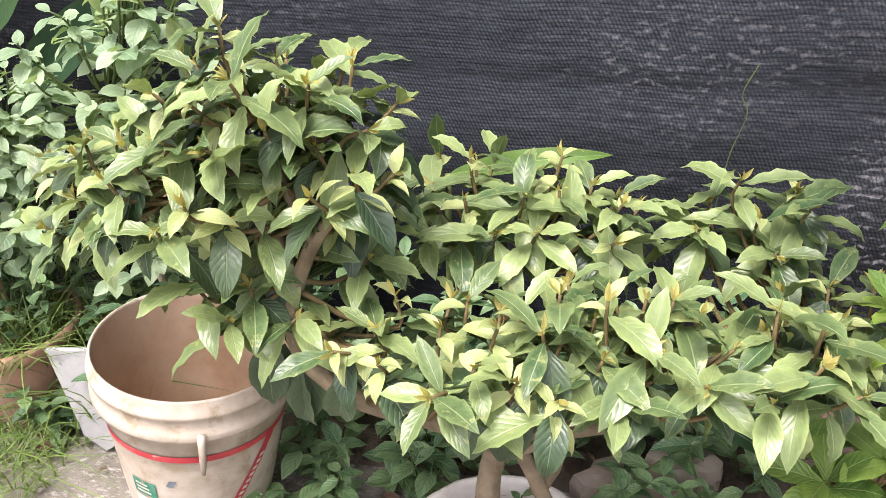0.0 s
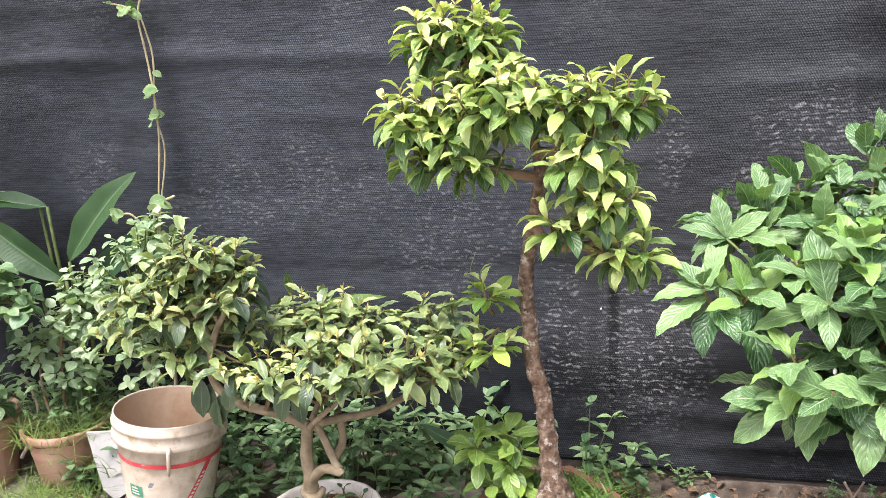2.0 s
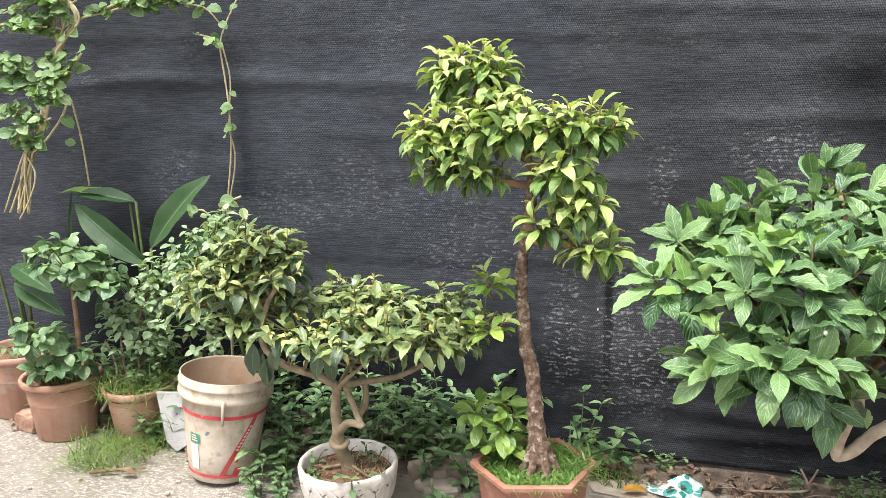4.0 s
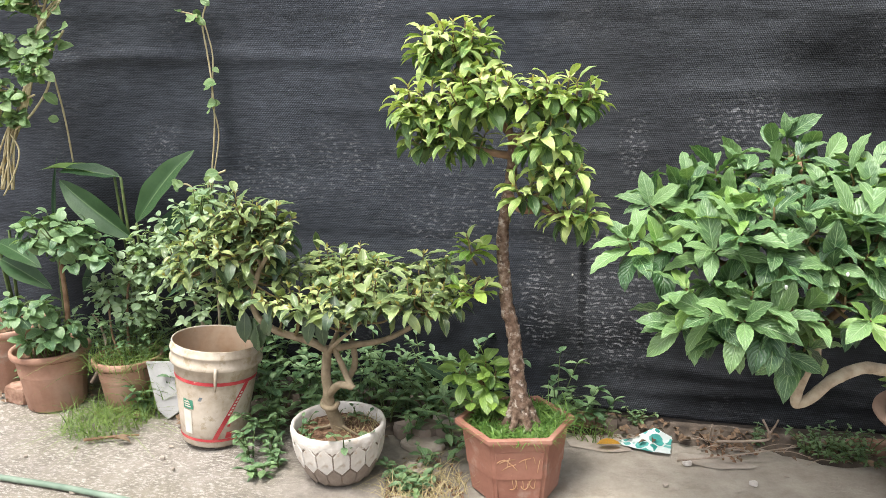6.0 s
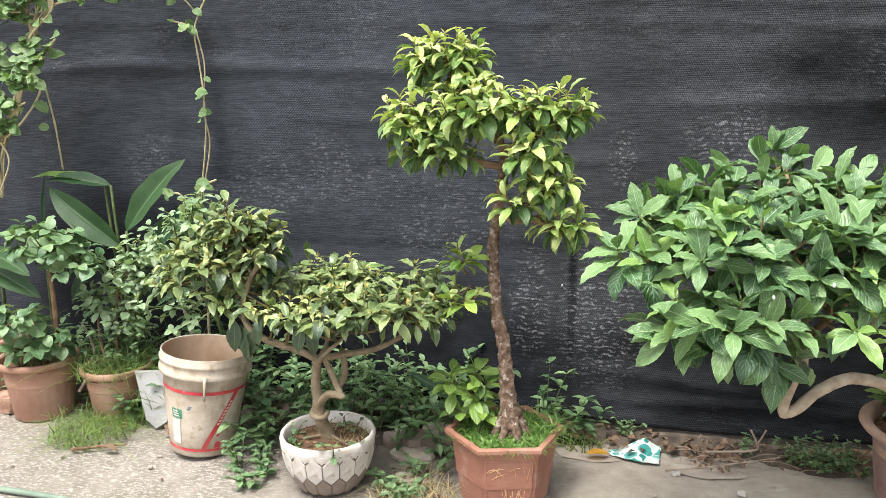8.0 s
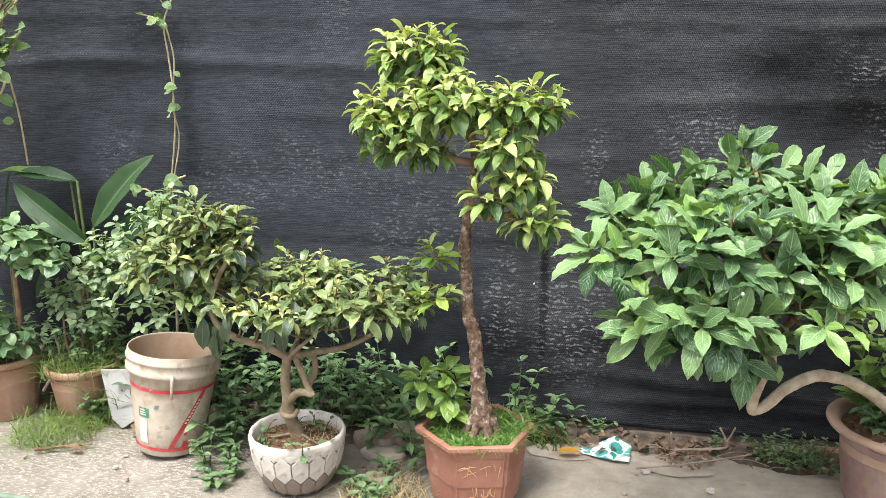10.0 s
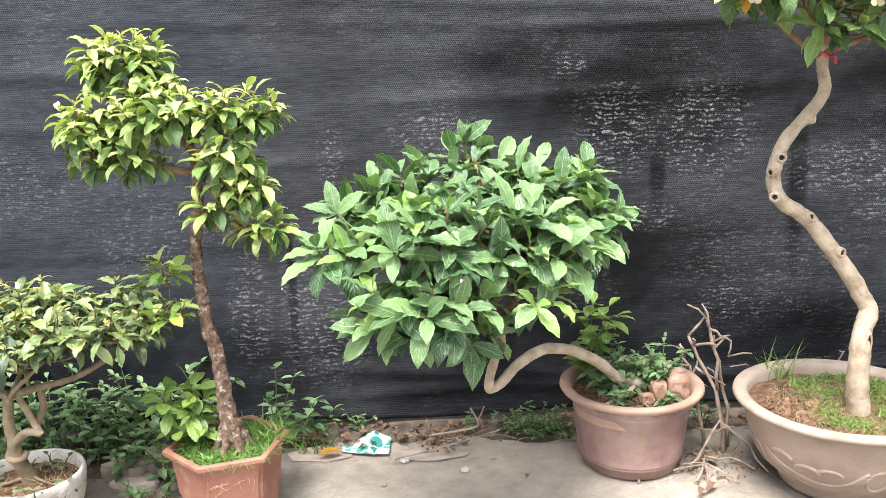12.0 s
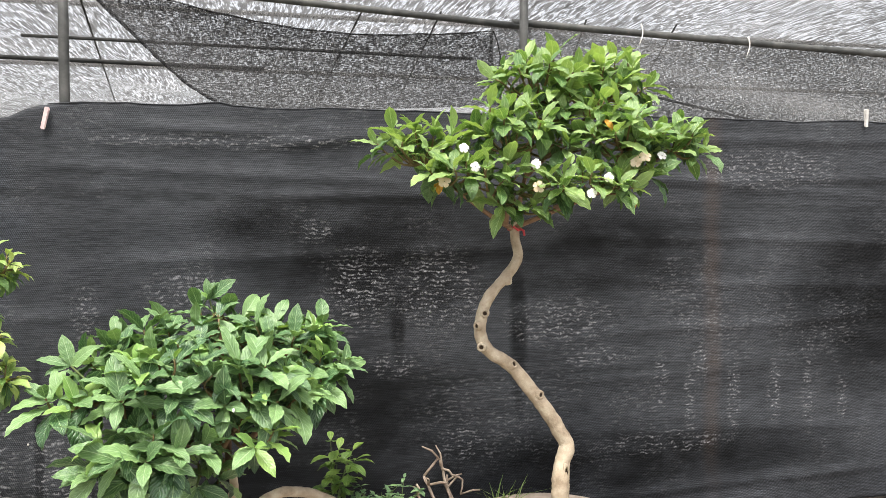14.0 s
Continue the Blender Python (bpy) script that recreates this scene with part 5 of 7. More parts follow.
K_PALE = LeafKind("leaf", LEAF_PALE, 0.048, 0.030, 5, 9, droop=0.5, fold=0.2, wavy=0.03, peak=0.45, full=0.7, tip=0.95)
K_ROUND = LeafKind("leaf", LEAF_WEED, 0.070, 0.048, 5, 10, droop=0.6, fold=0.15, wavy=0.03, peak=0.45, tip=0.8)
K_VINE = LeafKind("leaf", LEAF_VINE, 0.048, 0.035, 6, 11, droop=0.6, fold=0.22, wavy=0.06, peak=0.46, full=0.65, tip=0.85, rows=8)
K_SPROUT = LeafKind("leaf", LEAF_SPROUT, 0.082, 0.034, 5, 12, droop=0.6, fold=0.25, wavy=0.03, peak=0.55, full=0.95, tip=0.9, rows=9)
K_SEED = LeafKind("leaf", LEAF_SEED, 0.088, 0.037, 5, 32, droop=0.5, fold=0.25, wavy=0.03, peak=0.58, full=1.0, tip=0.8, rows=9)
K_DEAD = LeafKind("dead_leaf", LEAF_DEAD, 0.07, 0.032, 4, 13, droop=1.2, fold=0.6, wavy=0.12)
K_ORANGE = LeafKind("dying_leaf", LEAF_ORANGE, 0.075, 0.038, 2, 14, droop=0.8, fold=0.3, full=0.7, tip=0.8)


def trunk_part(owner, name, pts, r0, r1, material, rough=0.1, freq=45, sides=14, steps=8, flare=0.0, label=""):
    line = catmull(pts, steps)
    rad = np.linspace(r0, r1, len(line))
    if flare:
        t = np.linspace(0, 1, len(line))
        rad = rad * (1 + flare * np.exp(-t * 9))
    bm = bmesh.new()
    tube(bm, line, rad, sides, rough, freq)
    return part(name, bm, material, owner, label)


# the bonsai in the white pot: a knotted trunk, limbs to both sides, three leafy pads
bonsai = thing("bonsai_tree", (-0.105, 0.71, 0.125), "bonsai with knotted brown trunk and wide pads of matt green leaves", "tree")
trunk_part(bonsai, "trunk", [(-0.092, 0.712, 0.115), (-0.097, 0.70, 0.175), (-0.110, 0.68, 0.245), (-0.108, 0.675, 0.295), (-0.110, 0.670, 0.342), (-0.100, 0.672, 0.42)], 0.021, 0.013, BARK_OLIVE, 0.14, 45, flare=0.3)
trunk_part(bonsai, "coil", [(-0.128, 0.695, 0.252), (-0.126, 0.670, 0.243), (-0.106, 0.660, 0.236), (-0.088, 0.670, 0.236), (-0.084, 0.69, 0.245)], 0.0085, 0.008, BARK_OLIVE, 0.12)
trunk_part(bonsai, "limb", [(-0.106, 0.675, 0.275), (-0.065, 0.66, 0.315), (-0.020, 0.642, 0.322), (-0.012, 0.64, 0.318)], 0.013, 0.009, BARK_OLIVE, 0.12, label="cut-off stub of a limb")
trunk_part(bonsai, "limb", [(-0.02, 0.645, 0.322), (-0.044, 0.665, 0.351), (-0.065, 0.670, 0.395), (-0.091, 0.680, 0.433)], 0.010, 0.008, BARK_OLIVE, 0.12)
limbL = [(-0.096, 0.672, 0.415), (-0.162, 0.660, 0.447), (-0.247, 0.650, 0.470), (-0.314, 0.660, 0.506), (-0.330, 0.667, 0.565), (-0.303, 0.665, 0.645), (-0.271, 0.670, 0.698)]
limbL2 = [(-0.318, 0.667, 0.60), (-0.35, 0.69, 0.66), (-0.40, 0.73, 0.70), (-0.50, 0.78, 0.66)]
limbL3 = [(-0.29, 0.665, 0.66), (-0.32, 0.67, 0.72), (-0.345, 0.69, 0.79)]
limbR = [(-0.092, 0.680, 0.415), (-0.033, 0.690, 0.430), (0.062, 0.720, 0.445), (0.155, 0.760, 0.490), (0.23, 0.78, 0.53)]
limbM = [(-0.1, 0.675, 0.41), (-0.09, 0.74, 0.47), (-0.11, 0.82, 0.56)]
limbF = [(-0.098, 0.672, 0.41), (-0.06, 0.64, 0.45), (0.02, 0.64, 0.52)]
for q, r0, r1 in ((limbL, 0.013, 0.007), (limbL2, 0.008, 0.004), (limbL3, 0.007, 0.003), (limbR, 0.011, 0.006), (limbM, 0.008, 0.004), (limbF, 0.008, 0.004)):
    trunk_part(bonsai, "limb", q, r0, r1, BARK_OLIVE, 0.10, 50, 10, 6)
trunk_part(bonsai, "limb", [(-0.055, 0.70, 0.315), (-0.035, 0.715, 0.36), (-0.036, 0.715, 0.41), (-0.04, 0.71, 0.44)], 0.010, 0.009, BARK_OLIVE, 0.12)
trunk_part(bonsai, "root", [(-0.10, 0.70, 0.168), (-0.135, 0.69, 0.158), (-0.18, 0.695, 0.145)], 0.006, 0.003, BARK_OLIVE, 0.1, 50, 7)
trunk_part(bonsai, "root", [(-0.085, 0.70, 0.168), (-0.055, 0.69, 0.158), (-0.02, 0.685, 0.145)], 0.006, 0.003, BARK_OLIVE, 0.1, 50, 7)
crown(bonsai, [((-0.335, 0.70, 0.790), (0.125, 0.085), 22), ((-0.265, 0.68, 0.735), (0.085, 0.06), 11), ((-0.600, 0.80, 0.610), (0.115, 0.10), 19), ((-0.325, 0.74, 0.635), (0.10, 0.10), 13), ((-0.43, 0.68, 0.70), (0.135, 0.085), 20),
               ((-0.37, 0.67, 0.585), (0.085, 0.04), 7), ((-0.125, 0.85, 0.620), (0.165, 0.075), 26), ((-0.115, 0.635, 0.580), (0.175, 0.038), 22), ((0.021, 0.66, 0.600), (0.125, 0.055), 17),
               ((0.150, 0.88, 0.615), (0.10, 0.055), 12), ((0.240, 0.76, 0.570), (0.085, 0.055), 9), ((0.156, 0.65, 0.60), (0.095, 0.05), 8)],
      [limbL, limbL2, limbL3, limbR, limbM, limbF], K_BONSAI, random.Random(11), gap=0.042, leaves=(5, 7), hang=0.24, rise=1.0, open_angle=(32, 96), young=K_BONSAI_Y, young_share=0.17, shoots=K_SHOOT, inner=1, inner_kind=K_BONSAI_SHADED, low=-0.3, inner_hang=0.6, shoot_n=(2, 5), size=(0.60, 0.98), face=0.35, tender=0.3, reach=0.4)

# Leaves hanging below the pads, in the leaf copy darkened for inner shade.
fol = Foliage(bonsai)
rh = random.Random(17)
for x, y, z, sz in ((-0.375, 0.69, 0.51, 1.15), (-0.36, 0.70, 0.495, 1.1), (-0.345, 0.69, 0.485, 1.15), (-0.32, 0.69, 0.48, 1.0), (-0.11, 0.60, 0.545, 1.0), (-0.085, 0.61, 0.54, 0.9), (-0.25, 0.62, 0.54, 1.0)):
    fol.add(K_BONSAI_SHADED, Vector((x, y, z)), (rh.uniform(-.35, .35), -0.25, -1), (rh.uniform(-.4, .4), -1, 0.2), sz, rh)
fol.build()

# the tall tree in the hexagonal pot
tall = thing("tall_potted_tree", (0.458, 0.74, 0.2), "slender tree with rough brown trunk and bright yellow-green crown", "tree")
tall_line = [(0.459, 0.745, 0.175), (0.458, 0.735, 0.259), (0.447, 0.740, 0.333), (0.439, 0.750, 0.414), (0.433, 0.755, 0.480), (0.413, 0.757, 0.561), (0.405, 0.760, 0.643), (0.398, 0.770, 0.754),
             (0.416, 0.740, 0.856), (0.437, 0.700, 0.939), (0.448, 0.670, 1.010), (0.447, 0.665, 1.055)]
trunk_part(tall, "trunk", [(x + 0.006, y, z) for x, y, z in tall_line], 0.0225, 0.0125, BARK_DARK, 0.24, 55, 22, 20, 0.7)
for dx, dy in ((-0.055, -0.02), (-0.02, -0.055), (0.035, -0.05), (0.06, 0.0)):
    trunk_part(tall, "root", [(0.462 + dx * 0.25, 0.742 + dy * 0.25, 0.285), (0.463 + dx * 0.6, 0.742 + dy * 0.6, 0.238), (0.463 + dx, 0.742 + dy, 0.196)], 0.016, 0.009, BARK_DARK, 0.25, 60, 10, 6)
tl = [[(0.448, 0.67, 0.996), (0.373, 0.650, 1.012), (0.300, 0.645, 1.03), (0.237, 0.650, 1.056)],
      [(0.447, 0.665, 1.045), (0.538, 0.630, 1.062), (0.595, 0.620, 1.095)],
      [(0.447, 0.665, 1.05), (0.429, 0.670, 1.097), (0.332, 0.700, 1.189), (0.282, 0.720, 1.261)],
      [(0.436, 0.715, 0.885), (0.47, 0.67, 0.858), (0.523, 0.640, 0.862), (0.575, 0.605, 0.892), (0.59, 0.60, 0.95)],
      [(0.53, 0.632, 1.06), (0.56, 0.605, 1.02), (0.575, 0.60, 0.97)],
      [(0.54, 0.632, 0.868), (0.59, 0.60, 0.855), (0.63, 0.60, 0.86)], [(0.44, 0.67, 1.06), (0.40, 0.63, 1.12), (0.38, 0.62, 1.16)]]
for q in tl:
    trunk_part(tall, "limb", q, 0.010, 0.005, BARK_MID, 0.14, 50, 10, 6)
crown(tall, [((0.28, 0.72, 1.280), (0.115, 0.072), 28), ((0.34, 0.68, 1.20), (0.085, 0.05), 12), ((0.236, 0.64, 1.120), (0.102, 0.080), 22), ((0.385, 0.62, 1.155), (0.113, 0.068), 22), ((0.570, 0.62, 1.158), (0.118, 0.048), 24),
             ((0.291, 0.62, 1.050), (0.123, 0.036), 10), ((0.545, 0.60, 1.050), (0.07, 0.07), 12), ((0.585, 0.60, 0.975), (0.075, 0.045), 9), ((0.500, 0.59, 0.935), (0.045, 0.028), 4), ((0.620, 0.60, 0.875), (0.072, 0.036), 9)],
      tl, K_TALL, random.Random(21), gap=0.040, leaves=(6, 8), hang=0.10, rise=0.9, open_angle=(30, 95), young=K_TALL_Y, young_share=0.4, shoots=K_SHOOT, inner=2, inner_kind=K_TALL_SHADED, low=-0.35, inner_hang=1.0, face=0.3, shoot_n=(2, 4), size=(0.72, 1.1), tender=0.5, reach=0.7)
crown(tall, [((0.318, 0.74, 0.735), (0.055, 0.035), 4), ((0.325, 0.745, 0.625), (0.058, 0.045), 5)], [[(0.405, 0.76, 0.53), (0.36, 0.75, 0.60), (0.335, 0.745, 0.68)]],
      K_SPROUT, random.Random(22), gap=0.035, leaves=(5, 7), hang=0.05, rise=1.2, open_angle=(25, 90), young=K_TALL_Y, young_share=0.35, inner=0, size=(0.7, 0.95), limit=70, reach=0.5)
sprout = thing("leafy_sprout", (0.33, 0.80, 0.19), "low bright green sprout growing at the edge of the pot", "plant")
crown(sprout, [((0.325, 0.79, 0.335), (0.075, 0.055), 6), ((0.335, 0.775, 0.27), (0.055, 0.03), 3)], [[(0.345, 0.80, 0.185), (0.335, 0.795, 0.25), (0.328, 0.79, 0.31)]],
      K_SEED, random.Random(23), gap=0.04, leaves=(5, 7), hang=0.05, rise=1.4, open_angle=(25, 85), young=K_SPROUT, young_share=0.15, inner=1, size=(0.75, 1.1), limit=80)

# the large-leaved tree in the brown pot, its trunk bent low out of the pot
big = thing("large_leaved_tree", (1.62, 0.96, 0.24), "large-leaved glossy green tree on a bent pale trunk", "tree")
big_line = [(1.72, 0.96, 0.235), (1.66, 0.955, 0.268), (1.60, 0.945, 0.285), (1.521, 0.90, 0.362), (1.434, 0.86, 0.416), (1.348, 0.80, 0.444), (1.271, 0.75, 0.425), (1.218, 0.72, 0.384), (1.184, 0.712, 0.367), (1.183, 0.706, 0.398),
            (1.196, 0.70, 0.455), (1.214, 0.68, 0.516), (1.20, 0.66, 0.60)]
trunk_part(big, "trunk", big_line, 0.0185, 0.0115, BARK_TAN, 0.16, 34, 16, 10)
for pts, r in (([(1.64, 0.93, 0.265), (1.60, 0.89, 0.255), (1.53, 0.86, 0.235)], 0.007), ([(1.69, 0.94, 0.262), (1.69, 0.90, 0.262), (1.66, 0.86, 0.24)], 0.008), ([(1.62, 0.96, 0.27), (1.60, 1.0, 0.27), (1.66, 1.03, 0.24)], 0.006)):
    trunk_part(big, "root", pts, r, r * 0.8, BARK_TAN, 0.4, 40, 10, 6)
bl = [[(1.21, 0.675, 0.55), (1.15, 0.62, 0.64), (1.03, 0.52, 0.70), (0.92, 0.5, 0.70)], [(1.2, 0.66, 0.59), (1.19, 0.72, 0.72), (1.12, 0.80, 0.84), (1.0, 0.84, 0.88)], [(1.2, 0.66, 0.58), (1.28, 0.64, 0.68), (1.38, 0.72, 0.80), (1.42, 0.82, 0.87)],
      [(1.19, 0.70, 0.68), (1.18, 0.85, 0.88), (1.17, 0.98, 0.98)], [(1.17, 0.63, 0.62), (1.2, 0.55, 0.68), (1.25, 0.52, 0.76)], [(1.1, 0.58, 0.67), (0.98, 0.58, 0.76), (0.86, 0.56, 0.80)]]
for q in bl:
    trunk_part(big, "limb", q, 0.010, 0.005, BARK_MID, 0.12, 40, 10, 6)
crown(big, [((0.82, 0.55, 0.805), (0.09, 0.045), 6), ((0.89, 0.83, 0.865), (0.10, 0.06), 9), ((1.043, 0.84, 0.893), (0.15, 0.07), 14), ((1.175, 0.98, 0.95), (0.10, 0.065), 9), ((1.36, 0.88, 0.885), (0.17, 0.085), 16),
            ((1.043, 0.52, 0.835), (0.175, 0.085), 16), ((1.255, 0.56, 0.81), (0.175, 0.10), 18), ((1.035, 0.44, 0.705), (0.165, 0.065), 11), ((1.225, 0.48, 0.70), (0.13, 0.06), 9), ((0.96, 0.46, 0.655), (0.10, 0.05), 5),
            ((1.435, 0.76, 0.80), (0.11, 0.09), 10), ((1.136, 0.58, 0.58), (0.07, 0.05), 4)],
      bl, K_BIG, random.Random(31), gap=0.066, leaves=(6, 8), hang=0.03, rise=0.6, open_angle=(30, 92), young=K_BIG_Y, young_share=0.14, inner=1, inner_kind=K_BIG_SHADED, size=(0.62, 1.02), flat=0.88, face=0.55, twig=0.003, low=-0.2, inner_hang=0.4, pairs=True, reach=0.3, tender=0.2)
fol = Foliage(big)


def rosette(root, end, leaves):
    """A green twig from root to end, with leaves that point the given ways at the given sizes."""
    bm = bmesh.new()
    mid = Vector(root).lerp(Vector(end), 0.5) + Vector((0, 0, -0.01))
    tube(bm, [root, tuple(mid), end], [0.004, 0.003, 0.0025], 6)
    part("fine_twig", bm, STEM_GREEN, big)
    for k, (way, up, size) in enumerate(leaves):
        fol.add(K_BIG_Y if size < 0.35 else K_BIG, Vector(end), way, up, size * (1.5 if size < 0.35 else 1.0), random.Random(k))


rosette((1.165, 0.98, 0.92), (1.142, 1.0, 1.016), (((-0.15, -0.2, 1.0), (0, -1, 0.1), 0.48), ((0.75, -0.3, 0.7), (-0.3, -0.8, 0.5), 0.74), ((-0.9, -0.2, 0.25), (0, -0.6, 0.8), 0.40), ((0.2, 0.5, 0.8), (0, -1, 0.3), 0.5), ((-0.5, -0.5, 0.6), (0, -0.7, 0.7), 0.3)))
rosette((0.86, 0.56, 0.80), (0.789, 0.55, 0.818), (((-1.0, -0.25, -0.02), (0, -0.45, 0.9), 0.86), ((-0.9, 0.1, 0.35), (0, -0.6, 0.8), 0.66), ((0.7, -0.5, 0.3), (0, -0.6, 0.8), 0.62), ((0.3, -0.6, -0.35), (0, -0.8, 0.6), 0.5), ((-0.2, 0.2, 0.8), (0, -1, 0.3), 0.55), ((0.1, -0.4, 0.6), (0, -0.8, 0.6), 0.3)))
rosette((0.89, 0.58, 0.83), (0.804, 0.62, 0.888), (((-0.95, -0.1, 0.4), (0, -0.6, 0.8), 0.62), ((-0.25, 0.1, 0.95), (0.2, -1, 0.2), 0.62), ((-0.9, -0.3, -0.1), (0, -0.5, 0.9), 0.5), ((0.6, -0.3, 0.6), (0, -0.8, 0.6), 0.6)))
rosette((1.13, 0.56, 0.62), (1.121, 0.52, 0.570), (((0.08, -0.15, -1.0), (0.1, -1, 0.1), 0.82), ((-0.75, -0.25, -0.65), (-0.1, -1, 0.3), 0.58), ((0.9, -0.2, -0.3), (0, -0.8, 0.6), 0.7)))
rosette((1.0, 0.50, 0.67), (0.892, 0.46, 0.640), (((-0.75, -0.15, -0.7), (-0.2, -1, 0.4), 0.80), ((-0.9, -0.3, 0.2), (0, -0.7, 0.7), 0.75), ((-1.0, -0.1, -0.05), (0, -0.5, 0.9), 0.7), ((0.5, -0.5, -0.5), (0, -0.9, 0.4), 0.6)))
for x, y, z in ((0.96, 0.41, 0.72), (1.10, 0.40, 0.76), (1.02, 0.45, 0.87), (1.22, 0.42, 0.79), (1.16, 0.44, 0.70)):
    bm = lathe([(0.0, -0.005), (0.0028, -0.002), (0.0036, 0.002), (0.0022, 0.006), (0.0, 0.007)], (x, y, z), 10)
    part("bud", bm, PETAL, big, "small white bud")
fol.add(K_ORANGE, Vector((1.06, 0.445, 0.63)), (0.1, -0.2, -1), (0, -1, 0.2), 0.8, random.Random(1))
fol.build()

# the tree with the winding pale trunk and white flowers in the bowl
winding = thing("flowering_tree", (2.229, 0.735, 0.24), "tree with a winding pale trunk and white flowers in its crown", "tree")
wline = [(2.232, 0.735, 0.225), (2.222, 0.735, 0.33), (2.222, 0.738, 0.42), (2.236, 0.76, 0.478), (2.262, 0.785, 0.527), (2.240, 0.792, 0.575), (2.199, 0.80, 0.642), (2.129, 0.81, 0.736), (2.080, 0.82, 0.795), (2.015, 0.812, 0.838),
         (1.982, 0.806, 0.88), (1.976, 0.80, 0.94), (2.003, 0.80, 1.018), (2.062, 0.81, 1.080), (2.108, 0.82, 1.140), (2.10, 0.826, 1.20), (2.098, 0.83, 1.262)]
trunk_part(winding, "trunk", wline, 0.0285, 0.0145, BARK_TAN, 0.13, 28, 20, 12, 0.12)
for (x, y, z), (dx, dy, dz) in (((1.975, 0.785, 0.862), (-0.4, -0.9, 0)), ((2.085, 0.80, 0.80), (0.4, -0.8, 0.4)), ((2.24, 0.763, 0.49), (0.1, -1, 0)), ((1.962, 0.785, 0.93), (-1, -0.5, 0)), ((1.985, 0.782, 0.97), (-0.2, -1, 0)),
                                ((2.07, 0.80, 1.07), (0.8, -0.5, 0)), ((2.17, 0.785, 0.70), (0.4, -0.9, 0))):
    bm = bmesh.new()
    d = Vector((dx, dy, dz)).normalized()
    q = Vector((x, y, z))
    s = d.orthogonal().normalized()
    t = d.cross(s)
    ring = [[q + d * h + (s * math.cos(a) + t * math.sin(a)) * r for a in np.linspace(0, 2 * math.pi, 10, endpoint=False)] for r, h in ((0.0165, -0.008), (0.0145, 0.005), (0.011, 0.0085), (0.008, 0.006), (0.0065, -0.002))]
    vr = [[bm.verts.new(v) for v in r] for r in ring]
    for a, b in zip(vr, vr[1:]):
        for k in range(10):
            bm.faces.new((a[k], a[(k + 1) % 10], b[(k + 1) % 10], b[k]))
    bm.faces.new(vr[-1])
    knot = part("knot", bm, BARK_TAN, winding, "healed pruning scar")
    # A shallow dark disc stands for the shade down in the scar.
    hole = bmesh.new()
    hub = [hole.verts.new(q + d * 0.0035 + (s * math.cos(a) + t * math.sin(a)) * 0.0066) for a in np.linspace(0, 2 * math.pi, 10, endpoint=False)]
    deep = hole.verts.new(q + d * 0.001)
    for k in range(10):
        hole.faces.new((hub[k], hub[(k + 1) % 10], deep))
    part("hole", hole, HOLE_SHADE, knot, "shallow dark disc for the shade inside the scar")
wl_ = [[(2.098, 0.83, 1.23), (2.0, 0.78, 1.28), (1.90, 0.72, 1.34), (1.78, 0.72, 1.43)], [(2.10, 0.83, 1.25), (2.11, 0.78, 1.36), (2.13, 0.75, 1.5), (2.15, 0.76, 1.64)], [(2.10, 0.82, 1.24), (2.2, 0.74, 1.29), (2.32, 0.66, 1.36), (2.38, 0.62, 1.48)],
       [(2.2, 0.74, 1.30), (2.33, 0.74, 1.34), (2.48, 0.72, 1.42), (2.58, 0.7, 1.48)], [(2.12, 0.78, 1.4), (2.25, 0.78, 1.52), (2.40, 0.8, 1.65)], [(2.06, 0.80, 1.25), (2.04, 0.70, 1.33), (2.03, 0.66, 1.47)], [(2.05, 0.75, 1.3), (1.96, 0.64, 1.35)]]
for q in wl_:
    trunk_part(winding, "limb", q, 0.009, 0.004, BARK_MID, 0.1, 40, 9, 6)
crown(winding, [((1.761, 0.72, 1.490), (0.14, 0.075), 18), ((1.91, 0.62, 1.395), (0.16, 0.065), 16), ((2.06, 0.64, 1.315), (0.10, 0.035), 7), ((2.15, 0.75, 1.705), (0.16, 0.085), 17), ((2.06, 0.66, 1.52), (0.17, 0.10), 18),
                       ((2.42, 0.80, 1.71), (0.14, 0.08), 15), ((2.36, 0.62, 1.52), (0.16, 0.095), 18), ((2.59, 0.70, 1.500), (0.12, 0.075), 13), ((2.24, 0.57, 1.37), (0.16, 0.055), 13), ((2.27, 0.70, 1.61), (0.15, 0.08), 12), ((2.44, 0.66, 1.405), (0.10, 0.05), 8)],
             wl_, K_FLOWER, random.Random(41), gap=0.055, leaves=(5, 7), hang=-0.02, rise=0.85, open_angle=(28, 86), inner=1, inner_kind=K_FLOWER_SHADED, size=(0.6, 1.02), twig=0.0025, low=-0.3, inner_hang=0.6, pairs=True, reach=0.3, face=0.5, flat=0.9)


def flower(owner, place, facing, size, material, label):
    """A five-petalled flower."""
    bm = bmesh.new()
    z = Vector(facing).normalized()
    x = z.orthogonal().normalized()
    y = z.cross(x)
    for k in range(5):
        a = 2 * math.pi * k / 5
        d = x * math.cos(a) + y * math.sin(a)
        s = z.cross(d)
        rows = []
        for t, w in ((0.08, 0.12), (0.45, 0.36), (0.8, 0.46), (1.0, 0.22)):
            c = Vector(place) + d * size * t + z * size * (0.18 * t - 0.3 * t * t)
            rows.append([bm.verts.new(c - s * size * w + z * size * 0.08), bm.verts.new(c), bm.verts.new(c + s * size * w)])
        for p, q in zip(rows, rows[1:]):
            for i in range(2):
                bm.faces.new((p[i], p[i + 1], q[i + 1], q[i]))
    return part("flower", bm, material, owner, label)


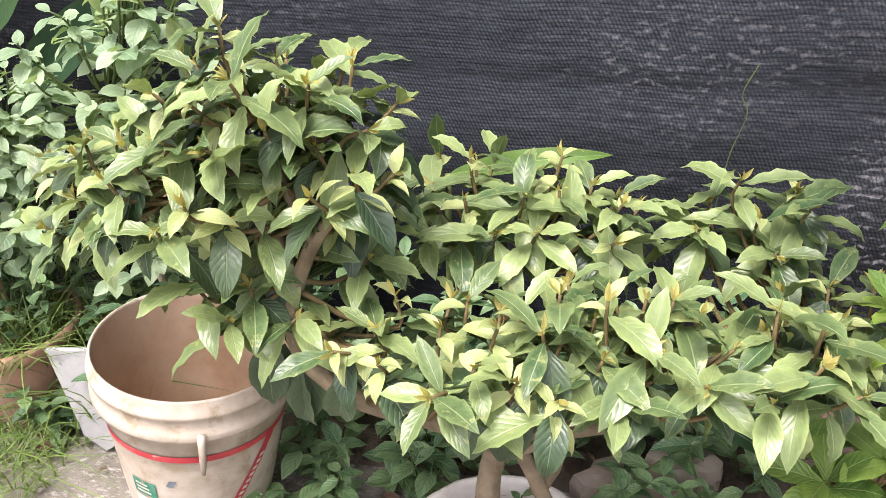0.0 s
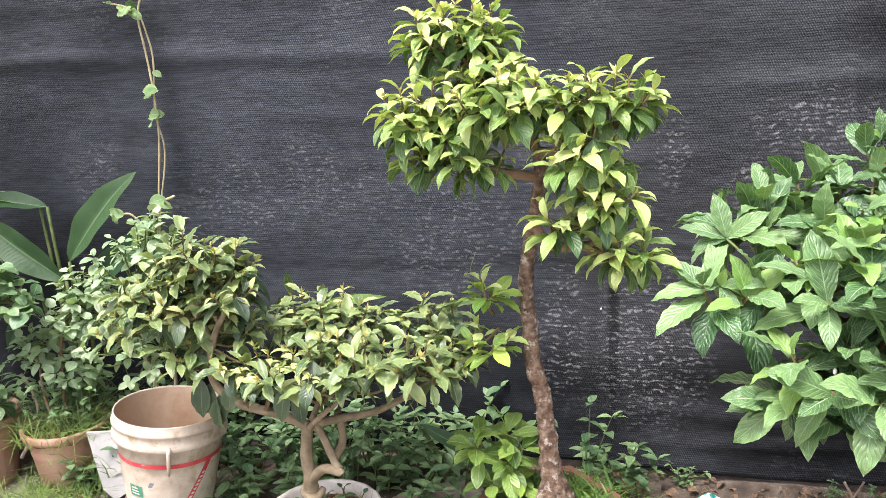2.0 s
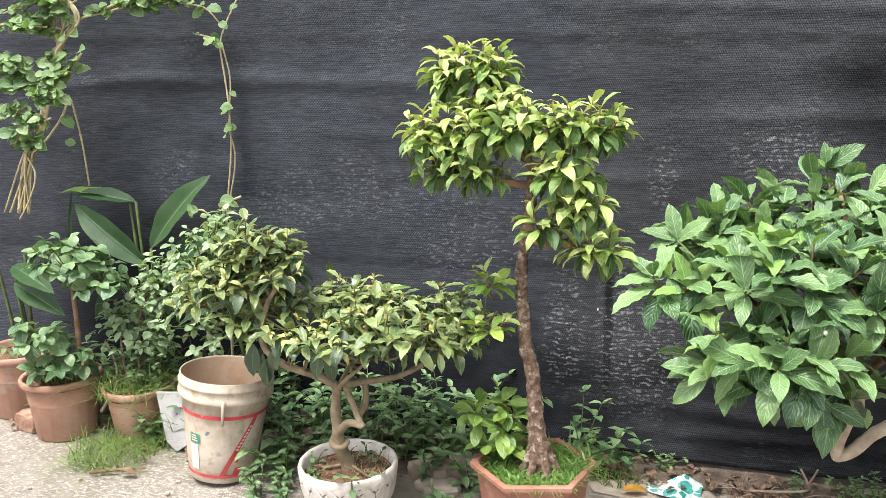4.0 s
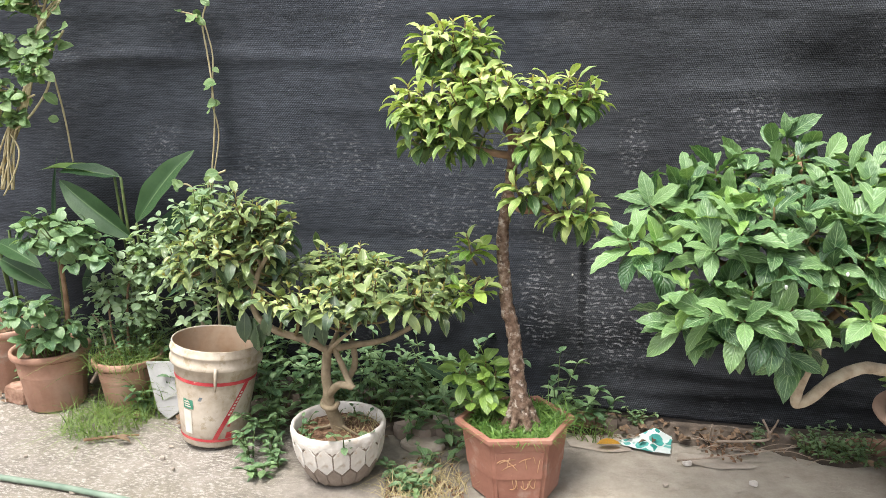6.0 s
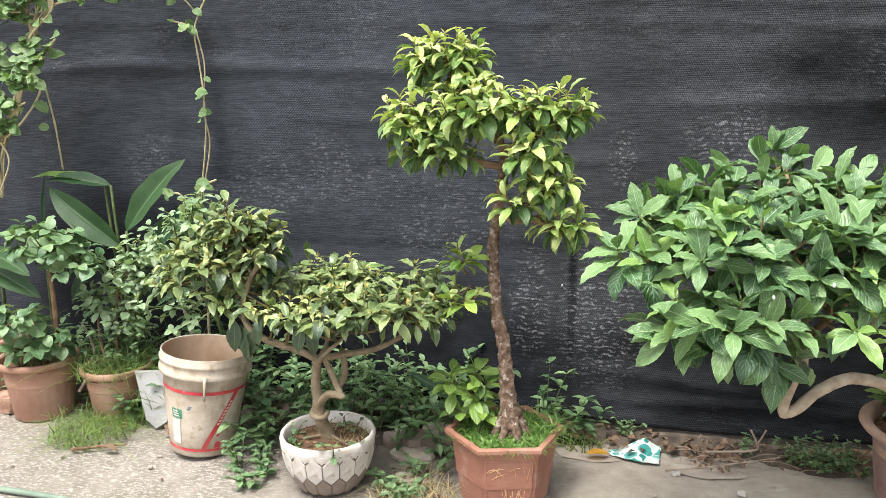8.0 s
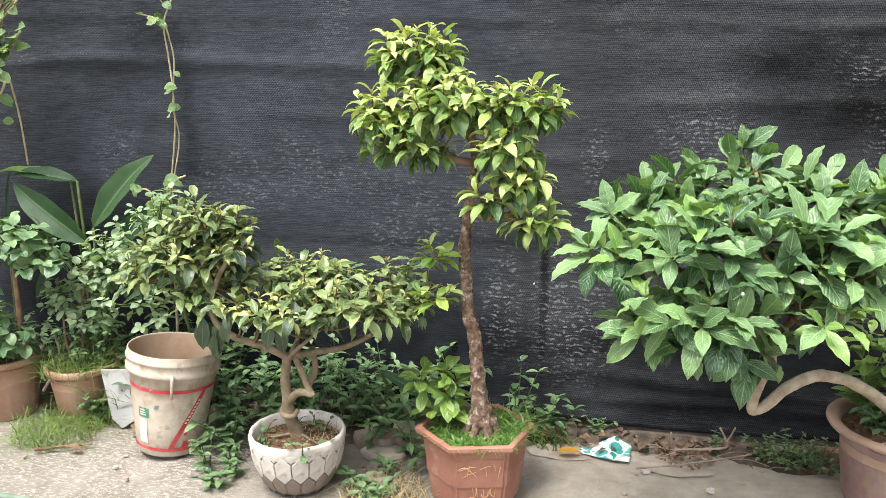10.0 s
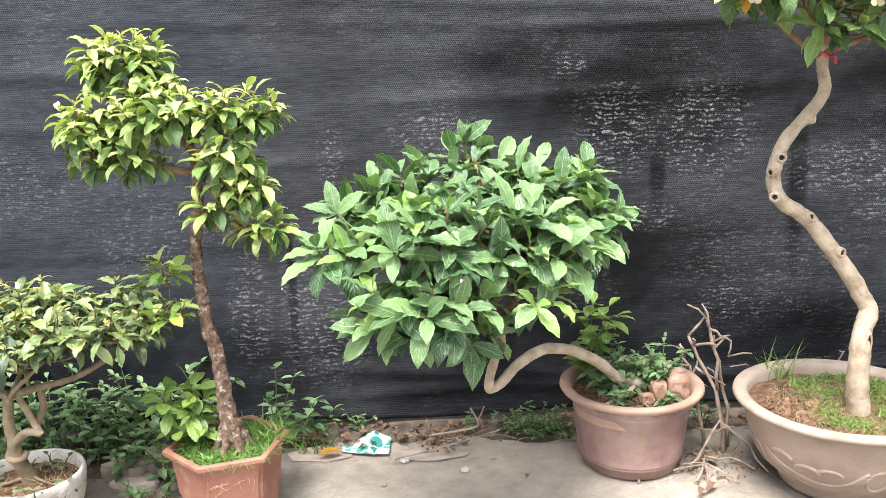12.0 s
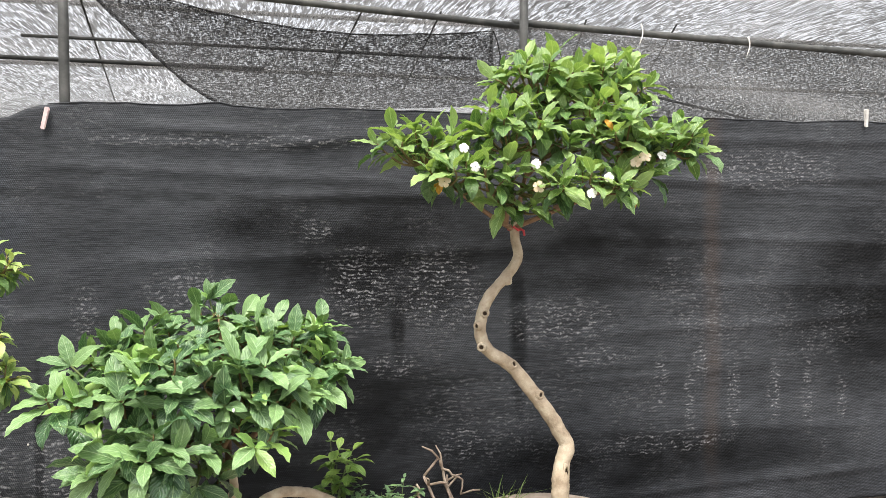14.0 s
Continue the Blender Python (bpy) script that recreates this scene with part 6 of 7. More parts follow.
for x, y, z, old in ((2.065, 0.53, 1.425, 0), (1.885, 0.53, 1.415, 0), (2.262, 0.47, 1.385, 0), (2.21, 0.47, 1.34, 0), (2.07, 0.52, 1.36, 1), (1.80, 0.55, 1.375, 1), (2.40, 0.52, 1.45, 1), (2.37, 0.52, 1.435, 1), (2.47, 0.55, 1.455, 0),
                     (1.86, 0.56, 1.47, 0)):
    flower(winding, (x, y, z), (RNG.uniform(-.4, .2), -1, RNG.uniform(0, .6)), 0.0145 if not old else 0.018, PETAL_OLD if old else PETAL, "withered flower" if old else "white flower")
fol = Foliage(winding)
fol.add(K_ORANGE, Vector((1.79, 0.6, 1.40)), (0.1, -0.2, -1), (0, -1, 0.2), 0.8, random.Random(2))
fol.add(K_ORANGE, Vector((2.40, 0.6, 1.33)), (0.1, -0.1, -1), (0, -1, 0.2), 0.5, random.Random(2))
fol.add(K_ORANGE, Vector((2.29, 0.56, 1.56)), (0.2, -0.6, -0.6), (0, -1, 0.8), 0.6, random.Random(2))
fol.build("dying_leaf")

# a healed hollow low on the winding trunk, and a red tie under its crown
bm = bmesh.new()
q0 = Vector((2.236, 0.7215, 0.455))
ring = [[q0 + Vector((r * 0.42 * math.cos(a), h, r * 1.5 * math.sin(a))) for a in np.linspace(0, 2 * math.pi, 12, endpoint=False)] for r, h in ((0.023, 0.012), (0.0225, -0.001), (0.018, -0.0045), (0.0125, 0.004), (0.010, 0.018))]
vr = [[bm.verts.new(v) for v in r] for r in ring]
for a, b in zip(vr, vr[1:]):
    for k in range(12):
        bm.faces.new((a[k], a[(k + 1) % 12], b[(k + 1) % 12], b[k]))
bm.faces.new(vr[-1])
bmesh.ops.recalc_face_normals(bm, faces=bm.faces)
hollow = part("hollow", bm, BARK_TAN, winding, "healed oval hollow in the bark")
# A shallow dark oval stands for the shade down in the hollow.
bm = bmesh.new()
rim_ = [bm.verts.new(q0 + Vector((0.0048 * math.cos(a), -0.0005, 0.0175 * math.sin(a)))) for a in np.linspace(0, 2 * math.pi, 12, endpoint=False)]
mid_ = bm.verts.new(q0 + Vector((0.0, 0.004, 0.0)))
for k in range(12):
    bm.faces.new((rim_[k], rim_[(k + 1) % 12], mid_))
part("slit", bm, HOLE_SHADE, hollow, "shallow dark oval for the shade inside the hollow")
bm = bmesh.new()
tube(bm, [(2.098 + 0.018 * math.cos(a), 0.829 + 0.018 * math.sin(a), 1.236 + 0.006 * math.sin(2 * a)) for a in np.linspace(0, 2 * math.pi, 15)], 0.0045, 6, 0.3, 60)
tube(bm, [(2.112, 0.813, 1.236), (2.122, 0.806, 1.228), (2.124, 0.803, 1.212)], 0.004, 5, 0.3, 60)
part("red_tie", bm, RED, winding, "strip of red cloth tied round the trunk")


def crumbs(centre, radius, n, z, size, material, label, rng, part_of=None):
    """Loose clods and grit lying on soil, countless small pieces."""
    V, Fc, U = [], [], []
    for _ in range(n):
        a, q = rng.uniform(0, 6.28), radius * math.sqrt(rng.random())
        c = Vector((centre[0] + q * math.cos(a), centre[1] + q * math.sin(a), z))
        h = rng.uniform(0.3, 1.0) * size
        o = len(V)
        for k in range(5):
            b = k * 1.2566 + rng.uniform(-.4, .4)
            V.append((c.x + h * rng.uniform(0.6, 1.1) * math.cos(b), c.y + h * rng.uniform(0.6, 1.1) * math.sin(b), c.z - 0.2 * h))
        for k in range(5):
            b = k * 1.2566 + rng.uniform(-.4, .4)
            V.append((c.x + h * 0.6 * math.cos(b), c.y + h * 0.6 * math.sin(b), c.z + h * rng.uniform(0.4, 0.8)))
        U += [(0, 0)] * 10
        for k in range(5):
            j = (k + 1) % 5
            Fc.append((o + k, o + j, o + 5 + j, o + 5 + k))
        Fc.append(tuple(o + 5 + k for k in range(5)))
    ob = new("soil_crumb", mesh_of("soil_crumb", V, Fc, U, material))
    for p in ob.data.polygons:
        p.use_smooth = False
    return tagged(ob, label, "soil", kind="stuff")


rc = random.Random(111)
CLOD = plain("red_clod", (0.12, 0.065, 0.04), (0.22, 0.13, 0.08), (0.34, 0.22, 0.15), 60, 200, 0.95, 0.002)
crumbs((-0.095, 0.706), 0.115, 420, 0.147, 0.006, CLOD, "crumbs of reddish soil in the white pot", rc)
crumbs((-0.06, 0.67), 0.06, 14, 0.146, 0.014, CLOD, "larger clods in the white pot", rc)
crumbs((BOWL[0] - 0.10, BOWL[1] - 0.02), 0.12, 500, 0.245, 0.007, CLOD, "crumbs of soil in the bowl planter", rc)
crumbs((BOWL[0] - 0.13, BOWL[1] - 0.03), 0.06, 26, 0.245, 0.02, CLOD, "clods heaped in the bowl planter", rc)
crumbs((1.645, 0.985), 0.16, 260, 0.235, 0.007, CLOD, "crumbs of soil in the brown planter", rc)
crumbs((1.90, 0.92), 0.13, 130, 0.003, 0.006, CLOD, "reddish crumbs of soil spilt between the planters", rc)
crumbs((1.05, 1.15), 0.10, 110, 0.012, 0.008, CLOD, "crumbs of soil at the foot of the net", rc)
crumbs((0.2, 0.62), 0.12, 300, 0.002, 0.007, CLOD, "crumbs of soil between the pots", rc)


def lump(name, place, size, material, label, category, group, seed):
    """A rough broken lump."""
    bm = bmesh.new()
    bmesh.ops.create_icosphere(bm, subdivisions=3, radius=1.0)
    for v in bm.verts:
        k = 1 + 0.10 * noise.noise(v.co * 8.0 + Vector((seed, seed, 0))) + 0.28 * noise.noise(v.co * 1.3 + Vector((seed, 0, 0))) + 0.12 * noise.noise(v.co * 3.5 + Vector((0, seed, 0)))
        v.co = Vector((max(-0.8, min(0.8, v.co.x)) * size[0], max(-0.75, min(0.75, v.co.y)) * size[1], max(-0.7, min(0.7, v.co.z)) * size[2])) * k + Vector(place)
    return tagged(new(name, mesh_from(name, bm, material, False)), label, category, group)


for k, (x, y, sx, sy, sz) in enumerate(((1.705, 0.885, 0.030, 0.028, 0.046), (1.768, 0.905, 0.040, 0.030, 0.052), (1.665, 0.875, 0.024, 0.022, 0.022), (1.735, 0.855, 0.020, 0.018, 0.018))):
    lump("brick_lump", (x, y, 0.236 + sz * 0.6), (sx, sy, sz), BRICK, "broken lump of pinkish old brick in the brown planter", "brick", "brick lumps in the brown planter", k * 3.7)


# ---- wild plants along the fence ----
def weed(place, height, kind, rng, stems=3, lean=0.35, pairs=6, name="weed_plant", label="low green weed growing along the fence", category="weed", material=None, size=(0.6, 1.1), group="weeds along the fence"):
    """A low plant: a few leaning stems with opposite leaves."""
    w = thing(name, place, label, category, group)
    fol = Foliage(w, 60)
    for s in range(stems):
        a = rng.uniform(0, 6.28)
        ln = rng.uniform(0.1, lean) * height
        h = height * rng.uniform(0.65, 1.0)
        p0 = Vector(place) + Vector((math.cos(a), math.sin(a), 0)) * 0.012
        p2 = p0 + Vector((math.cos(a) * ln, math.sin(a) * ln, h))
        p1 = p0.lerp(p2, 0.5) + Vector((-math.cos(a) * ln * 0.2, -math.sin(a) * ln * 0.2, 0.03 * h))
        line = catmull([p0, p1, p2], 5)
        bm = bmesh.new()
        tube(bm, line, np.linspace(0.0026, 0.0012, len(line)), 5)
        part("stem", bm, material or STEM_GREEN, w)
        for k in range(pairs):
            t = 0.2 + 0.8 * k / max(1, pairs - 1)
            q = Vector(line[min(len(line) - 1, int(t * (len(line) - 1)))])
            b = a + k * 1.57 + rng.uniform(-.3, .3)
            for side in (0, math.pi):
                way = Vector((math.cos(b + side), math.sin(b + side), rng.uniform(-0.25, 0.45)))
                fol.add(kind, q, way, (0, 0, 1), rng.uniform(*size), rng)
        fol.add(kind, p2, Vector((math.cos(a), math.sin(a), 0.7)), (0, 0, 1), rng.uniform(*size) * 0.7, rng)
    fol.build()
    return w


rw = random.Random(51)
# the thicket of weeds between bucket, white pot and hexagonal pot
THICKET = [(-0.44, 0.97, 0.2), (-0.36, 1.03, 0.22), (-0.27, 1.04, 0.24), (-0.17, 1.07, 0.25), (-0.07, 1.05, 0.26), (0.01, 1.1, 0.27), (0.09, 1.12, 0.27), (0.16, 1.07, 0.24), (0.2, 1.16, 0.28), (-0.31, 1.15, 0.3), (-0.14, 1.18, 0.3), (0.03, 1.2, 0.3), (0.05, 0.98, 0.16), (-0.5, 1.08, 0.25), (0.27, 1.08, 0.25), (-0.4, 1.1, 0.26), (-0.22, 1.12, 0.28), (-0.05, 1.14, 0.28), (0.13, 1.17, 0.28), (0.25, 1.18, 0.26), (-0.15, 0.98, 0.2)]
THICKET_FRONT = [(-0.40, 0.86, 0.14), (-0.36, 0.78, 0.07), (-0.41, 0.72, 0.10), (-0.33, 0.62, 0.05), (0.15, 0.8, 0.07), (0.1, 0.7, 0.06), (0.16, 0.62, 0.05), (-0.25, 0.9, 0.15), (0.2, 0.95, 0.15), (-0.44, 0.92, 0.17), (-0.32, 0.93, 0.18), (0.21, 0.86, 0.12), (0.18, 0.7, 0.06), (-0.30, 0.70, 0.05), (0.12, 0.66, 0.05)]
for x, y, h in THICKET + THICKET_FRONT:
    weed((x, y, 0.0), h, K_WEED, rw, rw.randint(3, 5), 0.75, 5 if h > 0.12 else 3, size=(0.5, 1.1) if h > 0.12 else (0.4, 0.8))
# behind the tall tree and along the hem of the net
for x, y, h in ((0.50, 1.16, 0.27), (0.58, 1.18, 0.18), (0.64, 1.20, 0.12)):
    weed((x, y, 0.0), h, K_WEED, rw, 3, 0.35, 5)
for x, y, h in ((1.29, 1.17, 0.07), (1.33, 1.15, 0.08), (1.37, 1.18, 0.10), (1.38, 1.13, 0.05), (1.42, 1.16, 0.08), (1.46, 1.18, 0.07), (1.47, 1.13, 0.05), (1.52, 1.17, 0.06), (1.34, 1.19, 0.08), (0.76, 1.23, 0.06), (1.13, 1.2, 0.05), (1.95, 1.2, 0.12), (1.88, 1.18, 0.08), (2.75, 1.2, 0.05), (2.82, 1.2, 0.05), (2.9, 1.2, 0.05)):
    weed((x, y, 0.01), h, K_WEED, rw, 6, 1.0, 4, size=(0.22, 0.45), label="small creeping weed at the foot of the net")

# in the brown pot: a seedling and creeping weeds
weed((1.53, 1.07, 0.225), 0.29, K_SEED, rw, 6, 0.4, 5, "seedling", "young leafy seedling in the brown planter", "plant", size=(0.6, 1.05), group="plants in the brown planter")
for k in range(20):
    a, r = rw.uniform(0, 6.28), rw.uniform(0.03, 0.155)
    x, y = 1.645 + r * math.cos(a), 0.995 + r * math.sin(a)
    weed((x, y, 0.222), rw.uniform(0.08, 0.16) * (1.0 if y > 0.95 else 0.4), K_WEED, rw, 4, 0.6, 5, label="small weed growing in the brown planter", size=(0.4, 0.75), group="plants in the brown planter")

# in the white pot: a trailing creeper
for x, y in ((-0.19, 0.64), (-0.16, 0.62), (-0.20, 0.68), (-0.21, 0.72), (-0.17, 0.66), (-0.06, 0.80), (-0.1, 0.82), (-0.04, 0.78), (0.0, 0.69), (-0.02, 0.63), (-0.14, 0.80)):
    weed((x, y - 0.01, 0.143), 0.045, K_ROUND, rw, 1, 0.6, 1, label="small round-leaved weed in the white pot", size=(0.3, 0.55), group="weeds in the white pot")
weed((-0.03, 0.592, 0.150), 0.05, K_ROUND, rw, 2, 0.5, 2, label="creeper hanging over the white rim", size=(0.35, 0.6), group="weeds in the white pot")

# left of the bucket: shrubs in and behind the pots
shrub = thing("potted_shrub", (-1.33, 0.93, 0.2), "shrub with broad grey-green leaves in a terracotta pot", "shrub")
st = [(-1.30, 0.95, 0.19), (-1.245, 0.93, 0.35), (-1.225, 0.91, 0.52), (-1.215, 0.90, 0.64)]
st2 = [(-1.34, 0.93, 0.19), (-1.36, 0.90, 0.30), (-1.35, 0.87, 0.42)]
trunk_part(shrub, "trunk", st, 0.012, 0.006, BARK_MID, 0.1, 50, 9, 5)
trunk_part(shrub, "trunk", st2, 0.007, 0.004, STEM_GREEN, 0.05, 50, 8, 5)
crown(shrub, [((-1.225, 0.90, 0.665), (0.15, 0.085), 34), ((-1.12, 0.92, 0.60), (0.10, 0.08), 16), ((-1.335, 0.86, 0.39), (0.10, 0.10), 14), ((-1.32, 0.88, 0.28), (0.10, 0.06), 8), ((-1.24, 0.9, 0.30), (0.05, 0.06), 5)],
      [st, st2, [(-1.22, 0.91, 0.55), (-1.15, 0.91, 0.57), (-1.1, 0.92, 0.6)]], K_ROUND, random.Random(61), gap=0.045, leaves=(3, 5), hang=0.4, rise=0.4, inner=1, size=(0.55, 1.0), twig=0.0018, twig_mat=STEM_GREEN, limit=250)
shrub2 = thing("thin_shrub", (-1.06, 1.0, 0.17), "thin straggling shrub in the overgrown pot", "shrub")
s1 = [(-1.05, 1.0, 0.17), (-1.055, 1.01, 0.32), (-1.045, 1.03, 0.46), (-1.0, 1.05, 0.55)]
s2 = [(-1.09, 1.0, 0.17), (-1.12, 1.0, 0.28), (-1.13, 1.02, 0.44)]
trunk_part(shrub2, "trunk", s1, 0.006, 0.003, BARK_MID, 0.1, 50, 8, 5)
trunk_part(shrub2, "trunk", s2, 0.005, 0.003, BARK_MID, 0.1, 50, 8, 5)
crown(shrub2, [((-1.125, 1.03, 0.42), (0.09, 0.10), 20), ((-1.02, 1.06, 0.50), (0.10, 0.09), 22), ((-0.96, 1.05, 0.60), (0.09, 0.08), 18), ((-1.02, 1.02, 0.36), (0.09, 0.09), 14)],
      [s1, s2], K_PALE, random.Random(62), gap=0.042, leaves=(4, 6), hang=0.2, rise=0.5, inner=1, reach=0.7, size=(0.6, 1.05), twig=0.0015, twig_mat=STEM_GREEN, limit=250)
shrub3 = thing("pale_shrub", (-0.82, 1.1, 0.0), "pale green small-leaved shrub behind the bucket", "shrub")
s3 = [(-0.80, 1.10, 0.0), (-0.79, 1.10, 0.25), (-0.82, 1.08, 0.45), (-0.80, 1.08, 0.62)]
s4 = [(-0.76, 1.12, 0.0), (-0.74, 1.12, 0.3), (-0.72, 1.1, 0.55)]
trunk_part(shrub3, "trunk", s3, 0.008, 0.004, BARK_TAN, 0.1, 50, 8, 5)
trunk_part(shrub3, "trunk", s4, 0.007, 0.004, BARK_TAN, 0.1, 50, 8, 5)
crown(shrub3, [((-0.82, 1.06, 0.64), (0.14, 0.12), 20), ((-0.71, 1.06, 0.75), (0.12, 0.10), 16), ((-0.91, 1.06, 0.54), (0.11, 0.10), 13), ((-0.68, 1.05, 0.58), (0.12, 0.11), 13), ((-0.82, 1.0, 0.42), (0.14, 0.11), 12), ((-0.56, 1.05, 0.66), (0.09, 0.08), 8)],
      [s3, s4], K_PALE, random.Random(63), gap=0.05, leaves=(4, 6), hang=0.2, rise=0.7, inner=1, size=(0.6, 1.05), reach=0.7, twig=0.0016, twig_mat=STEM_GREEN, limit=280)
for x, y, h in ((-0.95, 1.08, 0.32), (-0.88, 1.05, 0.28), (-0.82, 1.02, 0.26), (-0.75, 1.08, 0.30), (-0.98, 1.12, 0.36), (-1.15, 1.14, 0.35), (-0.62, 1.12, 0.32), (-0.56, 1.15, 0.30), (-1.22, 1.12, 0.30), (-1.45, 1.12, 0.35), (-1.52, 1.0, 0.3),
                (-0.66, 1.18, 0.42), (-0.5, 1.2, 0.4), (-0.88, 1.18, 0.45), (-0.90, 0.98, 0.16), (-0.96, 0.94, 0.12)):
    weed((x, y, 0.0), h, K_WEED, rw, 4, 0.4, 6, size=(0.6, 1.0))


for x, y, h in ((-1.10, 0.98, 0.16), (-1.03, 0.96, 0.15), (-1.05, 1.05, 0.20), (-1.12, 1.04, 0.18), (-1.0, 1.02, 0.17)):
    weed((x, y, 0.165), h, K_WEED, rw, 3, 0.5, 5, label="weed in the overgrown terracotta pot", size=(0.4, 0.8), group="weeds in the overgrown pot")


# broad-leaved plants against the net
def broad_leaf(owner, base, bend, tip, width, up, rng, seed):
    """A long stalk and a paddle-shaped leaf that arches from bend to tip."""
    bm = bmesh.new()
    tube_line([base, tuple(Vector(base).lerp(Vector(bend), 0.55) + Vector((0, 0, 0.02))), bend], 0.008, 0.005, 6, 8, 0.05, 30, bm)
    part("stalk", bm, STEM_GREEN, owner)
    d = Vector(tip) - Vector(bend)
    arr = leaf_arrays(d.length, width * 0.68, 0.45, 0.45, 0.035, 3, 0.45, 0.8, 16, 8)
    # Seed 0 takes the lit copy of the leaf colour.
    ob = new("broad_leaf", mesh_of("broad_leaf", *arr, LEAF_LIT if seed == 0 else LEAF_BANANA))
    ob.matrix_basis = leaf_pose(Vector(bend), d, up, 1.0)
    attach(ob, owner)


heli = thing("broad_leaved_plant", (-1.10, 1.15, 0.0), "broad-leaved plant with long paddle leaves against the net", "plant")
for base, bend, tip, w, up in (((-1.10, 1.15, 0.0), (-1.165, 1.17, 0.83), (-1.47, 1.13, 0.90), 0.085, (0.2, -0.25, 1.0)), ((-1.09, 1.15, 0.0), (-1.13, 1.16, 0.83), (-1.38, 1.11, 0.88), 0.095, (0.1, -0.6, 0.8)),
                               ((-1.08, 1.15, 0.0), (-1.09, 1.14, 0.60), (-1.40, 1.10, 0.83), 0.150, (0.25, -1.0, 0.2)), ((-1.07, 1.15, 0.0), (-1.075, 1.15, 0.66), (-0.865, 1.19, 0.945), 0.150, (-0.25, -1.0, 0.15)),
                               ((-1.06, 1.16, 0.0), (-1.04, 1.16, 0.55), (-0.80, 1.17, 0.78), 0.135, (-0.25, -1.0, 0.2)), ((-1.11, 1.13, 0.0), (-1.14, 1.08, 0.60), (-1.24, 0.98, 0.42), 0.08, (0.0, -0.8, 0.5))):
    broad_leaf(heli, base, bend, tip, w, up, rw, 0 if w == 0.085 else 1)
heli2 = thing("broad_leaved_plant", (-1.62, 1.1, 0.0), "broad-leaved plant with drooping dark paddle leaves", "plant")
for base, bend, tip, w, up in (((-1.66, 1.12, 0.0), (-1.62, 1.10, 0.62), (-1.36, 0.98, 0.70), 0.11, (0.0, -0.5, 0.8)), ((-1.64, 1.12, 0.0), (-1.64, 1.06, 0.58), (-1.36, 0.93, 0.56), 0.12, (0.0, -0.6, 0.8)),
                               ((-1.63, 1.1, 0.0), (-1.62, 1.04, 0.52), (-1.35, 0.96, 0.46), 0.12, (0.0, -0.7, 0.7)), ((-1.68, 1.1, 0.0), (-1.72, 1.06, 0.6), (-1.95, 0.98, 0.66), 0.11, (0.0, -0.6, 0.8)),
                               ((-1.47, 1.16, 0.0), (-1.47, 1.17, 0.5), (-1.455, 1.17, 0.90), 0.028, (0.2, -1, 0.0))):
    broad_leaf(heli2, base, bend, tip, w, up, rw, 2)
# long dark paddle leaves low behind the white pot and between the bonsai pads
heli3 = thing("broad_leaved_plant", (0.02, 1.2, 0.0), "broad-leaved plant half hidden behind the bonsai", "plant")
for base, bend, tip, w, up in (((-0.25, 1.10, 0.0), (-0.235, 1.02, 0.57), (-0.014, 1.0, 0.645), 0.048, (0, -0.7, 0.7)), ((0.14, 1.1, 0.0), (0.06, 1.02, 0.26), (0.30, 0.93, 0.20), 0.06, (0, -0.6, 0.8)),
                               ((-0.62, 1.1, 0.0), (-0.64, 0.98, 0.53), (-0.83, 0.91, 0.475), 0.05, (0, -0.5, 0.8))):
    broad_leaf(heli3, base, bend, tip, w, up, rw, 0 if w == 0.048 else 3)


# climbers
def climber(name, label, lines, kind, rng, every=0.03, stem=0.004, material=None, limit=220, chance=1.0, size=(0.6, 1.1)):
    first = lines[0][0]
    c = thing(name, first, label, "climber", "climbers on the net")
    fol = Foliage(c, limit)
    for line, dens in [(l[0:-1], l[-1]) for l in lines]:
        q = catmull(line, 8)
        bm = bmesh.new()
        tube(bm, q, stem * rng.uniform(0.7, 1.1), 7, 0.25, 60)
        part("stem", bm, material or VINE_STEM, c)
        run = 0.0
        for a, b in zip(q, q[1:]):
            run += float(np.linalg.norm(b - a))
            if dens and run > every / dens:
                run = 0.0
                for s in range(rng.randint(1, 3)):
                    an = rng.uniform(0, 6.28)
                    way = Vector((math.cos(an), math.sin(an) * 0.7 - 0.35, rng.uniform(-0.6, 0.4)))
                    off = Vector((rng.uniform(-.02, .02), rng.uniform(-.02, .0), rng.uniform(-.015, .015)))
                    fol.add(kind, Vector(a) + off, way, (rng.uniform(-.8, .8), -0.6, rng.uniform(0.1, 1.0)), rng.uniform(*size), rng)
    fol.build()
    return c


rv = random.Random(71)
stems = [[(-0.835, 1.25, 0.66), (-0.795, 1.245, 0.849), (-0.765, 1.24, 1.015), (-0.761, 1.24, 1.152), (-0.77, 1.24, 1.274), (-0.779, 1.24, 1.372), (-0.755, 1.24, 1.44), (-0.68, 1.24, 1.56), (-0.62, 1.24, 1.68), 0.05], [(-0.825, 1.255, 0.68), (-0.8, 1.25, 0.8), (-0.757, 1.25, 0.98), (-0.772, 1.25, 1.1), (-0.755, 1.25, 1.25), (-0.765, 1.248, 1.33), (-0.776, 1.242, 1.385), 0.04], [(-0.772, 1.235, 1.365), (-0.8, 1.225, 1.4), (-0.85, 1.22, 1.415), 0.9]]
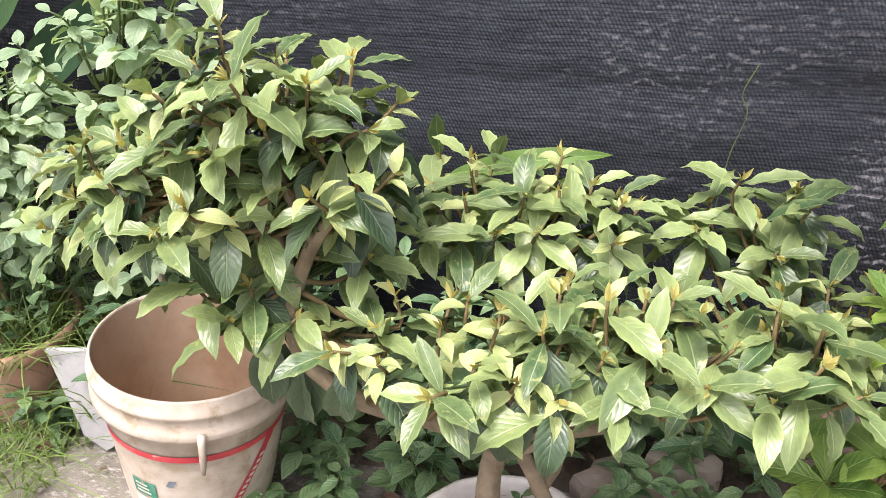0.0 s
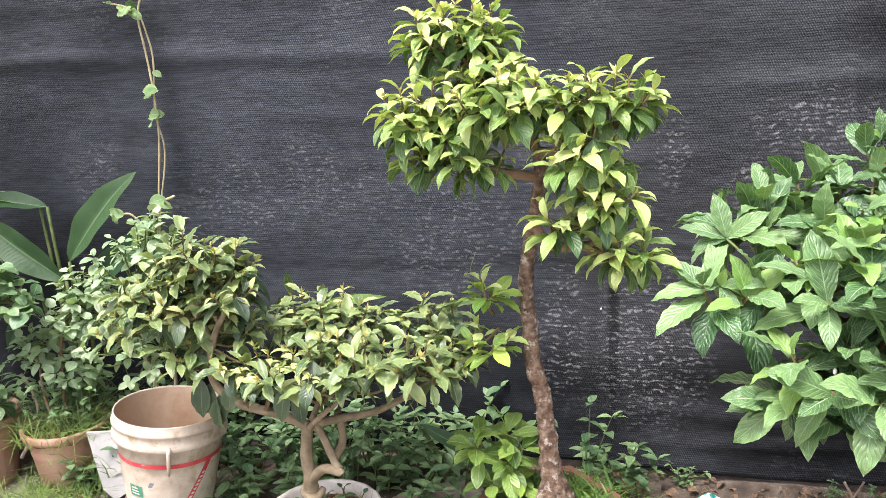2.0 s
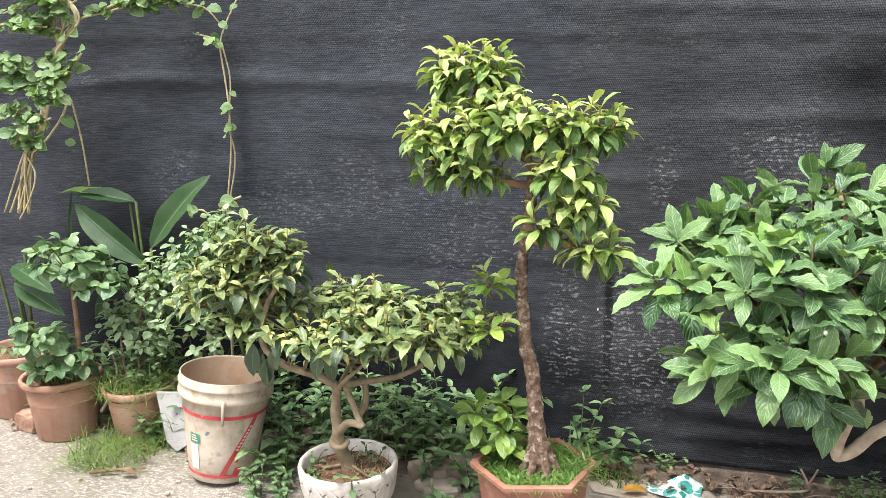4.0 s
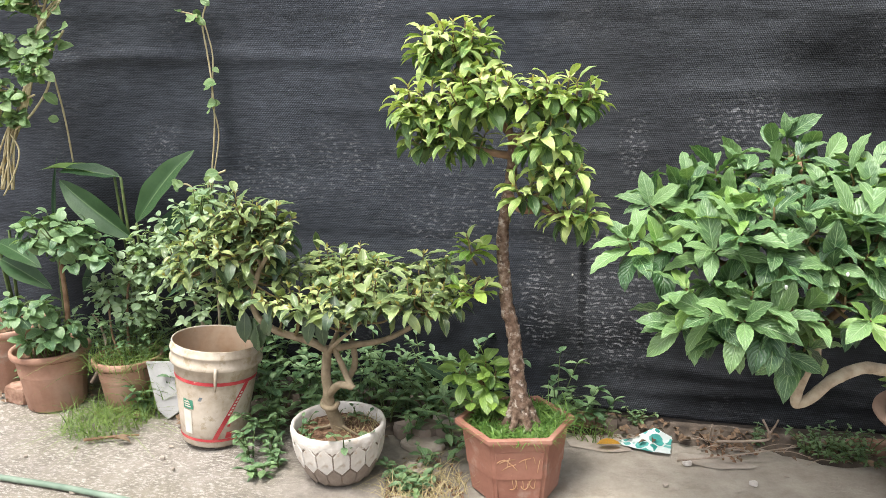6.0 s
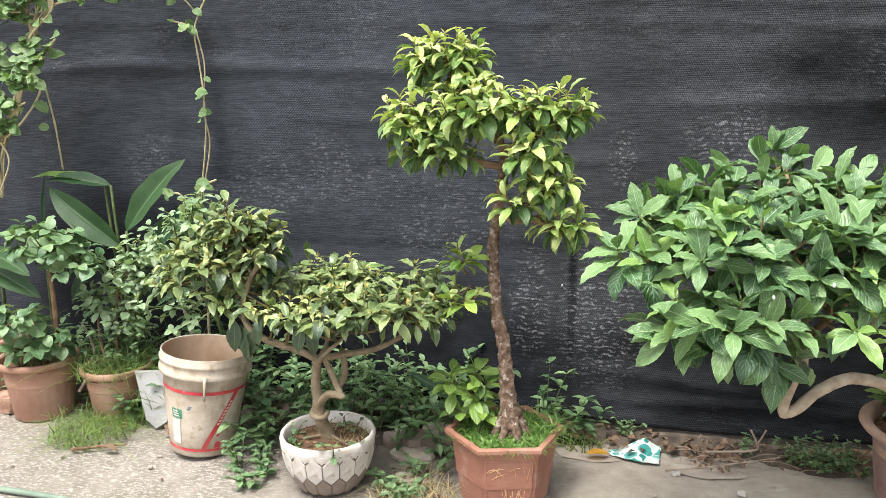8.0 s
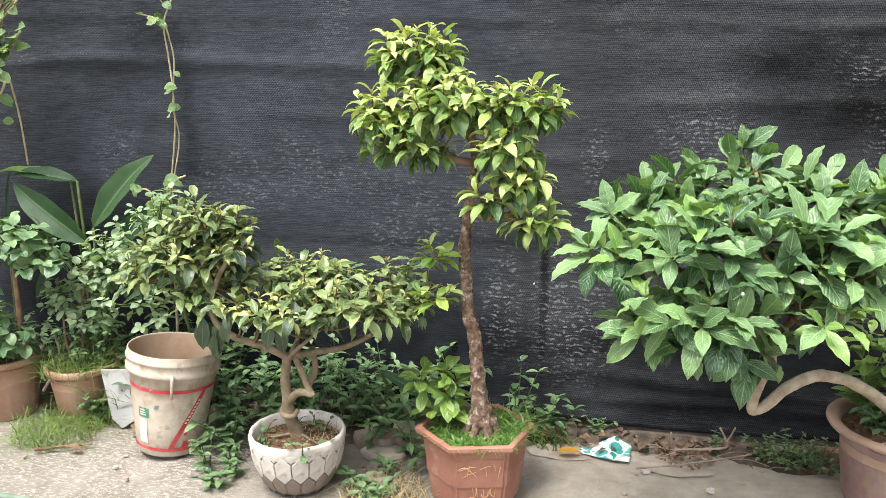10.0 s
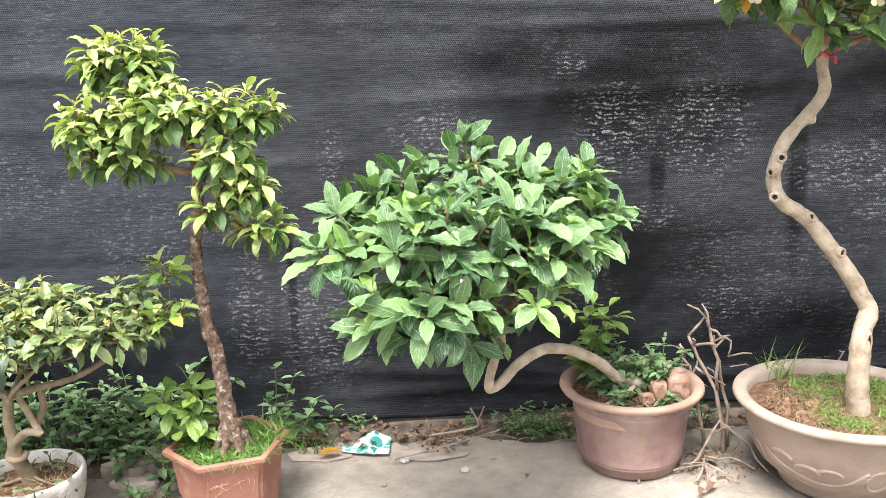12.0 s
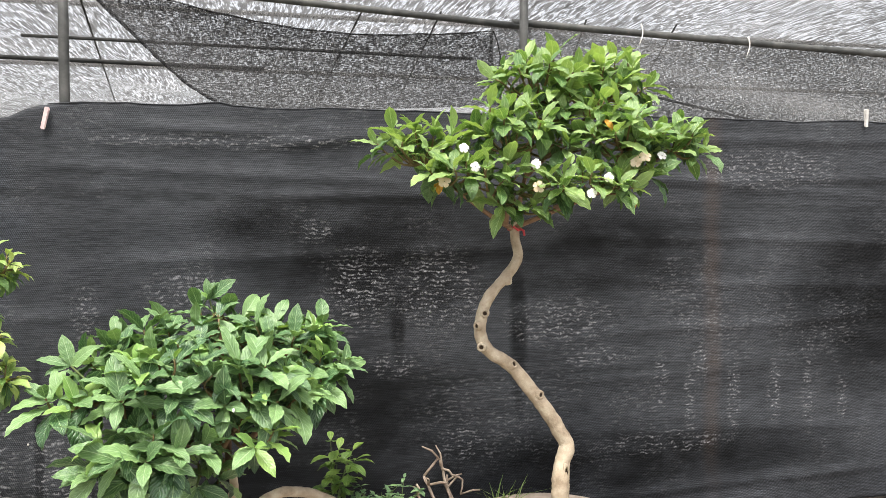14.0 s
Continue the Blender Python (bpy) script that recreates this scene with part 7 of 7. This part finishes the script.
stems += [[(-0.76, 1.235, 1.15), (-0.75, 1.225, 1.165), (-0.745, 1.22, 1.17), 1.2], [(-0.765, 1.24, 1.44), (-0.82, 1.23, 1.5), (-0.9, 1.22, 1.52), (-1.05, 1.22, 1.545), 0.55], [(-0.82, 1.23, 0.7), (-0.78, 1.2, 0.82), (-0.7, 1.18, 0.86), 0.8], [(-0.82, 1.23, 0.72), (-0.86, 1.19, 0.8), (-0.9, 1.17, 0.8), 0.9], [(-0.84, 1.22, 0.68), (-0.8, 1.17, 0.76), (-0.76, 1.15, 0.76), 0.8]]
climber("climbing_vine", "thin straw-coloured climbing vine with few leaves on the net",
        stems, K_VINE, rv, 0.022, 0.0038)
lines = []
for k in range(12):
    w = [rv.uniform(-0.022, 0.022) for _ in range(7)]
    lines.append([(-1.63 + w[0] * 3, 1.10, 0.78), (-1.535 + w[1] * 1.3, 1.09 + w[2], 0.99), (-1.455 + w[2], 1.08, 1.10), (-1.375 + w[3] * 0.8, 1.075, 1.25), (-1.325 + w[4] * 0.6, 1.08 + w[1], 1.37), (-1.30 + w[5] * 3, 1.09, 1.48), (-1.26 + w[6] * 6, 1.11, 1.60), 0.05])
for k in range(9):
    x, z = rv.uniform(-1.42, -1.28), rv.uniform(1.36, 1.56)
    lines.append([(x, 1.08, z), (x + rv.uniform(-0.12, 0.06), 1.06, z + rv.uniform(0.0, 0.08)), (x + rv.uniform(-0.26, 0.10), 1.05, z + rv.uniform(-0.04, 0.14)), 1.0])
for k in range(7):
    x, z = rv.uniform(-1.42, -1.34), rv.uniform(1.12, 1.44)
    lines.append([(x, 1.06, z), (x + rv.uniform(0.0, 0.06), 1.04, z + rv.uniform(-0.03, 0.04)), (x + rv.uniform(0.02, 0.12), 1.03, z + rv.uniform(-0.06, 0.06)), 0.9])
for k in range(9):
    x, z = rv.uniform(-1.50, -1.38), rv.uniform(1.08, 1.36)
    lines.append([(x, 1.08, z), (x - rv.uniform(0.03, 0.10), 1.06, z + rv.uniform(-0.02, 0.06)), (x - rv.uniform(0.10, 0.24), 1.05, z + rv.uniform(-0.10, 0.12)), 1.1])
lines += [[(-1.33, 1.08, 1.40), (-1.25, 1.10, 1.47), (-1.14, 1.14, 1.50), (-1.0, 1.2, 1.535), (-0.90, 1.22, 1.53), 0.4], [(-1.16, 1.12, 1.50), (-1.08, 1.14, 1.535), (-0.98, 1.17, 1.55), 1.3], [(-1.0, 1.2, 1.535), (-0.94, 1.2, 1.55), (-0.88, 1.2, 1.54), 2.2], [(-1.05, 1.18, 1.53), (-0.97, 1.19, 1.52), (-0.9, 1.2, 1.535), 1.6],
          [(-1.37, 1.08, 1.26), (-1.30, 1.09, 1.30), (-1.25, 1.10, 1.36), 0.9], [(-1.36, 1.08, 1.25), (-1.32, 1.08, 1.20), (-1.34, 1.07, 1.14), (-1.42, 1.07, 1.06), (-1.50, 1.08, 1.01), 0.12], [(-1.53, 1.08, 1.0), (-1.49, 1.07, 0.93), (-1.53, 1.07, 0.84), (-1.60, 1.08, 0.76), 0.0],
          [(-1.335, 1.12, 1.20), (-1.345, 1.16, 1.05), (-1.35, 1.18, 0.88), 0.1]]
climber("climbing_vine", "bundle of climbing vine stems with small green leaves", lines, K_VINE, rv, 0.016, 0.0042, limit=295, size=(0.65, 1.25))

# tiny creeping twig on the net beside the tall tree
climber("net_creeper", "wiry leafless creeper on the net", [[(0.16, 1.25, 0.42), (0.167, 1.25, 0.527), (0.182, 1.25, 0.601), (0.17, 1.25, 0.633), (0.185, 1.25, 0.68), 0.06]], K_PALE, rv, 0.02, 0.0009, STEM_GREEN, size=(0.3, 0.5))


# ---- grass ----
def in_disc(rng, c, r, n, z):
    out = []
    for _ in range(n):
        a, q = rng.uniform(0, 6.28), r * math.sqrt(rng.random())
        out.append((c[0] + q * math.cos(a), c[1] + q * math.sin(a), z))
    return out


rg = random.Random(81)
blades(in_disc(rg, (0.448, 0.767), 0.134, 2300, 0.200), "pot_grass", GRASS_LUSH, None, rg, (0.015, 0.042), 0.0034, 1.7, "dense green grass filling the hexagonal planter", "grass")
blades(in_disc(rg, (0.525, 0.80), 0.070, 160, 0.200), "pot_grass", GRASS_LUSH, None, rg, (0.03, 0.085), 0.0026, 1.8, "long grass leaning out of the hexagonal planter", "grass")
blades([p for p in in_disc(rg, (BOWL[0] + 0.05, BOWL[1]), 0.21, 5200, 0.238) if p[0] - BOWL[0] - 0.5 * (p[1] - BOWL[1]) + 0.16 * noise.noise(Vector((p[0] * 9, p[1] * 9, 0))) + rg.uniform(-0.05, 0.05) > -0.11 and noise.noise(Vector((p[0] * 22, p[1] * 22, 4))) > -0.22 and math.hypot(p[0] - 2.225, p[1] - 0.72) > 0.042 + 0.03 * noise.noise(Vector((p[0] * 14, p[1] * 14, 8)))], "bowl_grass", GRASS_BOWL, None, rg, (0.012, 0.034), 0.0022, 1.4, "short bright grass in the bowl planter", "grass")
blades(in_disc(rg, (BOWL[0] + 0.01, BOWL[1] - 0.01), 0.21, 900, 0.238), "bowl_grass", GRASS_DRY, None, rg, (0.01, 0.03), 0.0016, 1.2, "dry straw in the bowl planter", "grass")
blades(in_disc(rg, (BOWL[0] - 0.08, BOWL[1] + 0.24), 0.05, 24, 0.22), "bowl_grass", GRASS, None, rg, (0.08, 0.17), 0.0028, 0.9, "taller grass tuft at the back of the bowl planter", "grass")
blades(in_disc(rg, (-1.07, 0.98), 0.125, 260, 0.17), "pot_grass", GRASS, None, rg, (0.06, 0.17), 0.0020, 1.9, "grass in the overgrown terracotta pot", "grass")
blades(in_disc(rg, (-1.05, 0.83), 0.15, 520, 0.0), "ground_grass", GRASS, None, rg, (0.04, 0.12), 0.0019, 2.2, "grass tuft on the concrete before the pots", "grass")
blades(in_disc(rg, (-0.93, 1.06), 0.16, 420, 0.0), "ground_grass", GRASS, None, rg, (0.12, 0.34), 0.0032, 0.8, "tall grass between the pots and the net", "grass")
blades(in_disc(rg, (-1.33, 0.95), 0.10, 60, 0.2), "pot_grass", GRASS, None, rg, (0.06, 0.22), 0.0022, 0.9, "thin grass in the fluted pot", "grass")
blades(in_disc(rg, (0.63, 1.15), 0.07, 60, 0.0), "ground_grass", GRASS, None, rg, (0.03, 0.11), 0.0024, 1.3, "grass at the foot of the net", "grass")
blades(in_disc(rg, (0.19, 0.66), 0.13, 320, 0.0), "ground_grass", GRASS_DRY, None, rg, (0.03, 0.09), 0.0016, 1.5, "dry grass between the planters", "grass")
blades(in_disc(rg, (-0.05, 0.74), 0.09, 110, 0.143), "pot_grass", GRASS_DRY, None, rg, (0.02, 0.06), 0.0014, 1.5, "thin dry grass in the white pot", "grass")
blades(in_disc(rg, (1.65, 1.05), 0.12, 90, 0.22), "pot_grass", GRASS, None, rg, (0.04, 0.13), 0.0024, 1.0, "grass in the brown planter", "grass")
blades([(rg.uniform(2.5, 4.5), 1.16 + rg.uniform(-.05, .06), 0.0) for _ in range(300)], "ground_grass", GRASS, None, rg, (0.02, 0.05), 0.0022, 1.3, "low grass at the foot of the net", "grass")


# ---- loose things on the ground ----
def tube_thing(name, pts, r0, r1, material, label, category, group="", sides=10, rough=0.0):
    bm = tube_line(pts, r0, r1, 8, sides, rough, 60)
    return tagged(new(name, mesh_from(name, bm, material)), label, category, group)


tube_thing("garden_hose", [(2.42, 1.13, 0.012), (2.7, 1.07, 0.012), (2.95, 1.01, 0.012), (3.3, 0.96, 0.012), (4.2, 0.9, 0.012), (5.5, 0.9, 0.012)], 0.011, 0.011, HOSE, "dark green garden hose lying on the concrete", "hose")
tube_thing("garden_hose", [(-2.6, 0.36, 0.011), (-1.5, 0.40, 0.011), (-1.09, 0.405, 0.011), (-0.79, 0.40, 0.011), (-0.4, 0.36, 0.011), (0.2, 0.24, 0.011), (0.8, 0.0, 0.011)], 0.0095, 0.0095, HOSE_PALE, "faded green garden hose on the concrete", "hose")


def crumpled_bag(cx, cy):
    bm = bmesh.new()
    n = 16
    grid = []
    for i in range(n + 1):
        row = []
        for j in range(n + 1):
            u, v = i / n - 0.5, j / n - 0.5
            x, y = u * 0.16 + 0.010 * noise.noise(Vector((u * 6, v * 6, 1))), v * 0.12 * (0.25 + 0.75 * min(1.0, (u + 0.5) * 1.5)) + u * 0.02
            z = 0.008 + 0.062 * max(0, 0.62 - abs(v - 0.30) * 1.5 - abs(u - 0.16) * 1.5) + 0.016 * (noise.noise(Vector((u * 5, v * 5, 5))) + 0.6) * (1 - 1.6 * max(abs(u), abs(v)))
            row.append(bm.verts.new((cx + x, cy + y, max(z, 0.006))))
        grid.append(row)
    for a, b in zip(grid, grid[1:]):
        for k in range(n):
            bm.faces.new((a[k], b[k], b[k + 1], a[k + 1]))
    ob = new("crumpled_bag", mesh_from("crumpled_bag", bm, BAG, False))
    so = ob.modifiers.new("thickness", "SOLIDIFY")
    so.thickness = 0.001
    return tagged(ob, "crumpled white and teal plastic packet on the ground", "litter")


crumpled_bag(0.80, 1.115)


def flat_stone(name, cx, cy, rx, ry, h, material, label, rng, group="flat stones by the net"):
    bm = bmesh.new()
    n = 13
    rad = [rng.uniform(0.75, 1.1) for _ in range(n)]
    rings = []
    for s, z in ((0.97, 0.0), (1.0, h * 0.6), (0.94, h), (0.5, h * 1.05)):
        rings.append([bm.verts.new((cx + rx * rad[k] * s * math.cos(6.283 * k / n), cy + ry * rad[k] * s * math.sin(6.283 * k / n), z + 0.002 * noise.noise(Vector((k, s * 5, cx))))) for k in range(n)])
    for a, b in zip(rings, rings[1:]):
        for k in range(n):
            bm.faces.new((a[k], a[(k + 1) % n], b[(k + 1) % n], b[k]))
    bm.faces.new(rings[-1])
    return tagged(new(name, mesh_from(name, bm, material, False)), label, "stone", group)


rs = random.Random(91)
flat_stone("flat_stone", 0.66, 1.09, 0.12, 0.055, 0.002, STONE, "pale flat concrete flake on the ground", rs)
flat_stone("flat_stone", 1.01, 1.06, 0.12, 0.045, 0.002, STONE, "pale flat concrete flake on the ground", rs)
flat_stone("flat_stone", 0.60, 1.20, 0.05, 0.03, 0.05, BRICK, "lump of old brick below the net", rs)
flat_stone("flat_stone", 0.66, 1.22, 0.05, 0.03, 0.04, CEMENT, "lump of cement below the net", rs)
flat_stone("flat_stone", 1.52, 1.22, 0.12, 0.03, 0.045, BRICK, "old brick below the net", rs)
flat_stone("flat_stone", 0.07, 1.0, 0.09, 0.05, 0.05, CEMENT, "cement lump among the weeds", rs)
flat_stone("flat_stone", 0.16, 1.06, 0.07, 0.04, 0.06, STONE, "pale stone among the weeds", rs)
flat_stone("flat_stone", 2.62, 1.22, 0.16, 0.03, 0.04, EARTH, "cement edge below the net", rs)
flat_stone("flat_stone", 2.95, 1.2, 0.1, 0.035, 0.05, EARTH, "cement lump below the net", rs)
flat_stone("flat_stone", -1.5, 0.93, 0.07, 0.05, 0.06, BRICK, "dark broken brick between the pots", rs)
flat_stone("flat_stone", 0.10, 0.93, 0.09, 0.05, 0.022, STONE, "pale broken concrete slab among the weeds", rs)
flat_stone("flat_stone", 0.14, 0.78, 0.06, 0.04, 0.012, STONE, "flat piece of cement between the planters", rs)
flat_stone("flat_stone", 0.17, 0.58, 0.07, 0.045, 0.01, STONE, "flat stone between the planters", rs)
for k in range(26):
    x, y = (rs.uniform(0.6, 2.9), rs.uniform(0.55, 1.08)) if k < 16 else (rs.uniform(-1.3, -0.3), rs.uniform(0.35, 0.8))
    flat_stone("pebble", x, y, rs.uniform(0.004, 0.010), rs.uniform(0.004, 0.008), rs.uniform(0.004, 0.009), STONE, "small pale pebble on the concrete", rs, "pebbles on the concrete")
flat_stone("pebble", 1.12, 0.94, 0.013, 0.009, 0.012, WHITE_PAINT, "white pebble on the concrete", rs, "pebbles on the concrete")
flat_stone("pebble", 0.93, 1.02, 0.015, 0.011, 0.013, WHITE_PAINT, "white pebble on the concrete", rs, "pebbles on the concrete")

# fallen leaves: single ones in the open, countless ones against the net
for x, y, k, s, a in ((0.65, 1.055, K_ORANGE, 1.0, 0.3), (0.905, 1.135, K_DEAD, 0.9, 1.0), (1.0, 1.15, K_DEAD, 1.1, 2.0), (1.05, 1.17, K_DEAD, 1.0, 4.0), (-0.92, 0.70, K_DEAD, 0.9, 0.2), (0.3, 0.55, K_DEAD, 0.9, 1.2), (1.3, 0.85, K_DEAD, 0.5, 1.2), (1.9, 0.9, K_DEAD, 0.9, 2.2),
                      (1.78, 0.72, K_DEAD, 0.7, 0.9), (1.85, 0.78, K_DEAD, 0.8, 3.9), (0.24, 0.52, K_DEAD, 0.8, 2.9)):
    ob = new("fallen_leaf", k.shapes[0][1])
    ob.matrix_basis = leaf_pose(Vector((x, y, 0.018)), (math.cos(a), math.sin(a), 0.15), (0, 0, 1), s)
    tagged(ob, "fallen yellow leaf on a pale stone" if k is K_ORANGE else "curled dry brown leaf lying on the ground", "leaf", "fallen leaves")
V, Fc, U, off = [], [], [], 0
for k in range(560):
    arr = K_DEAD.shapes[rs.randrange(4)][0]
    x = rs.uniform(-1.6, 3.4)
    y = rs.uniform(1.10, 1.26) if x > 0.35 else rs.uniform(0.85, 1.25)
    if -0.45 < x < 0.3 and k % 2:
        x, y = rs.uniform(0.08, 0.28), rs.uniform(0.5, 0.9)
    m = np.array(leaf_pose(Vector((x, y, 0.022 if y > 1.1 else 0.01)), (rs.uniform(-1, 1), rs.uniform(-1, 1), rs.uniform(-0.1, 0.5)), (rs.uniform(-.5, .5), rs.uniform(-.5, .5), 1), rs.uniform(0.25, 0.6)))
    V.append(arr[0] @ m[:3, :3].T + m[:3, 3])
    Fc += [tuple(q + off for q in f) for f in arr[1]]
    U += arr[2]
    off += len(arr[0])
tagged(new("leaf_litter", mesh_of("leaf_litter", np.concatenate(V), Fc, U, LEAF_DEAD)), "brown leaf litter along the foot of the net", "litter", kind="stuff")


def brushwood():
    """Dry branches stacked between the planters, with fallen ones before them."""
    b = thing("brushwood", (1.92, 1.0, 0.0), "bundle of dry grey pruned branches between two planters", "branches")
    r = random.Random(101)

    def branch(pts, r0, r1, forks=2):
        """A kinked dry branch with short side spurs."""
        bm = bmesh.new()
        q = []
        for a, c in zip(pts, pts[1:]):
            for t in (0.0, 0.5):
                p = Vector(a).lerp(Vector(c), t)
                q.append(p + Vector((r.uniform(-1, 1), r.uniform(-1, 1), 0)) * (0.009 if q else 0.0))
        q.append(Vector(pts[-1]))
        tube(bm, q, np.linspace(r0 * 0.75, r1 * 0.75, len(q)), 7, 0.2, 70)
        for k in range(forks):
            c = q[r.randrange(len(q) // 2, len(q))]
            d = Vector((r.uniform(-1, 1), r.uniform(-0.4, 0.4), r.uniform(0.0, 1.0))).normalized() * r.uniform(0.03, 0.085)
            tube(bm, [c, c + d * 0.55 + Vector((0.006, 0, 0.006)), c + d], [r1 * 0.75, r1 * 0.7, r1 * 0.5], 6, 0.2, 70)
        part("branch", bm, DRY_WOOD, b)
    branch([(1.95, 1.00, 0.0), (1.945, 1.02, 0.12), (1.935, 1.03, 0.20), (1.90, 1.04, 0.27), (1.86, 1.05, 0.345), (1.845, 1.06, 0.375)], 0.010, 0.006, 3)
    branch([(1.935, 1.03, 0.20), (1.93, 1.04, 0.30), (1.905, 1.05, 0.40), (1.90, 1.05, 0.43)], 0.008, 0.005, 2)
    branch([(1.905, 1.05, 0.40), (1.95, 1.05, 0.375), (1.985, 1.06, 0.35), (1.975, 1.06, 0.30)], 0.006, 0.004, 1)
    branch([(1.90, 1.03, 0.02), (1.885, 1.04, 0.14), (1.865, 1.05, 0.24), (1.83, 1.06, 0.31), (1.82, 1.07, 0.345)], 0.008, 0.005, 3)
    branch([(1.87, 1.05, 0.27), (1.92, 1.04, 0.24), (1.96, 1.03, 0.215)], 0.006, 0.004, 1)
    branch([(1.98, 1.04, 0.0), (1.985, 1.05, 0.13), (1.96, 1.06, 0.24), (1.925, 1.06, 0.33), (1.93, 1.07, 0.37)], 0.008, 0.005, 2)
    branch([(1.86, 1.02, 0.08), (1.93, 1.0, 0.075), (1.985, 1.0, 0.085)], 0.005, 0.004, 0)
    branch([(1.80, 0.88, 0.015), (1.86, 0.93, 0.06), (1.93, 0.98, 0.115), (2.0, 0.93, 0.06), (2.03, 0.84, 0.012)], 0.006, 0.004, 0)
    branch([(1.80, 0.80, 0.012), (1.86, 0.90, 0.035), (1.95, 0.92, 0.02), (2.0, 0.86, 0.01)], 0.005, 0.003, 1)
    branch([(1.75, 0.87, 0.012), (1.85, 0.86, 0.03), (1.92, 0.80, 0.01)], 0.005, 0.003, 1)
    branch([(1.84, 0.97, 0.012), (1.86, 0.88, 0.03), (1.83, 0.79, 0.01)], 0.005, 0.003, 1)
    branch([(2.06, 1.10, 0.25), (2.02, 1.03, 0.285), (1.96, 1.0, 0.29)], 0.003, 0.002, 0)
    branch([(2.32, 1.08, 0.22), (2.35, 1.06, 0.30), (2.33, 1.05, 0.31)], 0.004, 0.003, 0)
    return b


brushwood()
tube_thing("fallen_branch", [(0.90, 1.00, 0.02), (1.05, 1.05, 0.03), (1.25, 1.12, 0.05)], 0.003, 0.002, DRY_WOOD, "thin dry stick lying on the ground", "stick", "sticks on the ground", 6)
tube_thing("fallen_branch", [(1.02, 1.14, 0.03), (1.10, 1.12, 0.05), (1.17, 1.13, 0.06), (1.17, 1.12, 0.09), (1.15, 1.12, 0.13)], 0.0045, 0.0035, DRY_WOOD, "dry grey branch with an upright fork", "stick", "sticks on the ground", 7, 0.15)
tube_thing("fallen_branch", [(1.172, 1.12, 0.085), (1.185, 1.12, 0.11), (1.195, 1.12, 0.135)], 0.0035, 0.003, DRY_WOOD, "stub of a dry grey branch", "stick", "sticks on the ground", 7, 0.15)
tube_thing("fallen_branch", [(1.0, 1.16, 0.02), (1.0, 1.15, 0.06), (1.005, 1.15, 0.085)], 0.003, 0.003, DRY_WOOD, "short dry stick standing in the litter", "stick", "sticks on the ground", 6)
tube_thing("fallen_branch", [(-1.02, 0.68, 0.012), (-0.93, 0.72, 0.016), (-0.86, 0.76, 0.012)], 0.006, 0.003, BARK_MID, "short brown stick on the concrete", "stick", "sticks on the ground", 7, 0.2)
tube_thing("fallen_branch", [(-1.18, 0.93, 0.10), (-1.14, 0.98, 0.20), (-1.18, 1.02, 0.28), (-1.22, 1.03, 0.33)], 0.006, 0.004, DRY_WOOD, "dry cane leaning out of the overgrown pot", "stick", "sticks on the ground", 7, 0.15)

rt = random.Random(121)
for k in range(16):
    x, y, a, ln = rt.uniform(0.85, 1.45), rt.uniform(1.07, 1.2), rt.uniform(-0.6, 0.9), rt.uniform(0.05, 0.14)
    tube_thing("fallen_twig", [(x, y, 0.018), (x + ln * 0.5 * math.cos(a), y + ln * 0.5 * math.sin(a), 0.030), (x + ln * math.cos(a), y + ln * math.sin(a), 0.022)], 0.0016, 0.001, DRY_WOOD, "thin dry twig lying in the litter", "twig", "twigs in the litter", 5)
